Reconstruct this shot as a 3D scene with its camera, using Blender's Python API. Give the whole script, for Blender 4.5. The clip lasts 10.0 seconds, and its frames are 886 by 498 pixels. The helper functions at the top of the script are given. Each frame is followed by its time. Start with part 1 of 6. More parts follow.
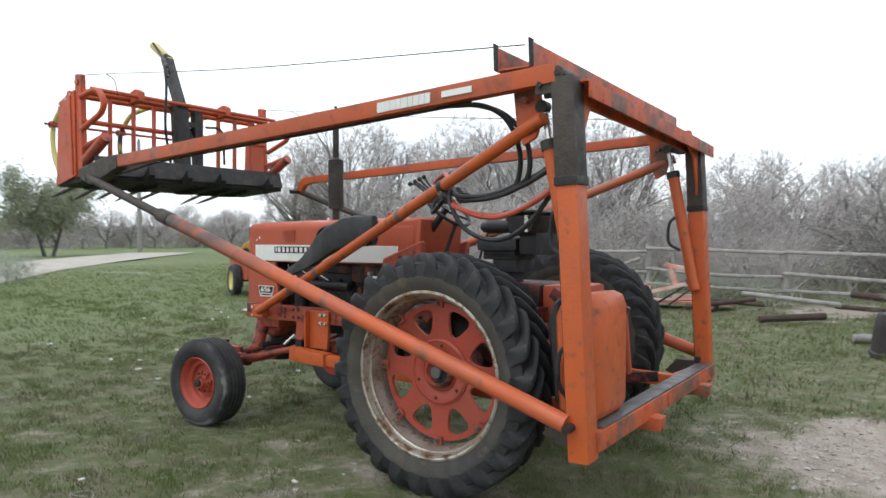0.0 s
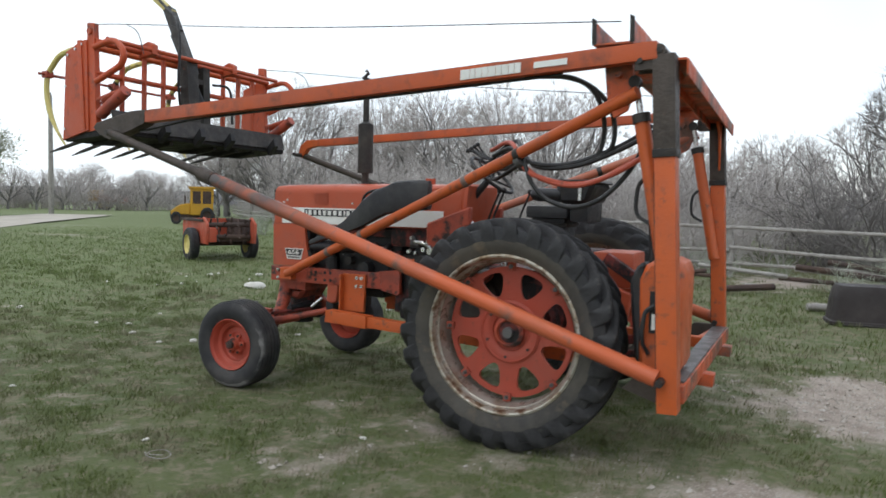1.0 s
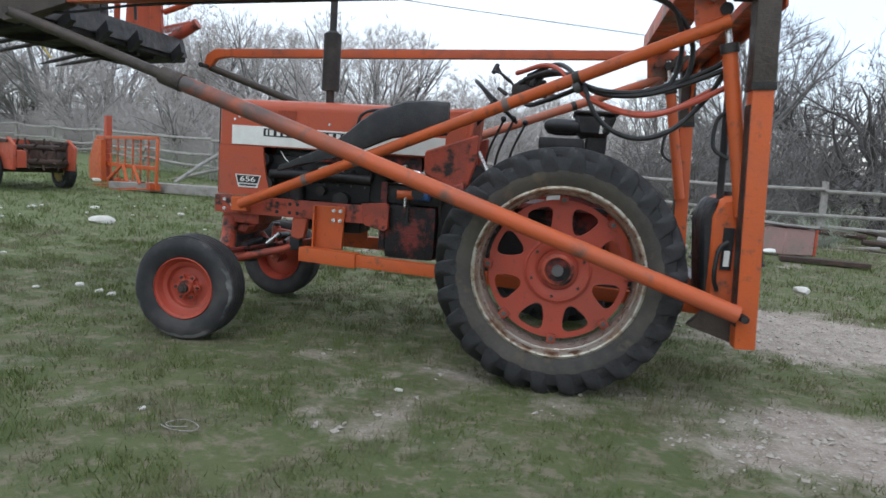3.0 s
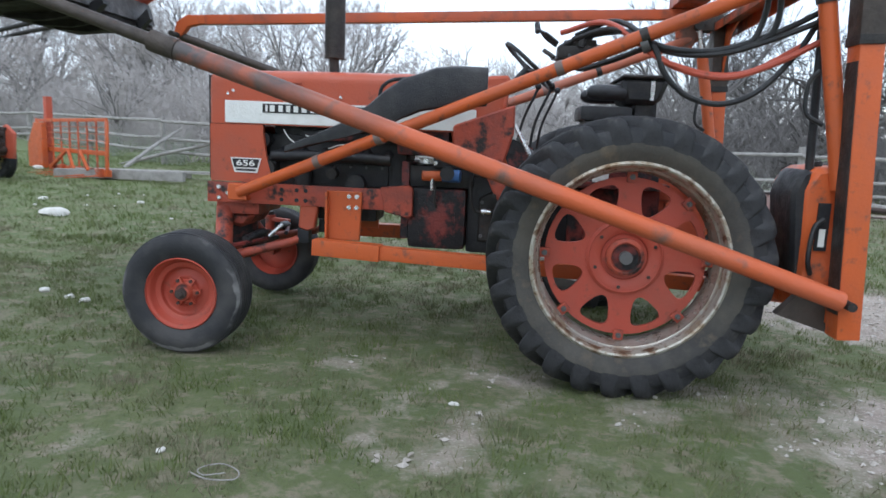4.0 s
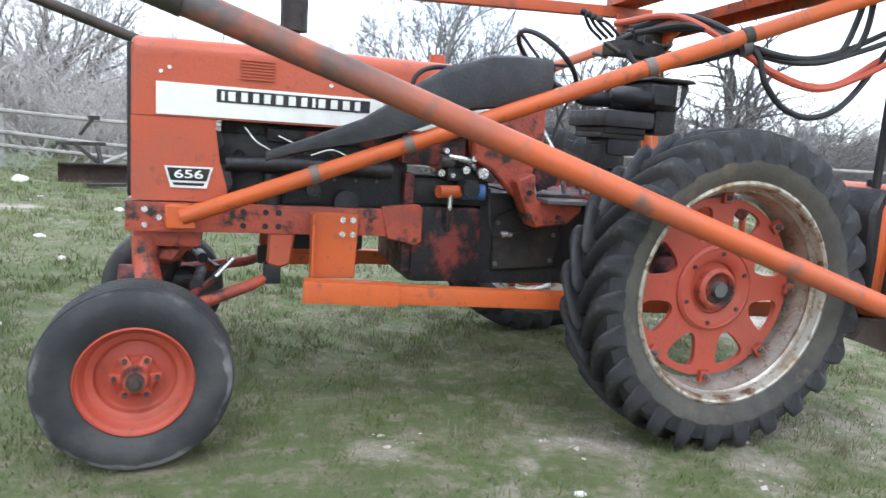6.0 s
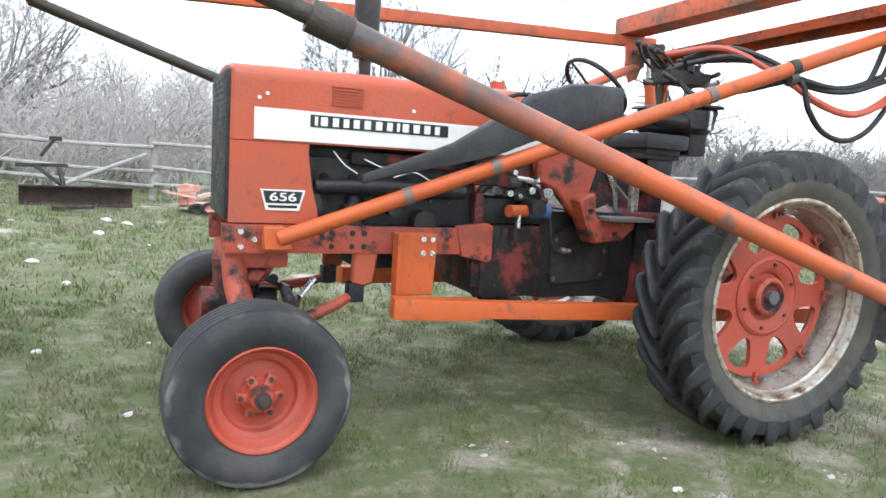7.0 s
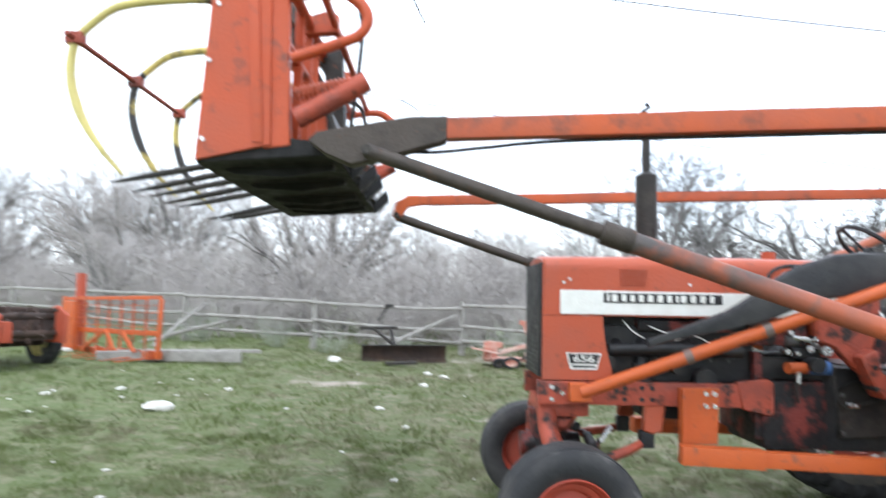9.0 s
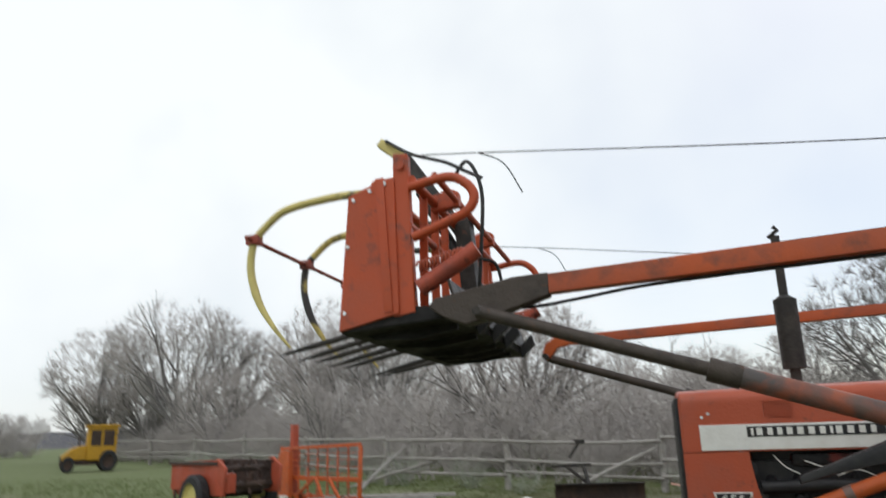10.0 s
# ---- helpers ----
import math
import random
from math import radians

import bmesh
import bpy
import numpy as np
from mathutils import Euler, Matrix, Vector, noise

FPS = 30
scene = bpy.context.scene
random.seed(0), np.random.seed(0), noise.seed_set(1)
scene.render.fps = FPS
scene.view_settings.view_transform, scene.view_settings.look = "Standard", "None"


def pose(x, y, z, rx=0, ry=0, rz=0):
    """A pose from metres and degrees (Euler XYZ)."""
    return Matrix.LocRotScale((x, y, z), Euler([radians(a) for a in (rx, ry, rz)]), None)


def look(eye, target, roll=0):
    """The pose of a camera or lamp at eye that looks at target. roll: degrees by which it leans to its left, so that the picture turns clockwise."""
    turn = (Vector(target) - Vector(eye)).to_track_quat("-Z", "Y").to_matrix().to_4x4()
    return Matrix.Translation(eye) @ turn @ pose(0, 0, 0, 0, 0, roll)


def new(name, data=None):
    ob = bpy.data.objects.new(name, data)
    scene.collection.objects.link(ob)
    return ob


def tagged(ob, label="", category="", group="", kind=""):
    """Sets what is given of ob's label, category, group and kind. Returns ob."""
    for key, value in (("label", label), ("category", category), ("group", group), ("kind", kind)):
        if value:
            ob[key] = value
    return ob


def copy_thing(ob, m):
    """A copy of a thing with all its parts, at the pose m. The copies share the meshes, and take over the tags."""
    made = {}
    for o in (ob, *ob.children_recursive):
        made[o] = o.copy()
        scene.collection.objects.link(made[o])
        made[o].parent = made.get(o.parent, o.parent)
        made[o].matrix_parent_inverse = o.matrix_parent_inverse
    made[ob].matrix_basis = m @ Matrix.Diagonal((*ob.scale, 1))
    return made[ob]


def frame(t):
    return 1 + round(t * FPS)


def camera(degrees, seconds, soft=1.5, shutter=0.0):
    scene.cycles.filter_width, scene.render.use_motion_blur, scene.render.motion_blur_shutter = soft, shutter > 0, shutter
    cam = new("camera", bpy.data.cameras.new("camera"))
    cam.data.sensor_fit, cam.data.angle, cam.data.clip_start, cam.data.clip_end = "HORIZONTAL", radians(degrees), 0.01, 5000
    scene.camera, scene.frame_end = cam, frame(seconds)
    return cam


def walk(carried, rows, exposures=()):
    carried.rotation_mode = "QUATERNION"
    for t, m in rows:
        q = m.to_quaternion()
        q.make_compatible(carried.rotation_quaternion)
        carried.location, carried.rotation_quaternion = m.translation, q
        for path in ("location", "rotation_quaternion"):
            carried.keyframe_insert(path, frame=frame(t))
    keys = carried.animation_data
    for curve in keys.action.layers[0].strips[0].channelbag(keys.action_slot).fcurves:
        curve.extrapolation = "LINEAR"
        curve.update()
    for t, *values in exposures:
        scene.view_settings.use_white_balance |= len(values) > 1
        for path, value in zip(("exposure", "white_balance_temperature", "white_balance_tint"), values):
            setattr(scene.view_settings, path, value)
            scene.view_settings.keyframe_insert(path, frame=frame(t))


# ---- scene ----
cam = camera(64.5, 10.0, shutter=0.4)
PATH = [
    (0, (-2.466, 4.548, 1.564), (-1.334, 2.9, 1.531), -0.1),
    (0.5, (-2.155, 4.914, 1.533), (-1.163, 3.177, 1.487), 2.9),
    (1, (-1.69, 5.194, 1.526), (-0.766, 3.424, 1.409), 1.3),
    (1.5, (-1.257, 5.409, 1.487), (-0.451, 3.586, 1.323), 1.0),
    (2, (-0.812, 5.45, 1.414), (-0.223, 3.546, 1.251), 1.8),
    (3.5, (0.346, 5.056, 1.345), (0.603, 3.094, 1.057), 3.6),
    (4, (0.644, 4.762, 1.328), (0.816, 2.795, 1.012), 2.4),
    (4.5, (0.926, 4.418, 1.419), (0.905, 2.459, 1.015), 4.0),
    (5, (1.181, 4.05, 1.361), (0.984, 2.099, 0.966), 2.8),
    (5.5, (1.695, 3.834, 1.356), (1.289, 1.899, 1.05), 2.3),
    (6, (2.236, 3.654, 1.337), (1.61, 1.78, 1.028), 3.9),
    (7.5, (3.137, 3.549, 1.309), (2.315, 1.736, 1.123), 3.0),
    (8, (3.208, 3.795, 1.354), (2.567, 1.903, 1.246), 3.4),
    (8.5, (3.247, 4.08, 1.379), (2.821, 2.127, 1.341), 2.2),
    (9, (3.197, 4.387, 1.427), (3.179, 2.392, 1.572), 1.2),
    (9.5, (2.967, 4.475, 1.459), (3.296, 2.527, 1.77), 2.2),
    (10, (2.723, 4.689, 1.493), (3.249, 2.829, 2.004), -1.7),
]
walk(cam, [(t, look(eye, target, roll)) for t, eye, target, roll in PATH],
     [(0, 0.42, 6150, 10), (1, 0.15, 6150, 10), (2, 0.04, 6120, 10), (3.5, 0.36, 5680, 10), (5, 0.86, 5550, 10), (6, 1.24, 5750, 10), (7.5, 1.4, 5900, 10), (8, 1.35, 5850, 10),
      (8.5, 1.3, 5850, 10), (9, 1.1, 5900, 10), (9.5, 0.55, 6100, 10), (10, -0.15, 6450, 10)])

# ---- light ----
world = bpy.data.worlds.new("overcast")
scene.world = world
world.use_nodes = True
wt = world.node_tree
wt.nodes.clear()
w_out = wt.nodes.new("ShaderNodeOutputWorld")
w_bg = wt.nodes.new("ShaderNodeBackground")
w_sky = wt.nodes.new("ShaderNodeTexSky")
w_sky.sky_type = "NISHITA"
w_sky.sun_disc = False
w_sky.sun_elevation = radians(48)
w_sky.sun_rotation = radians(200)
w_mul = wt.nodes.new("ShaderNodeMixRGB")
w_mul.blend_type = "MULTIPLY"
w_mul.inputs[0].default_value = 1.0
w_mul.inputs[2].default_value = (0.115, 0.115, 0.115, 1)
w_co = wt.nodes.new("ShaderNodeTexCoord")
w_noise = wt.nodes.new("ShaderNodeTexNoise")
w_noise.inputs["Scale"].default_value = 1.1
w_noise.inputs["Detail"].default_value = 5.0
w_ramp = wt.nodes.new("ShaderNodeValToRGB")
w_ramp.color_ramp.elements[0].position = 0.36
w_ramp.color_ramp.elements[0].color = (0.48, 0.48, 0.48, 1)
w_ramp.color_ramp.elements[1].position = 0.60
w_mix = wt.nodes.new("ShaderNodeMixRGB")
w_mix.inputs[2].default_value = (1.075, 1.12, 1.13, 1)
wt.links.new(w_co.outputs["Generated"], w_noise.inputs["Vector"])
wt.links.new(w_noise.outputs["Fac"], w_ramp.inputs[0])
wt.links.new(w_ramp.outputs[0], w_mix.inputs[0])
wt.links.new(w_sky.outputs[0], w_mul.inputs[1])
wt.links.new(w_mul.outputs[0], w_mix.inputs[1])
wt.links.new(w_mix.outputs[0], w_bg.inputs[0])
wt.links.new(w_bg.outputs[0], w_out.inputs[0])
w_bg.inputs[1].default_value = 1.0
sun = new("sun", bpy.data.lights.new("sun", "SUN"))
sun.data.energy = 0.7
sun.data.angle = radians(25)
sun.data.color = (1.0, 0.98, 0.95)
sun.matrix_world = look((2, 8, 14), (0, 0, 0))


# ---- materials ----
def material(name):
    m = bpy.data.materials.new(name)
    m.use_nodes = True
    return m, m.node_tree, m.node_tree.nodes["Principled BSDF"]


def worn(name, base, other, rough=0.55, metal=0.0, scale=3.0, lo=0.45, hi=0.7, third=None, lo3=0.6, hi3=0.72, scale3=14.0, bump=0.15, fine=60.0):
    """A base colour broken up by stains of a second and specks of a third one, with fine relief."""
    m, nt, b = material(name)
    co = nt.nodes.new("ShaderNodeTexCoord")

    def patches(scale, lo, hi, detail):
        n = nt.nodes.new("ShaderNodeTexNoise")
        n.inputs["Scale"].default_value = scale
        n.inputs["Detail"].default_value = detail
        n.inputs["Roughness"].default_value = 0.65
        r = nt.nodes.new("ShaderNodeMapRange")
        r.inputs[1].default_value, r.inputs[2].default_value = lo, hi
        nt.links.new(co.outputs["Object"], n.inputs["Vector"])
        nt.links.new(n.outputs["Fac"], r.inputs[0])
        return r.outputs[0]

    mix = nt.nodes.new("ShaderNodeMixRGB")
    mix.inputs[1].default_value = (*base, 1)
    mix.inputs[2].default_value = (*other, 1)
    nt.links.new(patches(scale, lo, hi, 6.0), mix.inputs[0])
    last = mix
    if third:
        m3 = nt.nodes.new("ShaderNodeMixRGB")
        nt.links.new(last.outputs[0], m3.inputs[1])
        m3.inputs[2].default_value = (*third, 1)
        nt.links.new(patches(scale3, lo3, hi3, 8.0), m3.inputs[0])
        last = m3
    nt.links.new(last.outputs[0], b.inputs["Base Color"])
    rr = nt.nodes.new("ShaderNodeMapRange")
    rr.inputs[3].default_value, rr.inputs[4].default_value = max(0.05, rough - 0.12), min(1.0, rough + 0.15)
    nt.links.new(patches(scale * 2.3, 0.35, 0.65, 4.0), rr.inputs[0])
    nt.links.new(rr.outputs[0], b.inputs["Roughness"])
    b.inputs["Metallic"].default_value = metal
    b.inputs["Specular IOR Level"].default_value = 0.5 if metal > 0.5 else 0.38
    bp = nt.nodes.new("ShaderNodeBump")
    bp.inputs["Strength"].default_value = bump
    bp.inputs["Distance"].default_value = 0.01
    nt.links.new(patches(fine, 0.2, 0.8, 3.0), bp.inputs["Height"])
    nt.links.new(bp.outputs[0], b.inputs["Normal"])
    return m


RED = worn("faded_red_paint", (0.43, 0.083, 0.036), (0.37, 0.088, 0.048), 0.42, scale=2.5, third=(0.15, 0.06, 0.04), lo3=0.60, hi3=0.74)
RED_WHEEL = worn("chalky_red_wheel_paint", (0.40, 0.066, 0.038), (0.34, 0.075, 0.048), 0.5, scale=2.5, third=(0.15, 0.06, 0.04), lo3=0.60, hi3=0.74)
RED_GREASY = worn("greasy_red_paint", (0.19, 0.034, 0.026), (0.012, 0.011, 0.012), 0.5, scale=7.0, lo=0.40, hi=0.54, third=(0.03, 0.024, 0.022), bump=0.5, fine=30)
ORANGE = worn("orange_enamel", (0.53, 0.105, 0.024), (0.44, 0.100, 0.036), 0.42, scale=3.0, third=(0.13, 0.07, 0.05), lo3=0.57, hi3=0.72)
ORANGE_WORN = worn("scuffed_orange_enamel", (0.54, 0.10, 0.03), (0.16, 0.085, 0.06), 0.5, scale=4.0, lo=0.45, hi=0.62, third=(0.05, 0.035, 0.03), lo3=0.55, hi3=0.68)
STRUT_MIXED = worn("half_rubbed_enamel", (0.46, 0.115, 0.052), (0.27, 0.125, 0.088), 0.47, scale=1.6, lo=0.4, hi=0.66, third=(0.13, 0.1, 0.09), lo3=0.6, hi3=0.75, scale3=10)
STRUT_RUBBED = worn("rubbed_grey_enamel", (0.17, 0.125, 0.108), (0.34, 0.11, 0.065), 0.48, scale=1.6, lo=0.46, hi=0.75, third=(0.09, 0.075, 0.07), lo3=0.6, hi3=0.75, scale3=10)
BASKET = worn("scuffed_red_orange_enamel", (0.48, 0.078, 0.024), (0.40, 0.08, 0.034), 0.45, scale=2.0, third=(0.14, 0.055, 0.04), lo3=0.56, hi3=0.72, scale3=7)
RED_WORN = worn("grease_smeared_red_paint", (0.40, 0.075, 0.04), (0.26, 0.062, 0.042), 0.48, scale=5.0, lo=0.45, hi=0.62, third=(0.03, 0.022, 0.02), lo3=0.52, hi3=0.64, scale3=9, bump=0.35)
ARM = worn("stained_orange_enamel", (0.50, 0.093, 0.024), (0.37, 0.084, 0.038), 0.45, scale=1.8, lo=0.42, hi=0.66, third=(0.16, 0.06, 0.038), lo3=0.52, hi3=0.72, scale3=5.0)
RED_BLEACHED = worn("bleached_red_paint", (0.46, 0.16, 0.11), (0.55, 0.36, 0.30), 0.6, scale=4.0, lo=0.4, hi=0.6)
PINK_DULL = worn("sun_bleached_sheet", (0.36, 0.22, 0.20), (0.26, 0.21, 0.18), 0.6, scale=3.0, third=(0.13, 0.07, 0.05))
PINK = worn("bleached_pink_paint", (0.62, 0.42, 0.36), (0.5, 0.2, 0.14), 0.6, scale=5.0)
DUST = worn("dusty_sidewall_rubber", (0.085, 0.076, 0.062), (0.048, 0.045, 0.042), 0.85, scale=3.0, lo=0.4, hi=0.62, third=(0.16, 0.125, 0.082), lo3=0.55, hi3=0.75, scale3=6, bump=0.2)
STEEL_DARK = worn("greasy_dark_steel", (0.030, 0.027, 0.025), (0.065, 0.055, 0.047), 0.5, 0.25, scale=6.0, third=(0.13, 0.045, 0.022), lo3=0.64, hi3=0.76, bump=0.3)
SLEEVE = worn("bare_brown_steel", (0.075, 0.06, 0.05), (0.045, 0.038, 0.034), 0.55, 0.3, scale=7.0, third=(0.13, 0.07, 0.045), bump=0.3)
STEEL_BARE = worn("rubbed_grey_steel", (0.14, 0.134, 0.132), (0.08, 0.074, 0.072), 0.45, 0.3, scale=5.0, third=(0.2, 0.085, 0.045), lo3=0.62, hi3=0.75)
CHROME = worn("bright_steel", (0.7, 0.7, 0.7), (0.5, 0.48, 0.45), 0.25, 0.9, scale=8.0)
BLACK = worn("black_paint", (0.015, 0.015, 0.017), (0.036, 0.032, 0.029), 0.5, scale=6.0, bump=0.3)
FLOOR_BLACK = worn("matt_black_steel", (0.012, 0.011, 0.011), (0.026, 0.020, 0.017), 0.75, scale=5.0, third=(0.05, 0.03, 0.022), lo3=0.66, hi3=0.8, bump=0.3)
VINYL = worn("black_vinyl", (0.022, 0.022, 0.025), (0.045, 0.043, 0.042), 0.42, scale=5.0, bump=0.25, fine=90)
RUBBER = worn("dusty_tyre_rubber", (0.018, 0.018, 0.020), (0.036, 0.034, 0.033), 0.62, scale=4.0, third=(0.11, 0.10, 0.085), lo3=0.6, hi3=0.78, scale3=7, bump=0.25)
HOSE = worn("black_hose_rubber", (0.018, 0.018, 0.019), (0.04, 0.038, 0.036), 0.5, scale=8.0)
HOSE_RED = worn("faded_red_paint", (0.44, 0.082, 0.045), (0.36, 0.088, 0.058), 0.42, scale=2.5, third=(0.15, 0.06, 0.04), lo3=0.61, hi3=0.74)
WHITE = worn("white_paint", (0.78, 0.78, 0.74), (0.66, 0.65, 0.6), 0.4, scale=4.0, third=(0.4, 0.36, 0.3), lo3=0.66, hi3=0.76)
RIM_CREAM = worn("rusty_cream_rim", (0.42, 0.39, 0.33), (0.27, 0.18, 0.09), 0.38, 0.55, scale=7.0, third=(0.12, 0.065, 0.035), lo3=0.50, hi3=0.64, bump=0.3)
YELLOW = worn("yellow_paint", (0.66, 0.56, 0.20), (0.55, 0.46, 0.17), 0.5, scale=5.0, third=(0.05, 0.045, 0.04), lo3=0.56, hi3=0.64, scale3=4)
YELLOW_RUBBED = worn("rubbed_yellow_paint", (0.60, 0.47, 0.14), (0.045, 0.04, 0.038), 0.5, scale=2.2, lo=0.46, hi=0.52, third=(0.2, 0.15, 0.06))
YELLOW_FAR = worn("weathered_yellow_paint", (0.50, 0.27, 0.018), (0.36, 0.19, 0.022), 0.55, scale=1.5, third=(0.12, 0.08, 0.04))
BARREL = worn("rusty_grey_rim", (0.40, 0.37, 0.32), (0.22, 0.15, 0.085), 0.32, 0.6, scale=6.0, third=(0.12, 0.075, 0.04), lo3=0.56, hi3=0.7, scale3=9, bump=0.3)
RUST = worn("rusty_brown_iron", (0.06, 0.043, 0.037), (0.105, 0.065, 0.048), 0.8, 0.2, scale=3.0, bump=0.4)
WOOD = worn("weathered_grey_wood", (0.33, 0.31, 0.285), (0.2, 0.185, 0.17), 0.85, scale=6.0, third=(0.45, 0.43, 0.4), bump=0.5)
BARK_PALE = worn("grey_bark", (0.19, 0.178, 0.172), (0.29, 0.275, 0.266), 0.9, scale=3.0, bump=0.4)
BARK = worn("dark_grey_bark", (0.085, 0.078, 0.074), (0.15, 0.14, 0.132), 0.9, scale=3.0, bump=0.4)
TWIG = worn("grey_twigs", (0.40, 0.367, 0.343), (0.50, 0.462, 0.435), 0.9, scale=0.6)
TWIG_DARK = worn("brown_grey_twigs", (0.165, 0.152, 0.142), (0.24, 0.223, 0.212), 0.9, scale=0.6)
BUDDING = worn("budding_twigs", (0.27, 0.29, 0.19), (0.36, 0.37, 0.26), 0.9, scale=0.6)
SAGE = worn("grey_green_sage", (0.33, 0.36, 0.28), (0.42, 0.42, 0.35), 0.9, scale=1.0)
RED_FAR = worn("weathered_red_paint", (0.42, 0.075, 0.035), (0.26, 0.075, 0.045), 0.55, scale=1.5, third=(0.12, 0.06, 0.04))
TUB = worn("dull_brown_tub", (0.026, 0.02, 0.019), (0.045, 0.036, 0.034), 0.6, scale=2.0)
BLUE = worn("blue_filter_paint", (0.05, 0.12, 0.3), (0.04, 0.07, 0.15), 0.4, scale=9.0)
PEBBLE = worn("dusty_gravel", (0.36, 0.32, 0.275), (0.52, 0.48, 0.43), 0.9, scale=9.0)
STONE = worn("pale_stone", (0.62, 0.6, 0.55), (0.5, 0.47, 0.42), 0.8, scale=9.0)


def ground_material():
    m, nt, b = material("spring_pasture")
    co = nt.nodes.new("ShaderNodeTexCoord")

    def tex(scale, detail=5.0, rough=0.6):
        n = nt.nodes.new("ShaderNodeTexNoise")
        n.inputs["Scale"].default_value = scale
        n.inputs["Detail"].default_value = detail
        n.inputs["Roughness"].default_value = rough
        nt.links.new(co.outputs["Object"], n.inputs["Vector"])
        return n.outputs["Fac"]

    def rng(src, lo, hi):
        r = nt.nodes.new("ShaderNodeMapRange")
        r.inputs[1].default_value, r.inputs[2].default_value = lo, hi
        nt.links.new(src, r.inputs[0])
        return r.outputs[0]

    def mixed(fac, a, c):
        x = nt.nodes.new("ShaderNodeMixRGB")
        for sock, v in ((x.inputs[1], a), (x.inputs[2], c)):
            if isinstance(v, tuple):
                sock.default_value = (*v, 1)
            else:
                nt.links.new(v, sock)
        nt.links.new(fac, x.inputs[0])
        return x.outputs[0]

    turf = mixed(rng(tex(0.9), 0.35, 0.65), (0.080, 0.105, 0.034), (0.120, 0.135, 0.052))
    turf = mixed(rng(tex(2.6, 6.0, 0.7), 0.5, 0.68), turf, (0.175, 0.158, 0.10))
    turf = mixed(rng(tex(7.0, 5.0, 0.65), 0.50, 0.60), turf, (0.195, 0.172, 0.112))
    turf = mixed(rng(tex(16.0, 4.0), 0.50, 0.68), turf, (0.085, 0.105, 0.038))
    turf = mixed(rng(tex(45.0, 3.0), 0.5, 0.9), turf, (0.085, 0.10, 0.042))
    sep = nt.nodes.new("ShaderNodeSeparateXYZ")
    nt.links.new(co.outputs["Object"], sep.inputs[0])
    away = nt.nodes.new("ShaderNodeMath")
    away.operation = "MULTIPLY_ADD"
    nt.links.new(tex(0.5), away.inputs[0])
    away.inputs[1].default_value = 6.0
    nt.links.new(sep.outputs[0], away.inputs[2])
    lush = nt.nodes.new("ShaderNodeMapRange")
    for k, v in enumerate((7.0, 13.0, 0.0, 0.6)):
        lush.inputs[k + 1].default_value = v
    nt.links.new(away.outputs[0], lush.inputs[0])
    turf = mixed(lush.outputs[0], turf, (0.150, 0.195, 0.072))
    soil = mixed(rng(tex(5.0), 0.35, 0.7), (0.25, 0.203, 0.165), (0.42, 0.36, 0.305))
    soil = mixed(rng(tex(60.0, 2.0), 0.55, 0.75), soil, (0.56, 0.50, 0.44))
    at = nt.nodes.new("ShaderNodeAttribute")
    at.attribute_name = "bare"
    add = nt.nodes.new("ShaderNodeMath")
    nt.links.new(at.outputs["Fac"], add.inputs[0])
    nt.links.new(rng(tex(3.0, 6.0, 0.7), 0.0, 1.0), add.inputs[1])
    nt.links.new(mixed(rng(add.outputs[0], 0.72, 1.0), turf, soil), b.inputs["Base Color"])
    b.inputs["Roughness"].default_value = 0.95
    bp = nt.nodes.new("ShaderNodeBump")
    bp.inputs["Strength"].default_value = 0.7
    bp.inputs["Distance"].default_value = 0.03
    nt.links.new(tex(28.0, 6.0, 0.7), bp.inputs["Height"])
    nt.links.new(bp.outputs[0], b.inputs["Normal"])
    return m


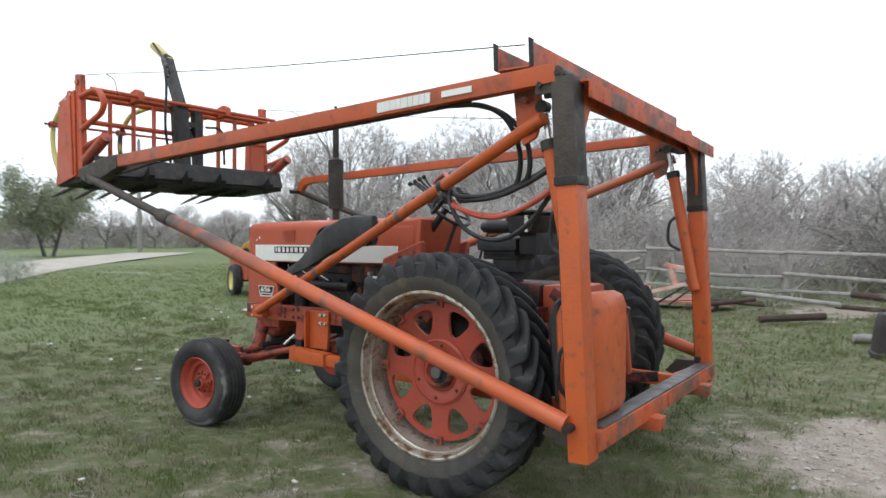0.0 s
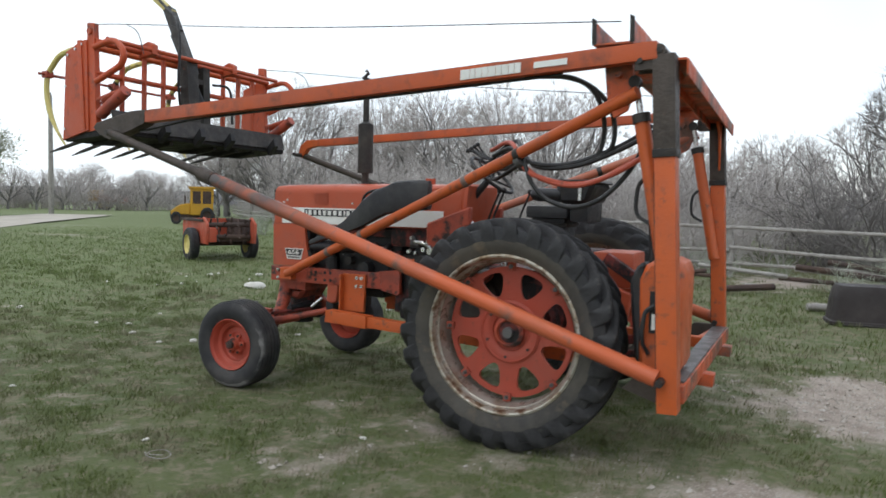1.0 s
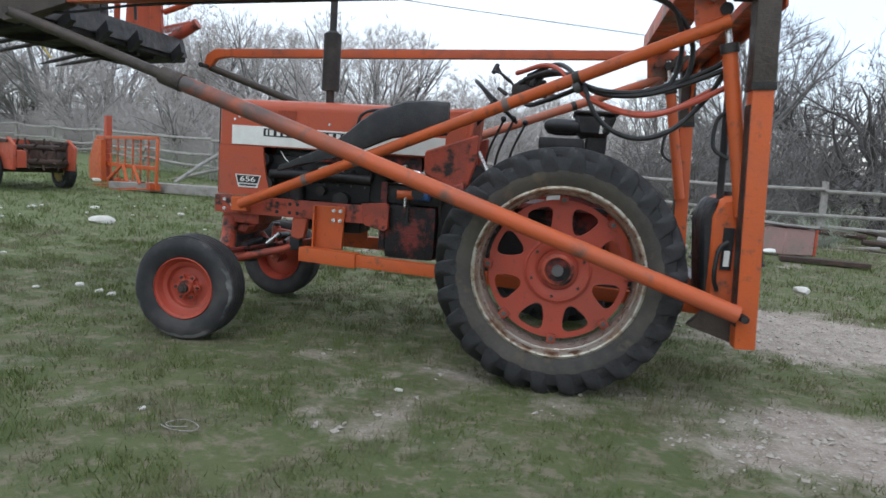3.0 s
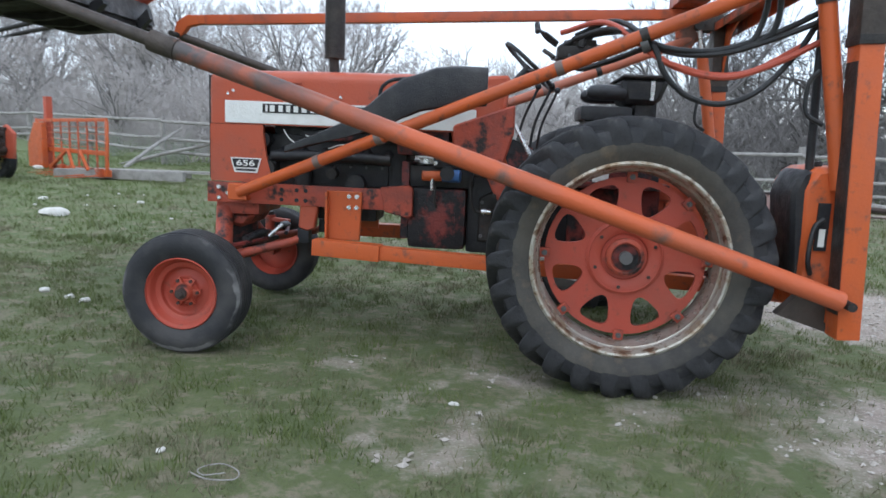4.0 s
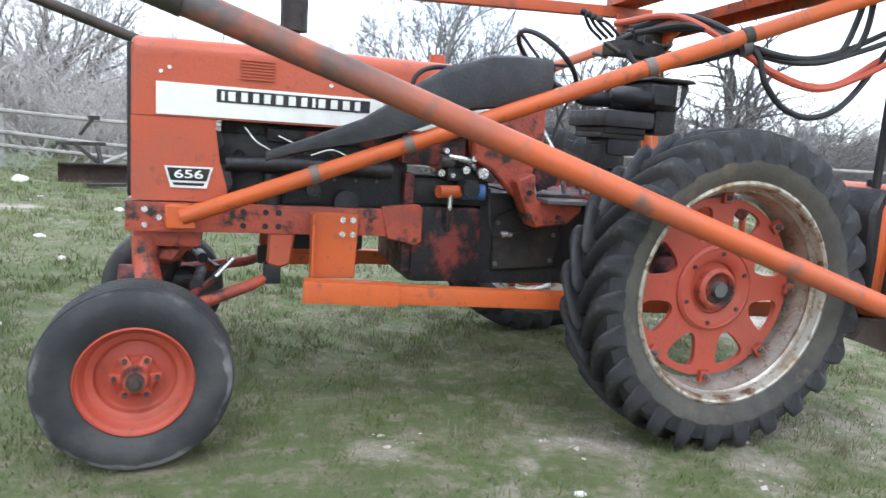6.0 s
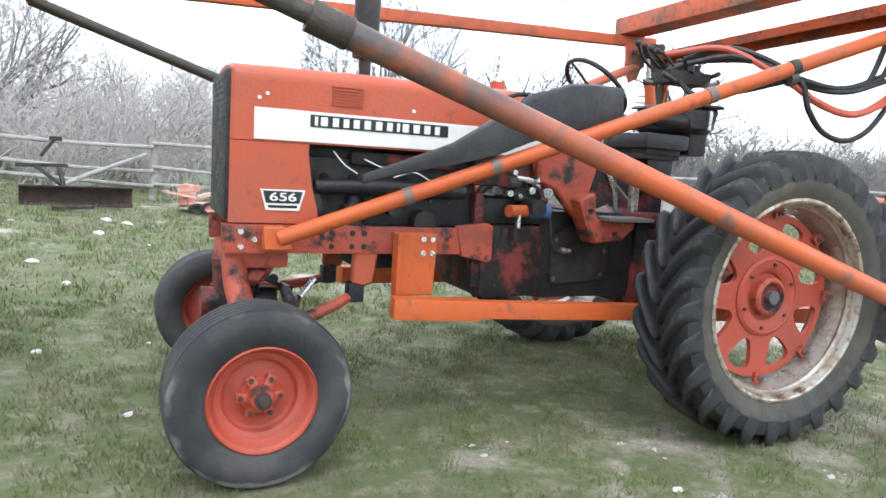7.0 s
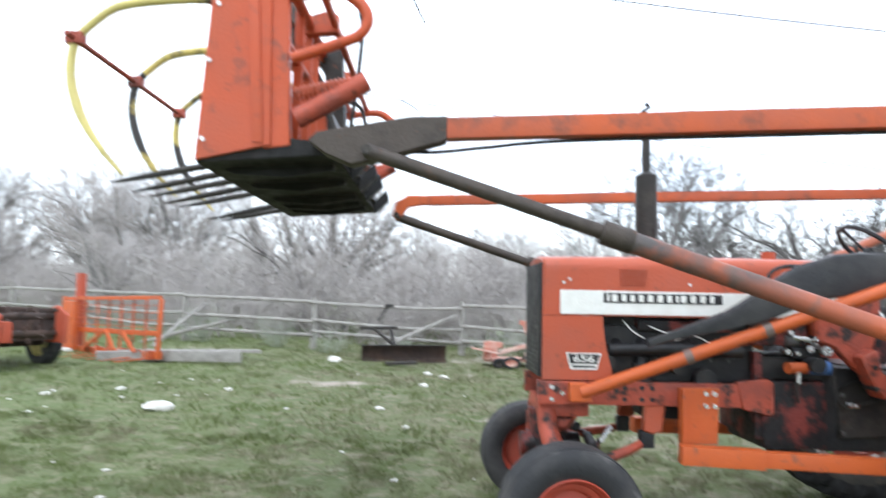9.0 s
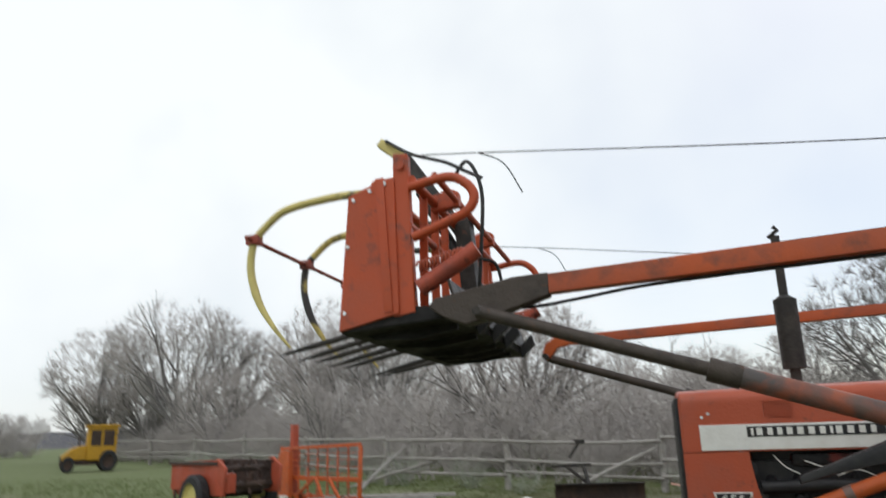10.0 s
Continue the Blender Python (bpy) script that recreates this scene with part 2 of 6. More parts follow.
def grass_material():
    m, nt, b = material("grass_blades")
    geo = nt.nodes.new("ShaderNodeNewGeometry")
    co = nt.nodes.new("ShaderNodeTexCoord")

    def ramp(stops, src):
        r = nt.nodes.new("ShaderNodeValToRGB")
        r.color_ramp.elements[0].color = (*stops[0], 1)
        r.color_ramp.elements[1].color = (*stops[2], 1)
        r.color_ramp.elements.new(0.55).color = (*stops[1], 1)
        nt.links.new(src, r.inputs[0])
        return r.outputs[0]

    def clumps(scale, lo, hi):
        n = nt.nodes.new("ShaderNodeTexNoise")
        n.inputs["Scale"].default_value = scale
        n.inputs["Detail"].default_value = 4.0
        r = nt.nodes.new("ShaderNodeMapRange")
        r.inputs[1].default_value, r.inputs[2].default_value = lo, hi
        nt.links.new(co.outputs["Object"], n.inputs["Vector"])
        nt.links.new(n.outputs["Fac"], r.inputs[0])
        return r.outputs[0]

    def mixed(fac, x, y):
        mx = nt.nodes.new("ShaderNodeMixRGB")
        nt.links.new(fac, mx.inputs[0])
        nt.links.new(x, mx.inputs[1])
        nt.links.new(y, mx.inputs[2])
        return mx.outputs[0]

    rand = geo.outputs["Random Per Island"]
    lush = ramp(((0.078, 0.108, 0.026), (0.106, 0.138, 0.037), (0.148, 0.170, 0.062)), rand)
    dull = ramp(((0.094, 0.108, 0.040), (0.124, 0.132, 0.056), (0.172, 0.166, 0.094)), rand)
    straw = ramp(((0.148, 0.133, 0.085), (0.19, 0.168, 0.112), (0.245, 0.214, 0.152)), rand)
    col = mixed(clumps(1.3, 0.42, 0.58), lush, dull)
    col = mixed(clumps(1.9, 0.47, 0.64), col, straw)
    col = mixed(clumps(6.0, 0.50, 0.66), col, lush)
    sep = nt.nodes.new("ShaderNodeSeparateXYZ")
    nt.links.new(co.outputs["Object"], sep.inputs[0])
    away = nt.nodes.new("ShaderNodeMath")
    away.operation = "MULTIPLY_ADD"
    nt.links.new(clumps(0.5, 0.0, 1.0), away.inputs[0])
    away.inputs[1].default_value = 6.0
    nt.links.new(sep.outputs[0], away.inputs[2])
    thick = nt.nodes.new("ShaderNodeMapRange")
    for k, v in enumerate((7.0, 13.0, 0.0, 0.6)):
        thick.inputs[k + 1].default_value = v
    nt.links.new(away.outputs[0], thick.inputs[0])
    fresh = ramp(((0.115, 0.160, 0.045), (0.150, 0.200, 0.066), (0.19, 0.225, 0.09)), rand)
    col = mixed(thick.outputs[0], col, fresh)
    nt.links.new(col, b.inputs["Base Color"])
    b.inputs["Roughness"].default_value = 0.75
    b.inputs["Specular IOR Level"].default_value = 0.25
    return m


def scuffed_tyre_material():
    m, nt, b = material("scuffed_tyre_rubber")
    co = nt.nodes.new("ShaderNodeTexCoord")
    sep = nt.nodes.new("ShaderNodeSeparateXYZ")
    nt.links.new(co.outputs["Object"], sep.inputs[0])

    def calc(op, p, q=None, clamp=False):
        n = nt.nodes.new("ShaderNodeMath")
        n.operation, n.use_clamp = op, clamp
        for k, v in enumerate((p, q)):
            if v is None:
                continue
            if isinstance(v, (int, float)):
                n.inputs[k].default_value = v
            else:
                nt.links.new(v, n.inputs[k])
        return n.outputs[0]

    def tex(scale, detail):
        n = nt.nodes.new("ShaderNodeTexNoise")
        n.inputs["Scale"].default_value, n.inputs["Detail"].default_value = scale, detail
        nt.links.new(co.outputs["Object"], n.inputs["Vector"])
        return n.outputs["Fac"]

    radius = calc("SQRT", calc("ADD", calc("MULTIPLY", sep.outputs[0], sep.outputs[0]), calc("MULTIPLY", sep.outputs[2], sep.outputs[2])))
    edge = calc("ADD", radius, calc("MULTIPLY", calc("SUBTRACT", tex(6.0, 4.0), 0.5), 0.10))
    band = calc("MULTIPLY", calc("MULTIPLY", calc("SUBTRACT", edge, 0.345), 120.0, True), calc("MULTIPLY", calc("SUBTRACT", 0.386, edge), 120.0, True))
    outer = calc("MULTIPLY", calc("SUBTRACT", sep.outputs[1], 0.085), 60.0, True)
    worn_fac = calc("MULTIPLY", calc("MULTIPLY", band, outer), calc("MULTIPLY", calc("SUBTRACT", tex(4.5, 6.0), 0.46), 7.0, True))
    base = nt.nodes.new("ShaderNodeMixRGB")
    base.inputs[1].default_value = (0.028, 0.028, 0.030, 1)
    base.inputs[2].default_value = (0.06, 0.056, 0.054, 1)
    nt.links.new(calc("MULTIPLY", calc("SUBTRACT", tex(5.0, 6.0), 0.4), 4.0, True), base.inputs[0])
    mix = nt.nodes.new("ShaderNodeMixRGB")
    nt.links.new(worn_fac, mix.inputs[0])
    nt.links.new(base.outputs[0], mix.inputs[1])
    mix.inputs[2].default_value = (0.18, 0.172, 0.165, 1)
    nt.links.new(mix.outputs[0], b.inputs["Base Color"])
    b.inputs["Roughness"].default_value = 0.7
    b.inputs["Specular IOR Level"].default_value = 0.3
    bp = nt.nodes.new("ShaderNodeBump")
    bp.inputs["Strength"].default_value, bp.inputs["Distance"].default_value = 0.3, 0.01
    nt.links.new(tex(40.0, 4.0), bp.inputs["Height"])
    nt.links.new(bp.outputs[0], b.inputs["Normal"])
    return m


def strut_material():
    """Red-orange enamel that is rubbed grey towards the tube's forward end."""
    m, nt, b = material("rubbed_red_orange_enamel")
    co = nt.nodes.new("ShaderNodeTexCoord")
    sep = nt.nodes.new("ShaderNodeSeparateXYZ")
    nt.links.new(co.outputs["Object"], sep.inputs[0])

    def tex(scale, detail, lo, hi, out0=0.0, out1=1.0):
        n = nt.nodes.new("ShaderNodeTexNoise")
        n.inputs["Scale"].default_value, n.inputs["Detail"].default_value = scale, detail
        r = nt.nodes.new("ShaderNodeMapRange")
        for k, v in enumerate((lo, hi, out0, out1)):
            r.inputs[k + 1].default_value = v
        nt.links.new(co.outputs["Object"], n.inputs["Vector"])
        nt.links.new(n.outputs["Fac"], r.inputs[0])
        return r.outputs[0]

    add = nt.nodes.new("ShaderNodeMath")
    nt.links.new(sep.outputs[0], add.inputs[0])
    nt.links.new(tex(2.5, 6.0, 0.3, 0.7, -0.7, 0.7), add.inputs[1])
    rub = nt.nodes.new("ShaderNodeMapRange")
    rub.inputs[1].default_value, rub.inputs[2].default_value = 0.9, 1.9
    nt.links.new(add.outputs[0], rub.inputs[0])
    paint = nt.nodes.new("ShaderNodeMixRGB")
    paint.inputs[1].default_value = (0.53, 0.112, 0.038, 1)
    paint.inputs[2].default_value = (0.42, 0.112, 0.055, 1)
    nt.links.new(tex(2.0, 5.0, 0.4, 0.65), paint.inputs[0])
    bare = nt.nodes.new("ShaderNodeMixRGB")
    bare.inputs[1].default_value = (0.088, 0.077, 0.074, 1)
    bare.inputs[2].default_value = (0.33, 0.095, 0.052, 1)
    nt.links.new(tex(5.0, 6.0, 0.52, 0.68), bare.inputs[0])
    mix = nt.nodes.new("ShaderNodeMixRGB")
    nt.links.new(rub.outputs[0], mix.inputs[0])
    nt.links.new(paint.outputs[0], mix.inputs[1])
    nt.links.new(bare.outputs[0], mix.inputs[2])
    dirt = nt.nodes.new("ShaderNodeMixRGB")
    nt.links.new(tex(7.0, 8.0, 0.58, 0.74), dirt.inputs[0])
    nt.links.new(mix.outputs[0], dirt.inputs[1])
    dirt.inputs[2].default_value = (0.13, 0.095, 0.08, 1)
    nt.links.new(dirt.outputs[0], b.inputs["Base Color"])
    nt.links.new(tex(6.0, 4.0, 0.35, 0.65, 0.36, 0.6), b.inputs["Roughness"])
    b.inputs["Specular IOR Level"].default_value = 0.35
    bp = nt.nodes.new("ShaderNodeBump")
    bp.inputs["Strength"].default_value, bp.inputs["Distance"].default_value = 0.15, 0.01
    nt.links.new(tex(50.0, 4.0, 0.2, 0.8), bp.inputs["Height"])
    nt.links.new(bp.outputs[0], b.inputs["Normal"])
    return m


STRUT = strut_material()
RUBBER_FRONT = scuffed_tyre_material()
GROUND = ground_material()
GRASS = grass_material()
HILL = worn("distant_hillside", (0.085, 0.085, 0.095), (0.12, 0.115, 0.12), 1.0, scale=0.05, third=(0.065, 0.065, 0.07), scale3=0.4)
GRAVEL = worn("pale_gravel", (0.46, 0.42, 0.36), (0.36, 0.32, 0.265), 0.95, scale=1.2, bump=0.5)


# ---- building helpers ----
def thing(name, label, category, at=(0, 0, 0), group="", kind=""):
    ob = new(name)
    ob.location = at
    ob.empty_display_size = 0.2
    return tagged(ob, label, category, group, kind)


def finish(bm, smooth):
    bmesh.ops.recalc_face_normals(bm, faces=bm.faces)
    me = bpy.data.meshes.new("mesh")
    bm.to_mesh(me)
    bm.free()
    if smooth:
        me.shade_smooth()
        me.set_sharp_from_angle(angle=radians(38))
    return me


def part(name, bm, mat, parent=None, label="", smooth=True):
    me = finish(bm, smooth)
    me.materials.append(mat)
    ob = new(name, me)
    if parent is not None:
        ob.parent = parent
    return tagged(ob, label)


def shared(name, me, parent, at, turn=None, label=""):
    ob = new(name, me)
    ob.parent = parent
    ob.location = at
    if turn:
        ob.rotation_euler = turn
    return tagged(ob, label)


def block(bm, lo, hi, bevel=0.0, m=None):
    """An upright box between two corners."""
    c = [(a + b) / 2 for a, b in zip(lo, hi)]
    d = [abs(b - a) for a, b in zip(lo, hi)]
    mat = Matrix.Translation(c) @ Matrix.Diagonal((*d, 1))
    if m is not None:
        mat = m @ mat
    r = bmesh.ops.create_cube(bm, size=1, matrix=mat)
    if bevel:
        edges = list({e for v in r["verts"] for e in v.link_edges})
        bmesh.ops.bevel(bm, geom=edges, offset=bevel, segments=2, profile=0.7, affect="EDGES")
    return bm


def basis(d, up=(0, 0, 1)):
    d = Vector(d).normalized()
    u = Vector(up)
    if abs(d.dot(u)) > 0.99:
        u = Vector((1, 0, 0))
    s = d.cross(u).normalized()
    return d, s, s.cross(d)


def beam(bm, p, q, w, h, bevel=0.006, up=(0, 0, 1), roll=0):
    """A box section of width w and height h from p to q."""
    p, q = Vector(p), Vector(q)
    d, s, u = basis(q - p, up)
    m = Matrix.Translation((p + q) / 2) @ Matrix((d, s, u)).transposed().to_4x4() @ Matrix.Rotation(radians(roll), 4, "X")
    return block(bm, (-(q - p).length / 2, -w / 2, -h / 2), ((q - p).length / 2, w / 2, h / 2), bevel, m)


def rod(bm, p, q, r, r2=None, n=16):
    p, q = Vector(p), Vector(q)
    d, s, u = basis(q - p)
    m = Matrix.Translation((p + q) / 2) @ Matrix((s, u, d)).transposed().to_4x4()
    bmesh.ops.create_cone(bm, cap_ends=True, segments=n, radius1=r, radius2=r if r2 is None else r2, depth=(q - p).length, matrix=m)
    return bm


def tube(bm, pts, r, n=8):
    """A round tube swept along points; r may be a list."""
    pts = [Vector(p) for p in pts]
    rs = r if isinstance(r, (list, tuple)) else [r] * len(pts)
    d, s, u = basis(pts[1] - pts[0])
    rings = []
    for i, p in enumerate(pts):
        a, b = pts[max(i - 1, 0)], pts[min(i + 1, len(pts) - 1)]
        d = (b - a).normalized()
        s = (s - d * s.dot(d)).normalized()
        u = d.cross(s)
        rings.append([bm.verts.new(p + (s * math.cos(k * math.tau / n) + u * math.sin(k * math.tau / n)) * rs[i]) for k in range(n)])
    for a, b in zip(rings, rings[1:]):
        for k in range(n):
            bm.faces.new((a[k], a[(k + 1) % n], b[(k + 1) % n], b[k]))
    bm.faces.new(rings[0][::-1])
    bm.faces.new(rings[-1])
    return bm


def flow(pts, step=8):
    """A smooth run of points through the given ones."""
    p = [Vector(v) for v in pts]
    p = [p[0] * 2 - p[1]] + p + [p[-1] * 2 - p[-2]]
    out = []
    for i in range(1, len(p) - 2):
        for k in range(step):
            t = k / step
            out.append(0.5 * ((2 * p[i]) + (p[i + 1] - p[i - 1]) * t + (2 * p[i - 1] - 5 * p[i] + 4 * p[i + 1] - p[i + 2]) * t * t
                              + (3 * p[i] - p[i - 1] - 3 * p[i + 1] + p[i + 2]) * t ** 3))
    return out + [p[-2]]


def lathe(bm, profile, n=48, closed=False):
    """Turns (radius, y) pairs about the Y axis."""
    rings = [[bm.verts.new((r * math.cos(k * math.tau / n), y, r * math.sin(k * math.tau / n))) for k in range(n)] for r, y in profile]
    pairs = list(zip(rings, rings[1:])) + ([(rings[-1], rings[0])] if closed else [])
    for a, b in pairs:
        for k in range(n):
            bm.faces.new((a[k], a[(k + 1) % n], b[(k + 1) % n], b[k]))
    return bm


def slab(bm, outline, y0, y1, bevel=0.0):
    """A plate with an outline of (x, z) pairs, from y0 to y1."""
    a = [bm.verts.new((x, y0, z)) for x, z in outline]
    f = bm.faces.new(a)
    r = bmesh.ops.extrude_face_region(bm, geom=[f])
    vs = [v for v in r["geom"] if isinstance(v, bmesh.types.BMVert)]
    bmesh.ops.translate(bm, vec=(0, y1 - y0, 0), verts=vs)
    if bevel:
        es = [e for v in a + vs for e in v.link_edges]
        bmesh.ops.bevel(bm, geom=list(set(es)), offset=bevel, segments=1, affect="EDGES")
    return bm


def B():
    return bmesh.new()


# ---- ground and distance ----
def bare_at(x, y):
    """How bare the ground is: worn gravel behind the tractor, thin spots elsewhere."""
    v = 0.92 * math.exp(-(((x + 2.7) / 2.0) ** 2 + ((y + 1.3) / 0.9) ** 2))
    v += 0.90 * math.exp(-(((x + 1.9) / 1.2) ** 2 + ((y - 1.5) / 0.7) ** 2))
    v += 0.40 * math.exp(-(((x + 4.4) / 1.5) ** 2 + ((y - 0.3) / 2.4) ** 2))
    v += 0.30 * math.exp(-(((x + 1.6) / 1.3) ** 2 + ((y - 2.9) / 0.9) ** 2))
    v += 0.14 * math.exp(-(((x - 0.6) / 1.4) ** 2 + ((y - 1.5) / 0.8) ** 2))
    v += 0.35 * math.exp(-(((x + 4) / 9) ** 2 + ((y + 9.5) / 1.6) ** 2))
    v += 0.02 * math.exp(-(((x - 0.9) / 2.8) ** 2 + ((y - 2.6) / 1.5) ** 2))
    return v + 0.35 * noise.noise((x * 0.45, y * 0.45, 3.1)) + 0.3 * noise.noise((x * 1.7, y * 1.7, 8.0)) + 0.22 * noise.noise((x * 4.5, y * 4.5, 1.0))


def ground_z(x, y):
    """Level under the tractor, rising gently beyond it."""
    z = 0.28 * math.tanh(0.04 * max(0.0, -y - 1.5) / 0.28) + 0.30 * math.tanh(0.035 * max(0.0, x - 3) / 0.30)
    far = min(max((math.hypot(x, y) - 3.0) / 6.0, 0.0), 1.0)
    return z + far * 0.04 * noise.noise((x * 0.25, y * 0.25, 0.0)) + 0.010 * noise.noise((x * 1.3, y * 1.3, 5.0))


def spread(a, b, fine, far):
    mid = list(np.arange(a, b + 1e-6, fine))
    out, step, v = [], fine, 0.0
    while v < far:
        step *= 1.35
        v += step
        out.append(v)
    return [a - v for v in reversed(out)] + mid + [b + v for v in out]


def build_ground():
    xs, ys = spread(-7, 12, 0.2, 1500), spread(-15, 7, 0.2, 1500)
    verts, bare = [], []
    for y in ys:
        for x in xs:
            verts.append((x, y, ground_z(x, y)))
            bare.append(bare_at(x, y) if abs(x) < 60 and abs(y) < 60 else 0.0)
    w = len(xs)
    faces = [(j * w + i, j * w + i + 1, (j + 1) * w + i + 1, (j + 1) * w + i) for j in range(len(ys) - 1) for i in range(w - 1)]
    me = bpy.data.meshes.new("ground")
    me.from_pydata(verts, [], faces)
    at = me.attributes.new("bare", "FLOAT", "POINT")
    at.data.foreach_set("value", np.array(bare, dtype=np.float32))
    me.materials.append(GROUND)
    me.shade_smooth()
    tagged(new("ground", me), "thin spring pasture with worn gravelly patches", "ground", kind="structure")


build_ground()


def build_grass():
    rng = np.random.default_rng(4)
    vs, n = [], 0
    for count, x0, x1, y0, y1, h0, h1, w in ((340000, -5.5, 7.0, -2.5, 5.2, 0.018, 0.05, 0.006), (250000, -12, 22, -13, -2.0, 0.03, 0.075, 0.012), (90000, 6.5, 26, -3, 7, 0.03, 0.075, 0.014)):
        px = rng.uniform(x0, x1, count)
        py = rng.uniform(y0, y1, count)
        keep = np.array([bare_at(a, b) for a, b in zip(px, py)]) + rng.uniform(-0.18, 0.18, count) < 0.30
        keep &= rng.uniform(0, 1, count) < np.clip(1.6 - np.hypot(px - 1.5, py) / 15, 0, 1)
        patch = np.array([noise.noise((a * 6.0, b * 6.0, 4.0)) + 0.6 * noise.noise((a * 2.6, b * 2.6, 9.0)) for a, b in zip(px, py)])
        keep &= patch + rng.uniform(-0.3, 0.3, count) > -0.12
        px, py = px[keep], py[keep]
        tuft = np.array([noise.noise((a * 2.3, b * 2.3, 1.0)) for a, b in zip(px, py)])
        pz = np.array([ground_z(a, b) for a, b in zip(px, py)]) - 0.004
        h = rng.uniform(h0, h1, len(px)) * np.clip(1.0 + 1.1 * tuft, 0.35, 2.2)
        a = rng.uniform(0, math.tau, len(px))
        lean = rng.uniform(0.1, 0.9, len(px)) * h
        la = rng.uniform(0, math.tau, len(px))
        dx, dy = np.cos(a) * w / 2, np.sin(a) * w / 2
        tri = np.stack([np.stack([px - dx, py - dy, pz], 1), np.stack([px + dx, py + dy, pz], 1),
                        np.stack([px + np.cos(la) * lean, py + np.sin(la) * lean, pz + h], 1)], 1)
        vs.append(tri.reshape(-1, 3))
    co = np.concatenate(vs)
    me = bpy.data.meshes.new("grass")
    me.from_pydata(co, [], np.arange(len(co)).reshape(-1, 3))
    me.materials.append(GRASS)
    tagged(new("grass", me), "short patchy spring grass with dead straw", "grass", kind="stuff")


build_grass()


def build_gravel():
    """Small loose stones on the worn ground."""
    rnd = np.random.default_rng(6)
    vs, fs = [], []
    n = 0
    unit = np.array(((1, 0, 0), (0, 1, 0), (-1, 0, 0), (0, -1, 0), (0, 0, 1), (0, 0, -1)), dtype=float)
    tri = ((0, 1, 4), (1, 2, 4), (2, 3, 4), (3, 0, 4), (1, 0, 5), (2, 1, 5), (3, 2, 5), (0, 3, 5))
    while n < 6500:
        x, y = rnd.uniform(-7, 3), rnd.uniform(-3, 4.5)
        if bare_at(x, y) + rnd.uniform(-0.2, 0.2) < 0.5:
            continue
        r = 0.004 + 0.007 * rnd.gamma(1.0, 0.9)
        k = unit * np.array((1, rnd.uniform(0.6, 1), rnd.uniform(0.4, 0.7))) * min(r, 0.024) + rnd.normal(0, r * 0.18, (6, 3))
        c, s = math.cos(n), math.sin(n)
        for p in k:
            vs.append((x + p[0] * c - p[1] * s, y + p[0] * s + p[1] * c, ground_z(x, y) + p[2] + r * 0.2))
        fs += [tuple(6 * n + i for i in t) for t in tri]
        n += 1
    me = bpy.data.meshes.new("gravel")
    me.from_pydata(vs, [], fs)
    me.materials.append(PEBBLE)
    tagged(new("gravel", me), "loose pale gravel on the worn ground", "gravel", kind="stuff")


build_gravel()


def build_hills():
    bm = B()
    rows = []
    for k in range(121):
        a = radians(-175 + k * 1.5)
        x, y = 330 * math.cos(a), 330 * math.sin(a)
        top = 7 + 4.0 * noise.noise((k * 0.09, 0.3, 0)) + 1.2 * noise.noise((k * 0.6, 2.3, 0))
        rows.append([bm.verts.new((x * f, y * f, z)) for f, z in ((0.8, -1.0), (0.88, top * 0.45), (1.0, top), (1.3, top * 0.9))])
    for a, b in zip(rows, rows[1:]):
        for k in range(3):
            bm.faces.new((a[k], b[k], b[k + 1], a[k + 1]))
    tagged(part("backdrop", bm, HILL), "low brushy ridge on the horizon", "hill", kind="structure")


build_hills()


def build_road():
    bm = B()
    pts = flow([(12, 6), (18, -1.5), (23.0, -6.6), (28, -12.0), (33, -17.4), (38, -22.5)], 8)
    rows = []
    for i, p in enumerate(pts):
        d = (pts[min(i + 1, len(pts) - 1)] - pts[max(i - 1, 0)]).normalized()
        s = Vector((-d.y, d.x))
        rows.append([bm.verts.new((p.x + s.x * o, p.y + s.y * o, 0.05 + ground_z(p.x, p.y))) for o in (-2.0, -1.0, 0, 1.0, 2.0)])
    for a, b in zip(rows, rows[1:]):
        for k in range(4):
            bm.faces.new((a[k], b[k], b[k + 1], a[k + 1]))
    tagged(part("road", bm, GRAVEL), "pale gravel farm lane through the pasture", "road", kind="structure")


build_road()

# ---- the tractor ----
tractor = thing("tractor", "faded red farm tractor with white hood stripe, parked on grass", "tractor")

REAR_Z, REAR_R, REAR_Y = 0.735, 0.74, 1.005
FRONT_X, FRONT_Z, FRONT_Y = 2.505, 0.36, 0.815


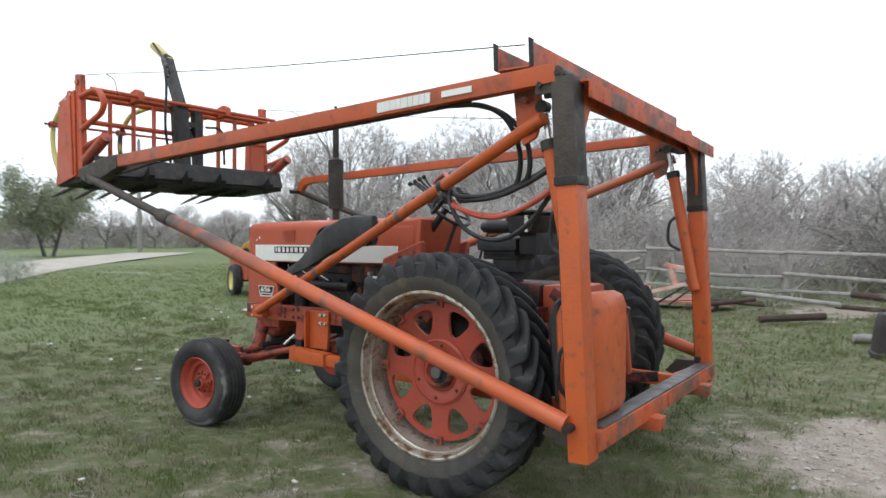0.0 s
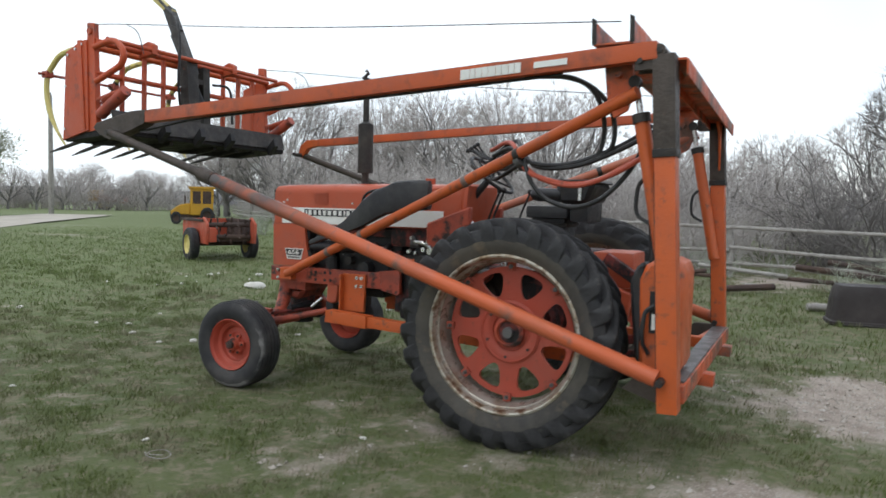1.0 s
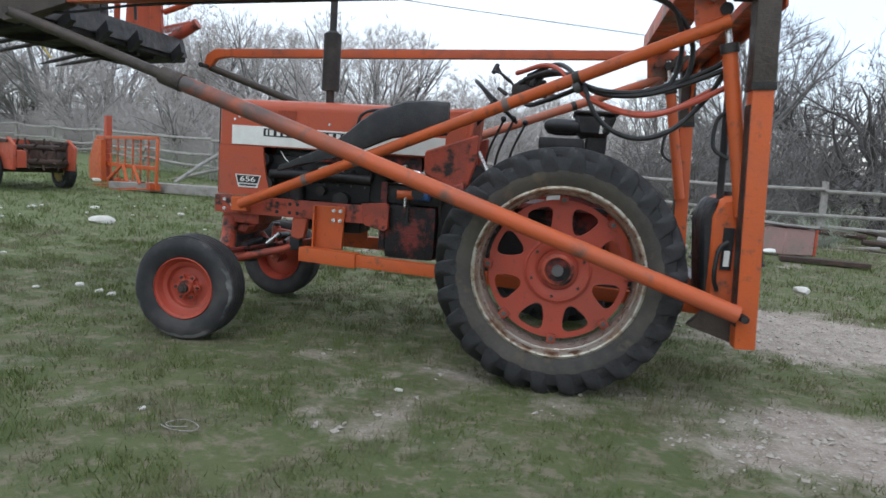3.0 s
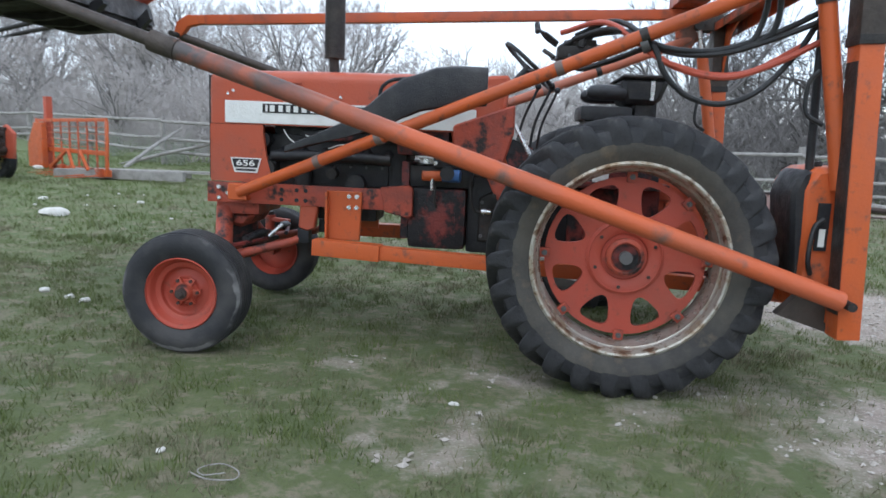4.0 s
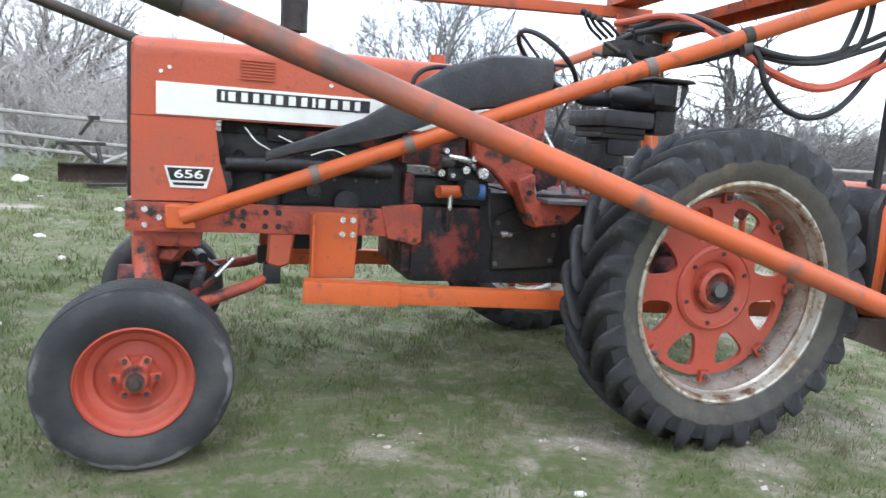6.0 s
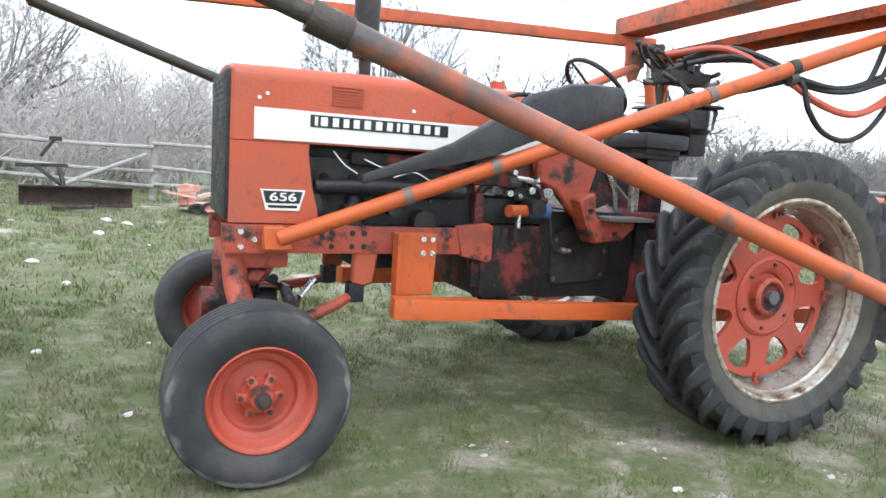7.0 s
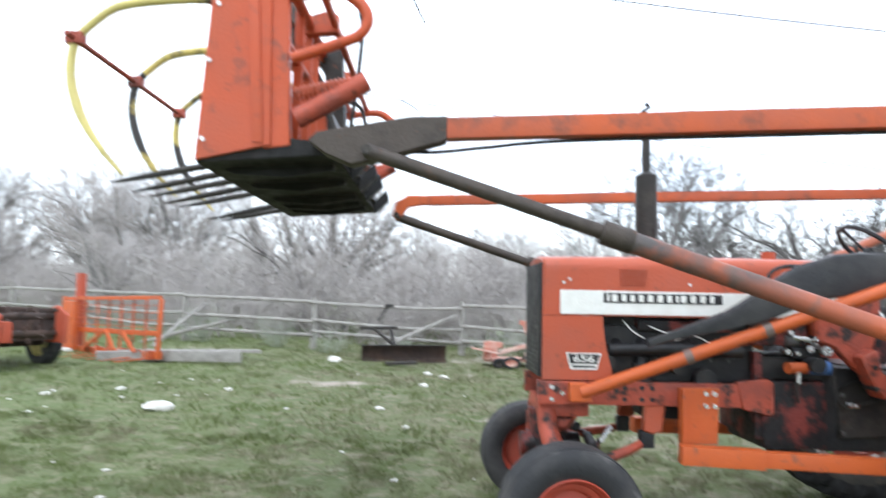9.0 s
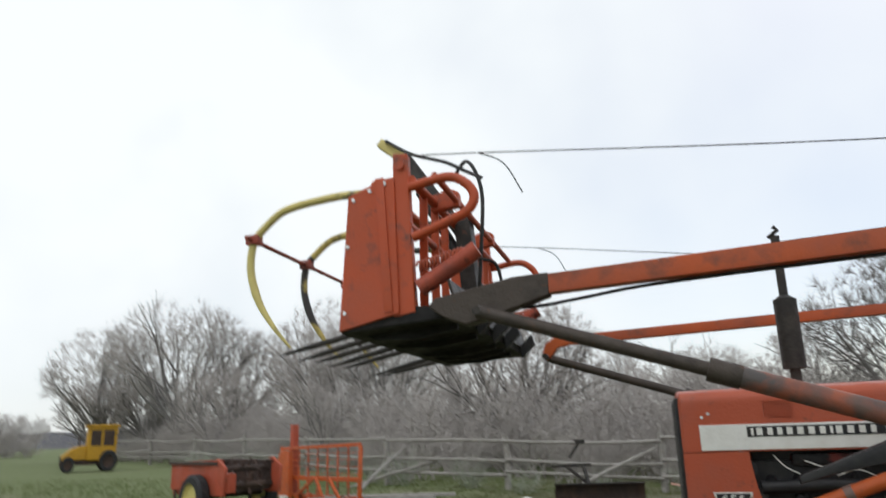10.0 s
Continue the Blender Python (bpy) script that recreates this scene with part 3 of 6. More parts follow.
def lug_mesh(side):
    """One worn, rounded tread lug that sweeps from the centre line to the shoulder."""
    bm = B()
    cols = []
    for u, half in ((0.0, 0.018), (0.08, 0.024), (0.25, 0.026), (0.5, 0.031), (0.72, 0.038), (0.88, 0.046), (0.96, 0.050), (1.0, 0.050), (1.03, 0.044), (1.05, 0.030)):
        y = 0.010 + min(u, 0.96) * 0.160
        top = REAR_R - 0.010 * u * u - (0.02 if u < 0.04 else 0)
        low = 0.672 if u < 0.75 else 0.655
        if u > 0.9:
            y, low, top = 0.168, 0.650, 0.716
        if u > 0.98:
            y, low, top = 0.177, 0.625, 0.692
        if u > 1.02:
            y, low, top = 0.181, 0.605, 0.664
        if u > 1.04:
            y, low, top = 0.176, 0.595, 0.63
        mid = 0.36 * min(u, 1.0) ** 0.8
        row = []
        for da, f in ((-half - 0.028, 0.0), (-half - 0.012, 0.55), (-half + 0.004, 0.93), (-half + 0.018, 1.0), (half - 0.018, 1.0), (half - 0.004, 0.93), (half + 0.012, 0.55), (half + 0.028, 0.0)):
            r = low + (top - low) * f
            row.append(bm.verts.new((r * math.cos(mid + da), side * y, r * math.sin(mid + da))))
        cols.append(row)
    for p, q in zip(cols, cols[1:]):
        for k in range(7):
            bm.faces.new((p[k], p[k + 1], q[k + 1], q[k]))
    bm.faces.new(cols[0])
    bm.faces.new(cols[-1][::-1])
    bmesh.ops.recalc_face_normals(bm, faces=bm.faces)
    me = bpy.data.meshes.new("mesh")
    bm.to_mesh(me)
    bm.free()
    me.shade_smooth()
    me.materials.append(RUBBER)
    return me


def disc_mesh():
    """The pressed wheel disc with eight rounded windows."""
    bm = B()
    n, q = 8, 24
    half = math.pi / n
    r0, r1 = 0.19, 0.425
    for s in range(n):
        c = s * math.tau / n
        rings = {}
        for key, y in (("f", 0.012), ("b", -0.012)):
            outer, inner = [], []
            for k in range(q):
                t = k / q * math.tau
                x, z = math.cos(t), math.sin(t)
                m = max(abs(x), abs(z))
                u, v = x / m, z / m
                ra = (r0 + r1) / 2 + u * (r1 - r0) / 2
                outer.append(bm.verts.new((ra * math.cos(c + v * half), y, ra * math.sin(c + v * half))))
                e = (abs(x) ** 2.8 + abs(z) ** 2.8) ** (-1 / 2.8)
                u, v = x * e, z * e
                ra = 0.314 + u * 0.078
                wide = 0.066 + 0.034 * u
                inner.append(bm.verts.new((ra * math.cos(c) - v * wide * math.sin(c), y, ra * math.sin(c) + v * wide * math.cos(c))))
            rings[key] = (outer, inner)
        for k in range(q):
            j = (k + 1) % q
            of, inf = rings["f"]
            ob, inb = rings["b"]
            bm.faces.new((of[k], of[j], inf[j], inf[k]))
            bm.faces.new((ob[j], ob[k], inb[k], inb[j]))
            bm.faces.new((inf[k], inf[j], inb[j], inb[k]))
    bmesh.ops.remove_doubles(bm, verts=bm.verts, dist=0.0005)
    return finish(bm, False)


def build_rear_wheel():
    wheel = new("rear_wheel")
    wheel.parent = tractor
    w = 0.175
    tyre = part("tyre", lathe(B(), [(0.600, -w), (0.64, -w + 0.002), (0.672, -0.162), (0.686, -0.115), (0.690, 0), (0.686, 0.115), (0.672, 0.162), (0.64, w - 0.002), (0.600, w), (0.58, 0.10), (0.58, -0.10)], 72, closed=True), RUBBER, wheel, "worn dusty black tyre with heavy chevron lugs")
    for side in (1, -1):
        part("sidewall", lathe(B(), [(0.602, side * w), (0.585, side * w), (0.555, side * 0.166), (0.53, side * 0.152), (0.512, side * 0.142), (0.495, side * 0.13), (0.50, side * 0.09), (0.60, side * 0.09)], 72, closed=True), DUST, tyre, "dusty grey-brown tyre sidewall")
        lug = lug_mesh(side)
        for k in range(26):
            shared("lug", lug, tyre, (0, 0, 0), (0, (k + (0.5 if side < 0 else 0)) * math.tau / 26, 0))
    bm = lathe(B(), [(0.492, 0.118), (0.478, 0.07), (0.465, 0.05), (0.46, -0.06), (0.478, -0.08), (0.492, -0.12), (0.515, -0.145),
                     (0.49, -0.128), (0.468, -0.085), (0.452, -0.062), (0.452, 0.0), (0.455, 0.03), (0.468, 0.062), (0.472, 0.075), (0.464, 0.082), (0.464, 0.092), (0.474, 0.100), (0.478, 0.116)], 72, closed=True)
    rim = part("rim", bm, BARREL, wheel, "rusty grey steel rim")
    bm = lathe(B(), [(0.500, 0.150), (0.512, 0.146), (0.515, 0.136), (0.508, 0.126), (0.492, 0.116), (0.478, 0.114), (0.484, 0.130), (0.49, 0.145)], 72, closed=True)
    part("flange", bm, RIM_CREAM, rim, "rusty cream rim flange")
    disc = new("wheel_disc", disc_mesh())
    disc.data.materials.append(RED_WHEEL)
    disc.parent = wheel
    disc.location = (0, -0.025, 0)
    tagged(disc, "red pressed disc with eight rounded openings")
    bm = lathe(B(), [(0.205, -0.025), (0.205, -0.005), (0.19, 0.005), (0.185, -0.001), (0.15, -0.001), (0.125, -0.015), (0.12, -0.027), (0.0001, -0.027)], 40)
    part("hub_plate", bm, RED_WHEEL, wheel)
    bm = lathe(B(), [(0.10, -0.03), (0.10, 0.015), (0.085, 0.027), (0.078, 0.027), (0.07, 0.007), (0.0001, 0.007)], 32)
    part("hub", bm, RED_WORN, wheel, "grease-stained red hub casting")
    # disc that makes the hub's recess darker than the casting
    part("hub_recess", lathe(B(), [(0.071, 0.004), (0.071, 0.0085), (0.0001, 0.0085)], 28), RED_GREASY, wheel, "dark hub recess")
    part("axle_end", rod(B(), (0, -0.02, 0), (0, 0.04, 0), 0.035), STEEL_BARE, wheel, "worn grey axle end")
    clip = B()
    block(clip, (0.398, 0.028, -0.026), (0.455, 0.054, 0.026), 0.006)
    clip = finish(clip, False)
    clip.materials.append(RED_WORN)
    stud = finish(rod(rod(B(), (0.426, 0.05, 0), (0.426, 0.064, 0), 0.016, n=6), (0.426, 0.06, 0), (0.426, 0.082, 0), 0.009, n=8), False)
    stud.materials.append(STEEL_BARE)
    for k in range(8):
        shared("rim_clamp", clip, wheel, (0, -0.045, 0), (0, (k + 0.5) * math.tau / 8, 0))
        shared("clamp_stud", stud, wheel, (0, -0.045, 0), (0, (k + 0.5) * math.tau / 8, 0))
    bolt = rod(B(), (0.165, 0.04, 0), (0.165, 0.052, 0), 0.010, n=6)
    bolt = finish(bolt, False)
    bolt.materials.append(RUST)
    for k in range(6):
        shared("bolt", bolt, wheel, (0, -0.045, 0), (0, k * math.tau / 6, 0))
    return wheel


rear_wheel = build_rear_wheel()
rear_wheel.matrix_basis = pose(0, REAR_Y, REAR_Z, 0, 22, 0)
copy_thing(rear_wheel, pose(0, -REAR_Y, REAR_Z, 0, 40, 180))


def build_front_wheel():
    wheel = new("front_wheel")
    wheel.parent = tractor
    w = 0.135
    prof = [(0.212, -0.095), (0.235, -0.115), (0.30, -w), (0.345, -w + 0.006), (0.372, -0.108)]
    for y0 in (-0.1, -0.06, -0.02, 0.02, 0.06):
        prof += [(0.382, y0 + 0.002), (0.384, y0 + 0.016), (0.382, y0 + 0.03), (0.374, y0 + 0.032), (0.374, y0 + 0.038)]
    prof += [(0.372, 0.108), (0.345, w - 0.006), (0.30, w), (0.235, 0.115), (0.212, 0.095)]
    tyre = part("tyre", lathe(B(), prof, 64), RUBBER_FRONT, wheel, "worn ribbed front tyre")
    bm = lathe(B(), [(0.222, 0.120), (0.228, 0.113), (0.212, 0.104), (0.203, 0.088), (0.197, 0.062), (0.188, 0.052), (0.166, 0.050), (0.158, 0.044), (0.152, 0.018), (0.142, 0.010), (0.10, 0.012), (0.086, 0.022), (0.078, 0.034), (0.0001, 0.036), (0.0001, 0.015), (0.13, -0.006), (0.19, 0.02), (0.196, -0.06), (0.222, -0.118), (0.21, -0.098), (0.205, -0.05), (0.208, 0.08)], 48, closed=True)
    part("rim", bm, RED_WHEEL, wheel, "orange-red dished steel rim")
    hub = part("hub", lathe(B(), [(0.06, 0.02), (0.056, 0.07), (0.046, 0.095), (0.0001, 0.098)], 24), RED_WORN, wheel, "greasy red wheel hub")
    lobe = beam(B(), (0.02, 0.055, 0), (0.098, 0.036, 0), 0.04, 0.03, 0.01, up=(0, 1, 0))
    lobe = finish(lobe, True)
    lobe.materials.append(RED_WORN)
    nut = finish(rod(B(), (0.082, 0.04, 0), (0.082, 0.068, 0), 0.011, n=6), False)
    nut.materials.append(RUST)
    for k in range(6):
        shared("hub_lobe", lobe, hub, (0, 0, 0), (0, k * math.tau / 6, 0))
        shared("wheel_nut", nut, hub, (0, 0, 0), (0, k * math.tau / 6, 0))
    bm = rod(B(), (0, 0.09, 0), (0, 0.125, 0), 0.034)
    rod(bm, (0, 0.12, 0), (0, 0.138, 0), 0.026, 0.018)
    part("hub_cap", bm, RUST, hub, "rusty brown hub cap")
    return wheel


front_wheel = build_front_wheel()
SMALL = Matrix.Diagonal((0.94, 0.96, 0.94, 1))
front_wheel.matrix_basis = pose(FRONT_X, FRONT_Y, FRONT_Z, 0, 0, 2) @ SMALL
copy_thing(front_wheel, pose(FRONT_X, -FRONT_Y, FRONT_Z, 0, 20, 182) @ SMALL)


# hood and grille
def hood_section(x, half, top, low, r=0.075):
    pts = [(half, low), (half, top - r - 0.05), (half - 0.004, top - r)]
    for k in range(1, 6):
        a = k / 5 * math.pi / 2
        pts.append((half - r + r * math.cos(a), top - r + r * math.sin(a)))
    pts.append((half * 0.4, top + 0.014))
    pts += [(0, top + 0.018)]
    ring = pts + [(-y, z) for y, z in reversed(pts[:-1])]
    return [(x, y, z) for y, z in ring]


def loft(bm, sections, close_ends=True):
    rings = [[bm.verts.new(p) for p in s] for s in sections]
    for a, b in zip(rings, rings[1:]):
        for k in range(len(a) - 1):
            bm.faces.new((a[k], a[k + 1], b[k + 1], b[k]))
    if close_ends:
        bm.faces.new(rings[0][::-1])
        bm.faces.new(rings[-1])
    return bm


HALF = 0.315
bm = loft(B(), [hood_section(2.575, HALF - 0.012, 1.678, 1.355), hood_section(2.56, HALF, 1.69, 1.355), hood_section(2.0, HALF, 1.70, 1.355),
                hood_section(1.3, HALF, 1.705, 1.355), hood_section(0.72, HALF - 0.01, 1.70, 1.355)])
hood = part("hood", bm, RED, tractor, "faded red sheet-metal hood")
for s in (1, -1):
    bm = slab(B(), [(2.575, 0.985), (2.575, 1.352), (2.225, 1.352), (2.225, 1.30), (2.205, 1.16), (2.175, 1.05), (2.17, 0.985)], s * (HALF - 0.03), s * HALF)
    part("front_side_panel", bm, RED, tractor)
    st = part("hood_stripe", slab(B(), [(2.475, 1.362), (2.475, 1.502), (0.86, 1.498), (0.86, 1.366)], s * (HALF - 0.002), s * (HALF + 0.006), 0.002), WHITE, tractor, "white painted hood stripe")
    part("nameplate", slab(B(), [(2.225, 1.432), (2.225, 1.488), (1.535, 1.488), (1.535, 1.432)], s * (HALF + 0.005), s * (HALF + 0.009)), BLACK, st, "black nameplate with white bars")
    x = 2.205
    for k, wd in enumerate((0.022, 0.05, 0.044, 0.042, 0.046, 0.05, 0.05, 0.044, 0.022, 0.05, 0.05, 0.05, 0.04)):
        part("name_bar", slab(B(), [(x, 1.44), (x, 1.48), (x - wd * 0.62, 1.48), (x - wd * 0.62, 1.44)], s * (HALF + 0.008), s * (HALF + 0.013)), WHITE, st)
        x -= wd + 0.0065
    bd = part("number_badge", slab(B(), [(2.44, 1.14), (2.235, 1.14), (2.262, 1.045), (2.413, 1.045)], s * HALF, s * (HALF + 0.006)), WHITE, tractor, "white model-number badge")
    part("badge_field", slab(B(), [(2.428, 1.133), (2.247, 1.133), (2.262, 1.078), (2.413, 1.078)], s * (HALF + 0.005), s * (HALF + 0.009)), BLACK, bd)
    part("badge_line", slab(B(), [(2.405, 1.068), (2.27, 1.068), (2.274, 1.056), (2.401, 1.056)], s * (HALF + 0.005), s * (HALF + 0.008)), BLACK, bd)
    num = bpy.data.curves.new("numerals", "FONT")
    num.body, num.size, num.align_x, num.align_y, num.extrude, num.offset = "656", 0.062, "CENTER", "CENTER", 0.002, 0.0006
    num.materials.append(WHITE)
    no = new("numerals", num)
    no.parent = bd
    no.matrix_basis = pose(2.3375, s * (HALF + 0.0115), 1.105, 90, 0, 180 if s > 0 else 0) @ Matrix.Diagonal((1.35, 0.85, 1, 1))
    for k in range(7):
        bm = slab(B(), [(2.125, 1.628 - k * 0.0135), (1.975, 1.628 - k * 0.0135), (1.975, 1.621 - k * 0.0135), (2.125, 1.621 - k * 0.0135)], s * (HALF - 0.003), s * (HALF + 0.009))
        part("louver", bm, RED, hood)
    for px, pz in ((2.455, 1.545), (1.72, 1.545), (2.42, 1.565)):
        part("screw", rod(B(), (px, s * (HALF - 0.001), pz), (px, s * (HALF + 0.005), pz), 0.009, n=8), CHROME, hood)

grille = part("grille_frame", block(B(), (2.56, -0.29, 0.995), (2.594, 0.29, 1.66), 0.012), BLACK, tractor, "dark grey front grille surround")
for k in range(22):
    part("grille_bar", block(B(), (2.593, -0.26, 1.01 + k * 0.029), (2.597, 0.26, 1.024 + k * 0.029)), STEEL_DARK, grille)
part("radiator", block(B(), (2.42, -0.28, 0.99), (2.57, 0.28, 1.64)), BLACK, tractor)

# engine and drive line
engine = part("engine_block", block(B(), (1.30, -0.2, 0.845), (2.30, 0.2, 1.30), 0.02), BLACK, tractor, "black oily engine block")
part("oil_pan", block(B(), (1.5, -0.16, 0.745), (1.93, 0.16, 0.86), 0.03), BLACK, engine)
part("rocker_cover", block(B(), (1.34, -0.17, 1.29), (2.2, 0.17, 1.36), 0.02), BLACK, engine)
bm = B()
for k in range(6):
    rod(bm, (2.12 - k * 0.14, 0.19, 1.2), (2.12 - k * 0.14, 0.27, 1.17), 0.028)
tube(bm, flow([(2.18, 0.265, 1.16), (1.8, 0.275, 1.17), (1.4, 0.265, 1.16)], 6), 0.036, 10)
part("exhaust_manifold", bm, BLACK, engine)
part("distributor", rod(rod(B(), (1.98, 0.24, 0.92), (1.98, 0.24, 1.08), 0.055), (1.98, 0.24, 1.075), (1.98, 0.24, 1.12), 0.038, 0.03), BLACK, engine)
part("water_pump_cover", rod(B(), (1.62, 0.19, 1.0), (1.62, 0.30, 1.0), 0.06), BLACK, engine)
part("breather", rod(B(), (1.78, 0.19, 1.06), (1.78, 0.29, 1.06), 0.035), STEEL_DARK, engine)
part("alternator", rod(block(B(), (2.15, 0.18, 1.0), (2.28, 0.27, 1.16), 0.03), (2.2, 0.26, 1.08), (2.2, 0.31, 1.08), 0.05), STEEL_DARK, engine)
part("pulley", rod(B(), (2.24, 0.19, 1.26), (2.24, 0.285, 1.26), 0.05), BLACK, engine)
part("starter_motor", rod(B(), (1.40, 0.25, 0.90), (1.72, 0.25, 0.90), 0.05), BLACK, engine)
part("tappet_cover", block(B(), (1.42, 0.19, 0.98), (1.92, 0.215, 1.12), 0.012), BLACK, engine, "oily black cover plate")
for k in range(5):
    part("bolt", rod(B(), (1.46 + k * 0.105, 0.21, 1.105), (1.46 + k * 0.105, 0.222, 1.105), 0.009, n=6), STEEL_BARE, engine)
part("head_cover", block(B(), (1.35, 0.12, 1.27), (2.0, 0.24, 1.335), 0.02), RED_GREASY, engine)
for pts in (((2.1, 0.28, 1.33), (2.05, 0.3, 1.27), (1.98, 0.29, 1.23)), ((1.95, 0.29, 1.3), (1.85, 0.305, 1.265), (1.75, 0.3, 1.29)), ((1.8, 0.3, 1.22), (1.7, 0.31, 1.25), (1.6, 0.3, 1.21))):
    part("wire", tube(B(), flow(pts, 6), 0.0035, 6), WHITE, engine, "pale ignition wire")

part("clutch_housing", block(block(B(), (0.90, -0.27, 0.60), (1.28, 0.27, 1.0), 0.05), (0.97, -0.272, 0.68), (1.2, 0.272, 0.9), 0.004), RED_GREASY, tractor, "grease-caked red clutch housing")
part("gearbox", block(B(), (0.2, -0.2, 0.58), (0.90, 0.21, 1.08), 0.04), BLACK, tractor, "oil-blackened gearbox housing")
part("housing_cap", block(B(), (0.86, -0.23, 1.0), (1.32, 0.23, 1.14), 0.03), BLACK, tractor)
part("flywheel_flange", block(B(), (1.275, -0.26, 0.66), (1.325, 0.26, 1.16), 0.012), RED_GREASY, tractor)
part("side_cover", slab(B(), [(0.82, 0.66), (0.82, 0.95), (0.72, 1.0), (0.48, 0.98), (0.42, 0.88), (0.45, 0.68)], 0.208, 0.235, 0.01), STEEL_DARK, tractor)
for px, pz in ((0.80, 0.70), (0.80, 0.92), (0.6, 0.97), (0.47, 0.86), (0.48, 0.72)):
    part("cover_bolt", rod(B(), (px, 0.23, pz), (px, 0.248, pz), 0.013, n=6), STEEL_BARE, tractor)
bm = block(B(), (-0.32, -0.24, 0.52), (0.25, 0.24, 1.05), 0.04)
rod(bm, (0, -0.78, REAR_Z), (0, 0.78, REAR_Z), 0.085)
rod(bm, (0, -0.6, REAR_Z), (0, -0.24, REAR_Z), 0.15)
rod(bm, (0, 0.24, REAR_Z), (0, 0.6, REAR_Z), 0.15)
part("rear_axle", bm, RED_GREASY, tractor, "greasy red rear axle housing")
part("axle_shaft", rod(B(), (0, -0.98, REAR_Z), (0, 0.98, REAR_Z), 0.035), STEEL_BARE, tractor)

# side rails with slots and bolts
for s in (1, -1):
    bm = block(B(), (1.34, s * 0.27, 0.845), (2.60, s * 0.315, 0.978), 0.006)
    rail = part("frame_rail", bm, RED_WORN, tractor, "worn red side rail with slots")
    part("rail_joint", slab(B(), [(1.45, 0.99), (1.27, 1.01), (1.24, 0.99), (1.24, 0.82), (1.27, 0.80), (1.42, 0.835)], s * 0.28, s * 0.325, 0.006), RED_WORN, tractor)
    for px in (2.10, 2.00, 1.94):
        for pz in (0.88, 0.945):
            part("slot", rod(B(), (px, s * 0.313, pz), (px, s * 0.319, pz), 0.014, n=10), BLACK, rail)
    for px, pz in ((2.52, 0.875), (2.52, 0.945), (2.46, 0.91)):
        part("bolt", rod(B(), (px, s * 0.313, pz), (px, s * 0.326, pz), 0.014, n=6), CHROME, rail)
bm = block(B(), (2.28, -0.23, 0.76), (2.58, 0.23, 0.86), 0.03)
slab(bm, [(2.32, 0.77), (2.56, 0.77), (2.54, 0.68), (2.40, 0.66)], -0.18, 0.18, 0.03)
part("front_bolster", bm, RED_WORN, tractor)
part("pivot_column", rod(B(), (2.49, 0, 0.44), (2.49, 0, 0.78), 0.10, 0.12, 24), RED_GREASY, tractor, "greasy dark-red pivot casting")
part("axle_pivot", rod(B(), (2.30, 0, 0.56), (2.66, 0, 0.56), 0.075), RED_GREASY, tractor)
for s in (1, -1):
    part("axle_casting", tube(B(), flow([(2.53, s * 0.19, 0.80), (2.52, s * 0.23, 0.68), (2.49, s * 0.33, 0.56), (2.48, s * 0.5, 0.50)], 5), 0.058, 14), RED_WORN, tractor, "curved red axle casting smeared with grease")
part("steering_link", tube(B(), [(2.14, 0.17, 0.70), (2.22, 0.22, 0.62)], 0.014, 8), CHROME, tractor, "bright steel steering link")
bm = beam(B(), (2.5, -0.52, 0.50), (2.5, 0.52, 0.50), 0.10, 0.09, 0.012)
for s in (1, -1):
    beam(bm, (2.5, s * 0.3, 0.52), (2.5, s * 0.66, 0.50), 0.075, 0.07, 0.01)
part("front_axle", bm, RED_WORN, tractor, "red adjustable front axle")
for s in (1, -1):
    bm = rod(B(), (2.5, s * 0.63, 0.38), (2.5, s * 0.63, 0.66), 0.04)
    rod(bm, (2.5, s * 0.62, FRONT_Z), (2.505, s * 0.84, FRONT_Z), 0.033)
    beam(bm, (2.5, s * 0.63, 0.63), (2.34, s * 0.6, 0.62), 0.06, 0.03)
    part("spindle", bm, RED_WORN, tractor)
    part("tie_rod", tube(B(), [(2.34, s * 0.6, 0.6), (2.2, s * 0.1, 0.6)], 0.016, 8), RED_GREASY, tractor)
    part("radius_arm", tube(B(), [(2.46, s * 0.54, 0.50), (2.05, s * 0.30, 0.60), (1.98, s * 0.27, 0.63)], [0.034, 0.027, 0.024], 10), RED_WORN, tractor)
    part("arm_socket", block(B(), (1.92, s * 0.22, 0.60), (2.0, s * 0.30, 0.70), 0.015), BLACK, tractor)
    part("axle_clamp", block(B(), (2.43, s * 0.40, 0.44), (2.57, s * 0.46, 0.57), 0.012), RED_GREASY, tractor)
    part("kingpin_cap", rod(B(), (2.5, s * 0.63, 0.655), (2.5, s * 0.63, 0.69), 0.03), STEEL_DARK, tractor)
    part("frame_foot", slab(B(), [(1.98, 0.85), (1.86, 0.85), (1.88, 0.70), (1.93, 0.68), (1.99, 0.70)], s * 0.25, s * 0.31, 0.01), RED, tractor)
    part("steering_cylinder", tube(B(), [(2.28, s * 0.16, 0.64), (2.3, s * 0.42, 0.62)], 0.028, 10), BLACK, tractor)

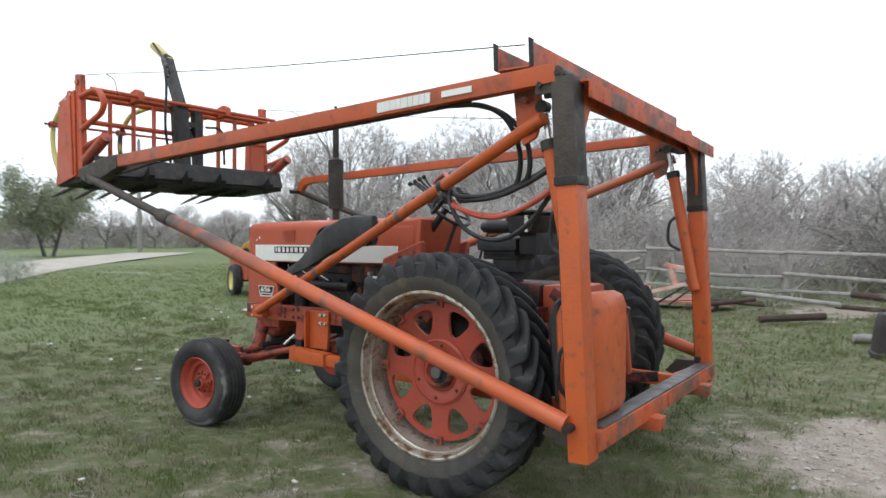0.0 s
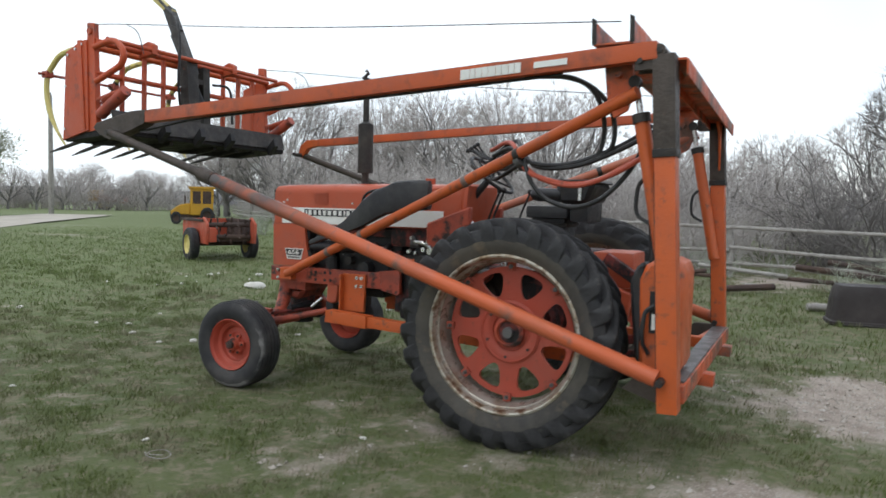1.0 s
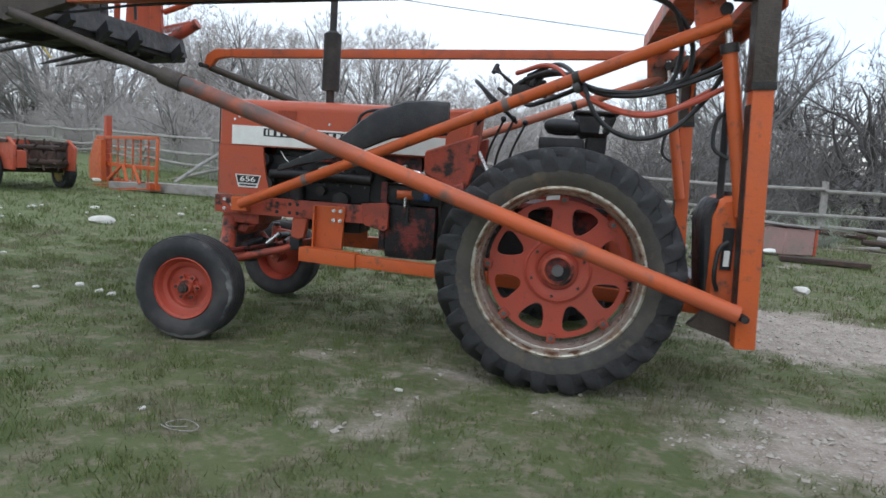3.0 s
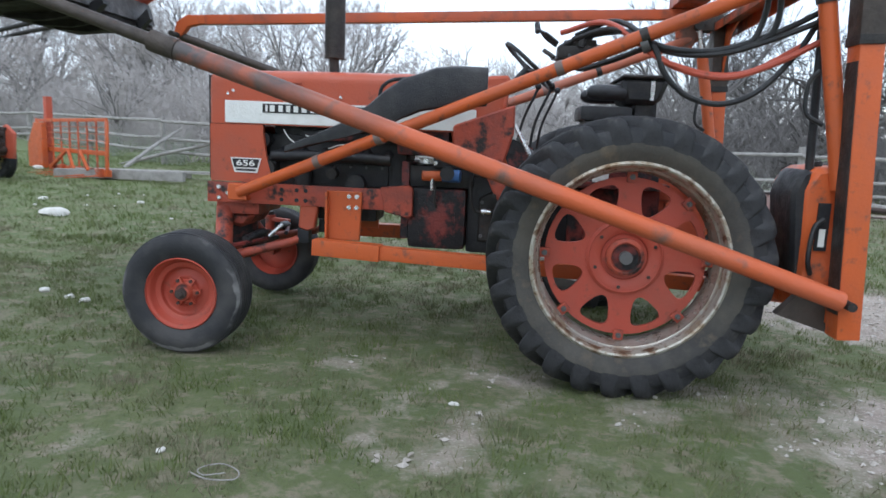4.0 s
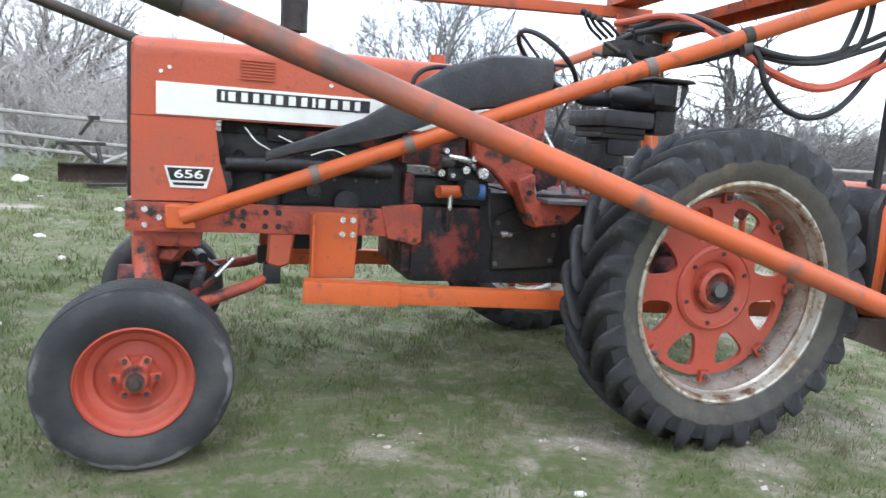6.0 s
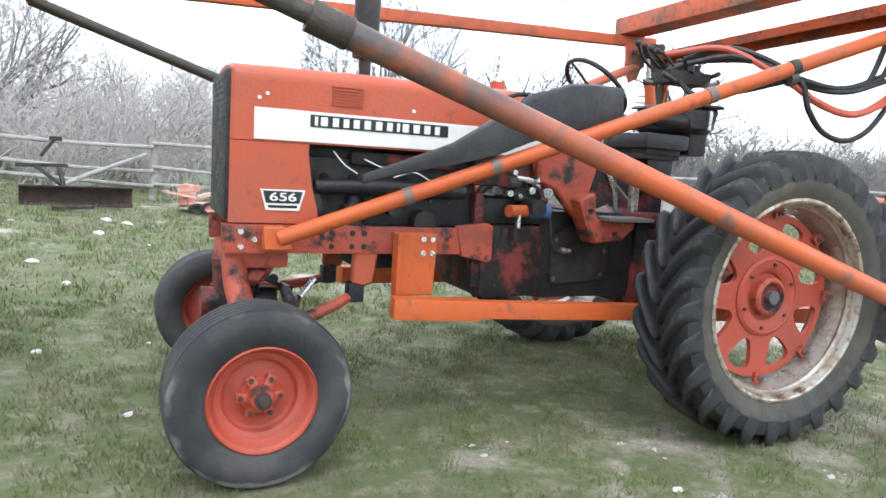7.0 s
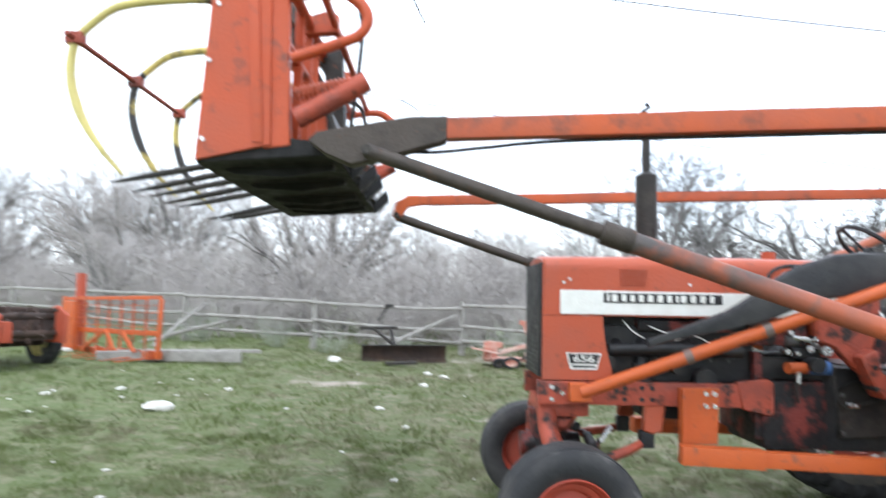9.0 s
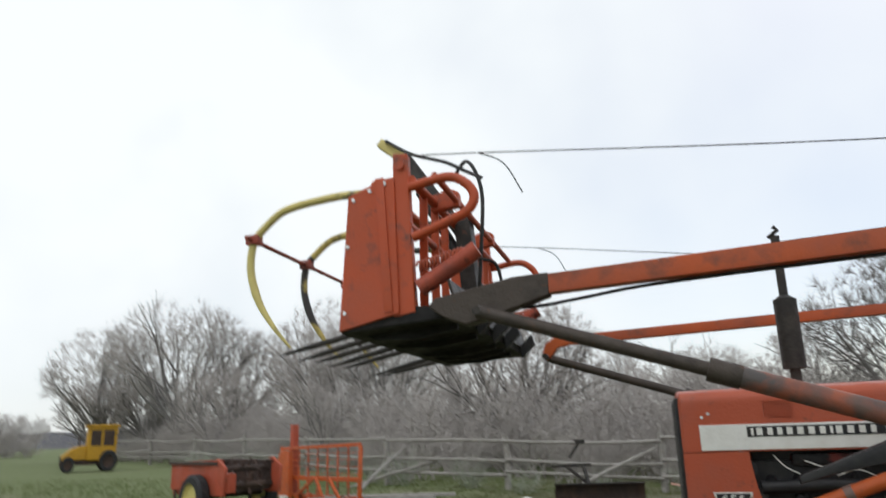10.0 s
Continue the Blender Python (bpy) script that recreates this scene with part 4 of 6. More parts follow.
# cowl, tank and steering
bm = slab(B(), [(1.02, 1.36), (1.02, 1.69), (0.66, 1.72), (0.70, 1.25), (0.80, 1.18), (0.98, 1.22)], -0.30, 0.30, 0.02)
part("cowl", bm, RED, tractor, "faded red dash cowl")
part("fuel_tank", block(B(), (1.02, -0.29, 1.20), (1.36, 0.29, 1.36), 0.04), RED_GREASY, tractor)
for s in (1, -1):
    skirt = part("cowl_skirt", slab(B(), [(1.0, 1.40), (0.62, 1.54), (0.62, 1.36), (0.69, 1.12), (0.74, 1.05), (0.80, 1.10), (0.90, 1.20), (1.0, 1.24)], s * 0.28, s * 0.34, 0.012), RED_WORN, tractor, "red sheet skirt below the dash")
    bm = slab(B(), [(0.80, 1.16), (0.70, 1.20), (0.68, 1.06), (0.42, 1.05), (0.42, 1.01), (0.50, 0.94), (0.68, 0.92), (0.74, 1.02)], s * 0.30, s * 0.44, 0.012)
    part("step_bracket", bm, RED_WORN, tractor, "red footstep bracket")
    part("step_plate", block(B(), (0.36, s * 0.26, 1.052), (0.66, s * 0.52, 1.072), 0.005), STEEL_BARE, tractor)
    for px, pz in ((0.73, 1.10), (0.72, 0.98), (0.56, 0.98)):
        part("bolt", rod(B(), (px, s * 0.33, pz), (px, s * 0.452, pz), 0.014, n=6), STEEL_DARK, tractor)
part("filler_cap", rod(B(), (1.13, 0.04, 1.70), (1.13, 0.04, 1.765), 0.042), RED, tractor)
bm = rod(B(), (1.86, -0.07, 1.69), (1.86, -0.07, 1.84), 0.032)
rod(bm, (1.86, -0.07, 1.82), (1.86, -0.07, 2.25), 0.068, n=24)
rod(bm, (1.86, -0.07, 2.245), (1.86, -0.07, 2.275), 0.068, 0.03, 24)
rod(bm, (1.86, -0.07, 2.26), (1.86, -0.07, 2.66), 0.027)
part("muffler", bm, STEEL_DARK, tractor, "dark upright exhaust muffler and stack")
part("rain_flap", tube(B(), [(1.90, -0.07, 2.655), (1.84, -0.07, 2.70), (1.865, -0.07, 2.725)], 0.014, 6), STEEL_DARK, tractor)
part("steering_column", rod(B(), (0.80, 0.1, 1.50), (0.54, 0.12, 1.79), 0.028), BLACK, tractor)
bm = B()
c, ax = Vector((0.54, 0.12, 1.79)), Vector((-0.25, 0, 0.28)).normalized()
e1, e2 = Vector((0, 1, 0)), ax.cross(Vector((0, 1, 0)))
tube(bm, [c + (e1 * math.cos(k * math.tau / 32) + e2 * math.sin(k * math.tau / 32)) * 0.205 for k in range(33)], 0.014, 8)
for k in range(3):
    a = k * math.tau / 3 + 0.3
    rod(bm, c - ax * 0.03, c + (e1 * math.cos(a) + e2 * math.sin(a)) * 0.2, 0.009, n=8)
part("steering_wheel", bm, BLACK, tractor, "black three-spoke steering wheel")

# seat
seat = new("seat")
seat.parent = tractor
tagged(seat, "black suspension seat with low padded back")
part("cushion", block(B(), (-0.11, -0.21, 1.465), (0.215, 0.22, 1.56), 0.035), VINYL, seat)
part("cushion_shell", block(B(), (-0.08, -0.17, 1.43), (0.18, 0.18, 1.468), 0.015), BLACK, seat)
bm = slab(B(), [(-0.05, 1.575), (-0.02, 1.735), (-0.32, 1.735), (-0.26, 1.575)], -0.25, 0.25, 0.03)
part("backrest", bm, BLACK, seat, "black moulded seat back shell")
part("back_rim", slab(B(), [(-0.01, 1.73), (-0.03, 1.752), (-0.31, 1.752), (-0.33, 1.73)], -0.26, 0.26, 0.008), STEEL_DARK, seat)
part("shell_rib", slab(B(), [(-0.20, 1.60), (-0.20, 1.715), (-0.225, 1.715), (-0.222, 1.60)], 0.245, 0.262), CHROME, seat)
part("back_support", block(B(), (-0.26, -0.2, 1.44), (-0.12, 0.2, 1.62), 0.03), BLACK, seat)
for s in (1, -1):
    bm = loft(B(), [[(x, s * 0.2 + 0.05 * w * math.cos(k * math.tau / 12), 1.64 + 0.05 * w * math.sin(k * math.tau / 12)) for k in range(13)] for x, w in ((-0.06, 0.9), (0.02, 1.0), (0.11, 1.0), (0.16, 0.8), (0.18, 0.4))])
    bmesh.ops.remove_doubles(bm, verts=bm.verts, dist=0.0005)
    part("hip_roll", bm, VINYL, seat)
part("pedestal", block(B(), (0.0, -0.11, 1.2), (0.16, 0.12, 1.37), 0.02), BLACK, seat)
part("suspension_boot", block(B(), (-0.07, -0.13, 1.31), (0.13, 0.14, 1.42), 0.03), VINYL, seat)
part("slide", block(B(), (-0.09, -0.15, 1.405), (0.19, 0.16, 1.435), 0.008), STEEL_DARK, seat)
part("platform", block(B(), (-0.35, -0.34, 1.05), (0.72, 0.34, 1.09), 0.01), RED_GREASY, tractor)
part("rockshaft_housing", block(B(), (-0.60, -0.2, 0.98), (-0.30, 0.2, 1.24), 0.04), RED, tractor, "red hitch housing")
for s in (1, -1):
    part("hitch_lift_arm", beam(B(), (-0.42, s * 0.27, 1.2), (-0.72, s * 0.32, 1.02), 0.05, 0.08), RED_GREASY, tractor)
    part("hitch_link", tube(B(), [(-0.70, s * 0.32, 1.02), (-0.72, s * 0.36, 0.58)], 0.02, 8), RED, tractor)
    part("lower_link", beam(B(), (-0.25, s * 0.32, 0.5), (-0.92, s * 0.38, 0.58), 0.03, 0.07), RED_GREASY, tractor)
    part("fender_bracket", slab(B(), [(-0.34, 0.70), (-0.58, 0.74), (-0.62, 0.95), (-0.5, 1.0), (-0.34, 0.98)], s * 0.24, s * 0.30, 0.01), RED, tractor)
part("battery_box", block(B(), (-0.3, -0.25, 1.08), (0.1, 0.25, 1.24), 0.02), RED_GREASY, tractor)
for px, py in ((0.42, 0.2), (0.36, -0.2), (0.5, 0.1)):
    bm = tube(B(), flow([(px + 0.1, py, 1.1), (px + 0.08, py, 1.4), (px - 0.02, py, 1.66)], 5), 0.009, 8)
    bmesh.ops.create_uvsphere(bm, u_segments=10, v_segments=8, radius=0.022, matrix=Matrix.Translation((px - 0.02, py, 1.67)))
    part("lever", bm, BLACK, tractor)
bm = rod(B(), (1.02, 0.27, 1.10), (1.02, 0.40, 1.10), 0.045)
part("starter_pump", bm, BLACK, tractor)
part("filter_bowl", rod(B(), (1.06, 0.33, 1.08), (1.18, 0.36, 1.08), 0.032), ORANGE, tractor)
part("fuel_filter", rod(B(), (0.94, 0.36, 1.085), (1.05, 0.345, 1.085), 0.04), BLUE, tractor, "blue fuel filter can")
part("pump_body", block(B(), (0.95, 0.20, 1.13), (1.12, 0.30, 1.20), 0.02), BLACK, tractor)
part("governor", rod(B(), (1.09, 0.28, 1.23), (1.16, 0.29, 1.23), 0.032), STEEL_BARE, tractor, "grey alloy governor")
part("air_pipe", tube(B(), flow([(0.94, 0.29, 1.17), (1.02, 0.32, 1.235), (1.12, 0.31, 1.25)], 5), 0.016, 8), CHROME, tractor)
for px, pz, rr in ((1.16, 1.17, 0.018), (1.10, 1.16, 0.013), (1.03, 1.19, 0.02), (0.99, 1.25, 0.016), (1.14, 1.28, 0.014)):
    part("fitting", rod(B(), (px, 0.27, pz), (px, 0.335, pz), rr, n=8), CHROME, tractor)
part("pump_cap", rod(B(), (0.95, 0.34, 1.18), (0.95, 0.365, 1.18), 0.028), CHROME, tractor)
part("drain_cock", rod(B(), (1.115, 0.36, 0.99), (1.115, 0.36, 1.07), 0.012), CHROME, tractor)
part("pipe_union", rod(B(), (0.74, 0.29, 0.865), (0.80, 0.29, 0.865), 0.018), CHROME, tractor)
part("seat_spring", rod(B(), (0.34, 0.3, 1.1), (0.36, 0.32, 1.24), 0.03), CHROME, tractor)
part("link_plate", slab(B(), [(0.7, 1.3), (0.62, 1.33), (0.5, 1.28), (0.52, 1.14), (0.62, 1.1)], 0.30, 0.32), RED_GREASY, tractor)
part("oil_filter", rod(rod(B(), (0.07, 0.30, 1.085), (0.07, 0.30, 1.085 + 0.14), 0.05), (0.07, 0.30, 1.085 + 0.135), (0.07, 0.30, 1.085 + 0.15), 0.042), WHITE, tractor, "white oil filter can")
part("dash_pipe", tube(B(), flow([(0.62, 0.30, 1.42), (0.55, 0.33, 1.3), (0.5, 0.33, 1.2), (0.46, 0.3, 1.1)], 5), 0.014, 8), CHROME, tractor)
part("linkage_rod", tube(B(), [(0.60, 0.31, 1.34), (0.40, 0.33, 1.16)], 0.012, 8), STEEL_BARE, tractor)
for pts in (((0.88, 0.28, 1.1), (0.86, 0.3, 0.9), (0.78, 0.29, 0.86), (0.5, 0.28, 0.92)), ((1.1, 0.3, 1.04), (1.1, 0.31, 0.92), (1.09, 0.3, 0.88))):
    part("fuel_line", tube(B(), flow(pts, 6), 0.009, 6), STEEL_DARK, tractor)
# black pad wrapped along the hood
sections = []
for x, y, z, hh, ww in ((2.02, 0.49, 1.212, 0.020, 0.02), (1.85, 0.52, 1.268, 0.028, 0.025), (1.62, 0.58, 1.35, 0.048, 0.03), (1.47, 0.62, 1.42, 0.082, 0.034), (1.38, 0.64, 1.475, 0.105, 0.036), (1.27, 0.65, 1.535, 0.115, 0.038),
                        (1.16, 0.66, 1.575, 0.112, 0.04), (1.08, 0.67, 1.598, 0.116, 0.04), (0.96, 0.675, 1.61, 0.112, 0.042), (0.84, 0.68, 1.612, 0.112, 0.040), (0.785, 0.68, 1.612, 0.108, 0.036)):
    ring = []
    for k in range(14):
        a = k * math.tau / 14
        ca, sa = math.cos(a), math.sin(a)
        ring.append((x, y + ww * math.copysign(abs(ca) ** 0.5, ca) + 0.008 * noise.noise((x * 9, k * 0.7, 2)), z + hh * math.copysign(abs(sa) ** 0.42, sa) + 0.012 * noise.noise((x * 8, z * 5, k))))
    sections.append(ring + ring[:1])
bm = loft(B(), sections)
bmesh.ops.remove_doubles(bm, verts=bm.verts, dist=0.0005)
part("side_shield", bm, VINYL, tractor, "black padded shield along the hood")
part("grab_loop", tube(B(), flow([(1.42, 0.62, 1.50), (1.40, 0.62, 1.60), (1.32, 0.62, 1.645), (1.2, 0.62, 1.64), (1.16, 0.62, 1.58)], 5), 0.011, 8), BLACK, tractor)

# ---- the loader ----
loader = thing("hay_loader", "orange overhead hay loader with grapple fork, mounted on the tractor", "loader")
PY = 1.19
for s in (1, -1):
    PY = 1.225 if s > 0 else 1.165
    TOP = 2.375 if s > 0 else 2.31
    foot, top = Vector((-1.045, s * PY, 0.43)), Vector((-0.955, s * PY, 2.33))
    up = (top - foot).normalized()

    def on(z, s=s, foot=foot, up=up):
        return foot + up * ((z - foot.z) / up.z)

    mast = part("mast_post", beam(B(), on(0.43), on(1.86), 0.13, 0.11, 0.008, up=(1, 0, 0)), ORANGE, loader, "orange box-section mast post")
    # thin dark strip over the post's orange front face
    part("dark_front_strip", beam(B(), on(0.55) + Vector((0.056, 0, 0)), on(1.75) + Vector((0.056, 0, 0)), 0.118, 0.006, 0.001, up=(1, 0, 0)), STEEL_DARK, mast, "dark strip along the front face")
    part("sleeve", beam(B(), on(1.83 if s > 0 else 1.77), on(TOP), 0.140, 0.120, 0.008, up=(1, 0, 0)), SLEEVE, mast, "greasy bare-steel sleeve")
    part("sleeve_band", beam(B(), on(1.825 if s > 0 else 1.765), on(1.87 if s > 0 else 1.81), 0.150, 0.128, 0.004, up=(1, 0, 0)), STEEL_DARK, mast)
    bm = slab(B(), [(-0.91, TOP + 0.05), (-0.84, TOP + 0.05), (-0.80, TOP - 0.01), (-0.80, TOP - 0.08), (-0.91, TOP - 0.08)], s * (PY - 0.06), s * (PY - 0.045), 0.003)
    slab(bm, [(-0.91, TOP + 0.05), (-0.84, TOP + 0.05), (-0.80, TOP - 0.01), (-0.80, TOP - 0.08), (-0.91, TOP - 0.08)], s * (PY + 0.045), s * (PY + 0.06), 0.003)
    rod(bm, (-0.93, s * (PY - 0.07), TOP + 0.02), (-0.93, s * (PY + 0.07), TOP + 0.02), 0.035)
    part("top_bracket", bm, SLEEVE, mast, "greasy bare-steel pivot bracket")
    for bx, bz in ((-0.83, TOP - 0.03), (-0.93, TOP + 0.02)):
        part("bolt", rod(B(), (bx, s * (PY - 0.075), bz), (bx, s * (PY + 0.075), bz), 0.016, n=8), STEEL_DARK, mast)
    bm = B()
    for gx in (-1.0, -0.985):
        bm.faces.new([bm.verts.new((gx, s * gy, gz)) for gy, gz in ((PY - 0.06, TOP - 0.04), (PY - 0.36, TOP - 0.05), (PY - 0.20, TOP - 0.12), (PY - 0.10, TOP - 0.30), (PY - 0.06, TOP - 0.46))])
    bmesh.ops.bridge_loops(bm, edges=bm.edges[:])
    part("gusset", bm, ORANGE, mast)
    part("pivot_pin", rod(B(), (-1.01, s * (PY - 0.11), 0.61), (-1.01, s * (PY + 0.142), 0.61), 0.022), STEEL_DARK, mast)
    # lift arm
    a, b = (Vector((-0.92, 1.255, 2.398)), Vector((3.28, 1.165, 2.212))) if s > 0 else (Vector((-0.92, -1.195, 2.372)), Vector((3.28, -1.25, 2.225)))
    arm = part("lift_arm", beam(B(), a, b, 0.085, 0.098 if s > 0 else 0.078, 0.006), ARM, loader, "long orange box-section lift arm")
    if s > 0:
        part("arm_end_plate", slab(B(), [(3.16, 2.272), (3.34, 2.264), (3.60, 2.215), (3.76, 2.185), (3.80, 2.145), (3.72, 2.085), (3.60, 2.035), (3.48, 2.06), (3.16, 2.158)], 1.11, 1.215, 0.006), SLEEVE, arm, "rubbed grey end plate")
        run = [a.lerp(b, f) + Vector((0, -0.02, dz)) for f, dz in ((0.13, -0.06), (0.3, -0.06), (0.6, -0.06), (0.84, -0.062), (0.93, -0.085), (0.985, -0.10))] + [Vector((3.42, 1.13, 2.12))]
        part("arm_hose", tube(B(), flow(run, 6), 0.009, 8), HOSE, arm, "black hose clipped under the lift arm")
    else:
        part("arm_end_fork", slab(B(), [(3.24, 2.262), (3.44, 2.262), (3.53, 2.20), (3.56, 2.10), (3.52, 2.06), (3.48, 2.10), (3.43, 2.165), (3.32, 2.188), (3.24, 2.19)], -1.215, -1.285, 0.006), ORANGE, arm, "scuffed orange forked arm end")
    part("strut_pin", rod(B(), (3.52, s * 1.09, 2.09), (3.52, s * 1.30, 2.09), 0.022), STEEL_DARK, arm)
    part("arm_wear_strip", beam(B(), a.lerp(b, 0.22) + Vector((0, 0, 0.048 if s > 0 else 0.038)), a.lerp(b, 0.72) + Vector((0, 0, 0.048 if s > 0 else 0.038)), 0.07, 0.008, 0.002), STEEL_DARK, arm)
    if s > 0:
        def tag(x0, x1, z0, z1, mat, name, label=""):
            y = 1.255 + 0.0425 - 0.0214 * (x0 + 0.92)
            part(name, slab(B(), [(x0, z0), (x1, z0 - 0.0419 * (x1 - x0)), (x1, z1 - 0.0419 * (x1 - x0)), (x0, z1)], y - 0.01, y + 0.006), mat, arm, label)
        x = 0.26
        for wd in (0.06, 0.034, 0.04, 0.036, 0.046, 0.036, 0.04, 0.036, 0.036):
            z = 2.352 - 0.0419 * (x - 0.1)
            tag(x - wd, x, z - 0.03, z + 0.03, WHITE, "maker_bar", "white bar of the maker's lettering")
            x -= wd + 0.004
        tag(-0.42, -0.22, 2.357, 2.392, WHITE, "warning_decal", "small pale warning decal")
    # lower strut
    p, q = Vector((-0.985, s * 1.30, 0.622)), Vector((3.52, s * 1.265, 2.09))
    m1 = p.lerp(q, 0.745)
    strut = part("lower_strut", rod(B(), p, m1, 0.049, n=20), STRUT, loader, "dirty red-orange tubular lower strut, rubbed grey in front")
    part("inner_tube", rod(B(), m1, q, 0.034, n=16), SLEEVE, strut, "rubbed dark inner tube")
    part("collar", rod(B(), p.lerp(q, 0.735), p.lerp(q, 0.765), 0.055, n=20), SLEEVE, strut, "dark greasy steel collar")
    # diagonal brace
    p, q = Vector((2.36, s * 0.385, 0.922)), Vector((-0.80, s * 1.18, 2.195))
    brace = part("diagonal_brace", rod(B(), p, q, 0.037, n=18), ORANGE if s > 0 else STRUT_MIXED, loader, "orange tubular diagonal brace")
    for f in (0.17, 0.294, 0.615, 0.745):
        part("clamp", rod(B(), p.lerp(q, f), p.lerp(q, f + 0.012), 0.041, n=16), STEEL_DARK if f > 0.7 else STRUT_RUBBED, brace)
    part("front_lug", slab(B(), [(2.43, 0.87), (2.43, 0.975), (2.33, 0.975), (2.30, 0.87)], s * 0.325, s * 0.40, 0.006), ORANGE, brace)
    # side frame
    bm = slab(B(), [(1.795, 0.955), (1.565, 0.955), (1.575, 0.64), (1.79, 0.64)], s * 0.318, s * 0.345, 0.004)
    beam(bm, (1.785, s * 0.37, 0.65), (1.785, s * 0.37, 0.95), 0.05, 0.015)
    hanger = part("hanger_plate", bm, ORANGE, loader, "orange bolted hanger plate")
    for px in (1.645, 1.595):
        for pz in (0.855, 0.925):
            part("bolt", rod(B(), (px, s * 0.34, pz), (px, s * 0.36, pz), 0.015, n=6), CHROME, hanger)
    bm = beam(B(), (1.835, s * 0.47, 0.61), (1.40, s * 0.52, 0.60), 0.10, 0.10, 0.006)
    beam(bm, (1.42, s * 0.51, 0.60), (-0.98, s * 0.60, 0.52), 0.075, 0.085, 0.006)
    part("push_rail", bm, ORANGE, loader, "orange lower push rail")
    part("rail_arm", beam(B(), (-0.98, s * 0.60, 0.52), (-1.04, s * 1.13, 0.52), 0.08, 0.09), ORANGE, loader)
    # lift cylinder on the mast
    cy = s * (PY - 0.09)
    cyl = part("lift_cylinder", rod(B(), (-0.985, cy, 1.15), (-0.815, cy, 2.06), 0.043), ORANGE, loader, "orange hydraulic lift cylinder")
    part("cylinder_cap", rod(B(), (-0.822, cy, 2.03), (-0.812, cy, 2.08), 0.052), STEEL_DARK, cyl)
    part("cylinder_rod", rod(B(), (-0.815, cy, 2.06), (-0.78, cy, 2.25), 0.018), CHROME, cyl, "bright cylinder rod")
    part("rod_eye", rod(B(), (-0.775, cy - 0.03, 2.26), (-0.775, cy + 0.03, 2.26), 0.035), STEEL_DARK, cyl)
    part("cylinder_hose", tube(B(), flow([(-0.84, cy - s * 0.03, 1.72), (-0.80, cy - s * 0.05, 1.66), (-0.80, cy - s * 0.05, 1.52), (-0.88, cy - s * 0.03, 1.46)], 5), 0.012, 8), HOSE, cyl)
# hanger plates under the arms, and the channel that ties the arms
for s in (1, -1):
    y = 1.14 * s
    z = 0.0 if s > 0 else -0.03
    bm = slab(B(), [(-0.60, 2.37 + z), (-0.76, 2.37 + z), (-0.78, 2.22 + z), (-0.74, 2.10 + z), (-0.66, 2.06 + z), (-0.62, 2.18 + z)], y - 0.012, y + 0.012, 0.004)
    rod(bm, (-0.69, y - 0.05, 2.30 + z), (-0.69, y + 0.06, 2.30 + z), 0.018, n=8)
    part("brace_hanger", bm, ORANGE_WORN, loader, "rust-stained hanger plate under the lift arm")
l, r = Vector((-0.68, 1.29, 2.452)), Vector((-0.68, -1.25, 2.41))
channel = part("arm_channel", beam(B(), l, r, 0.22, 0.012, 0.003), ORANGE_WORN, loader, "scuffed orange channel lying across the lift arms")
for dx in (-0.105, 0.105):
    part("channel_flange", beam(B(), l + Vector((dx, 0, 0.06)), r + Vector((dx, 0, 0.06)), 0.012, 0.125, 0.003), ORANGE_WORN, channel)
for dx in (-0.105, 0.105):
    part("channel_lip", slab(B(), [(-0.68 + dx - 0.012, 2.45), (-0.68 + dx + 0.012, 2.45), (-0.68 + dx + 0.016, 2.60), (-0.68 + dx - 0.01, 2.585)], 1.285, 1.30, 0.002), STEEL_DARK, channel, "dark upturned end of the channel")
# cross members
l, r = Vector((-0.985, 1.20, 2.36)), Vector((-0.985, -1.30, 2.285))
cross = part("top_cross_beam", beam(B(), l, r, 0.15, 0.014, 0.003), ORANGE_WORN, loader, "scuffed orange channel cross beam")
for dx, dz, h in ((-0.08, -0.045, 0.09), (0.08, -0.03, 0.06)):
    part("beam_flange", beam(B(), l + Vector((dx, 0, dz)), r + Vector((dx, 0, dz)), 0.012, h, 0.003), ORANGE_WORN, cross)
PY = 1.18
bm = beam(B(), (-1.06, -PY, 0.52), (-1.06, PY, 0.52), 0.11, 0.10, 0.006)
cross = part("bottom_cross_beam", bm, ORANGE_WORN, loader, "scuffed orange lower cross beam")
part("wear_plate", beam(B(), (-1.05, -1.12, 0.576), (-1.05, 1.1, 0.576), 0.105, 0.012, 0.003), STEEL_BARE, cross, "bare grey steel tread plate")
for y in (0.35, -0.75):
    part("stabiliser_foot", beam(B(), (-0.95, y, 0.46), (-1.18, y, 0.445), 0.12, 0.08), ORANGE_WORN, loader)
for s in (1, -1):
    part("foot_gusset", slab(B(), [(-0.76, 0.50), (-0.85, 0.60), (-1.02, 0.60), (-1.02, 0.42)], s * 1.06, s * 1.12), SLEEVE, loader)
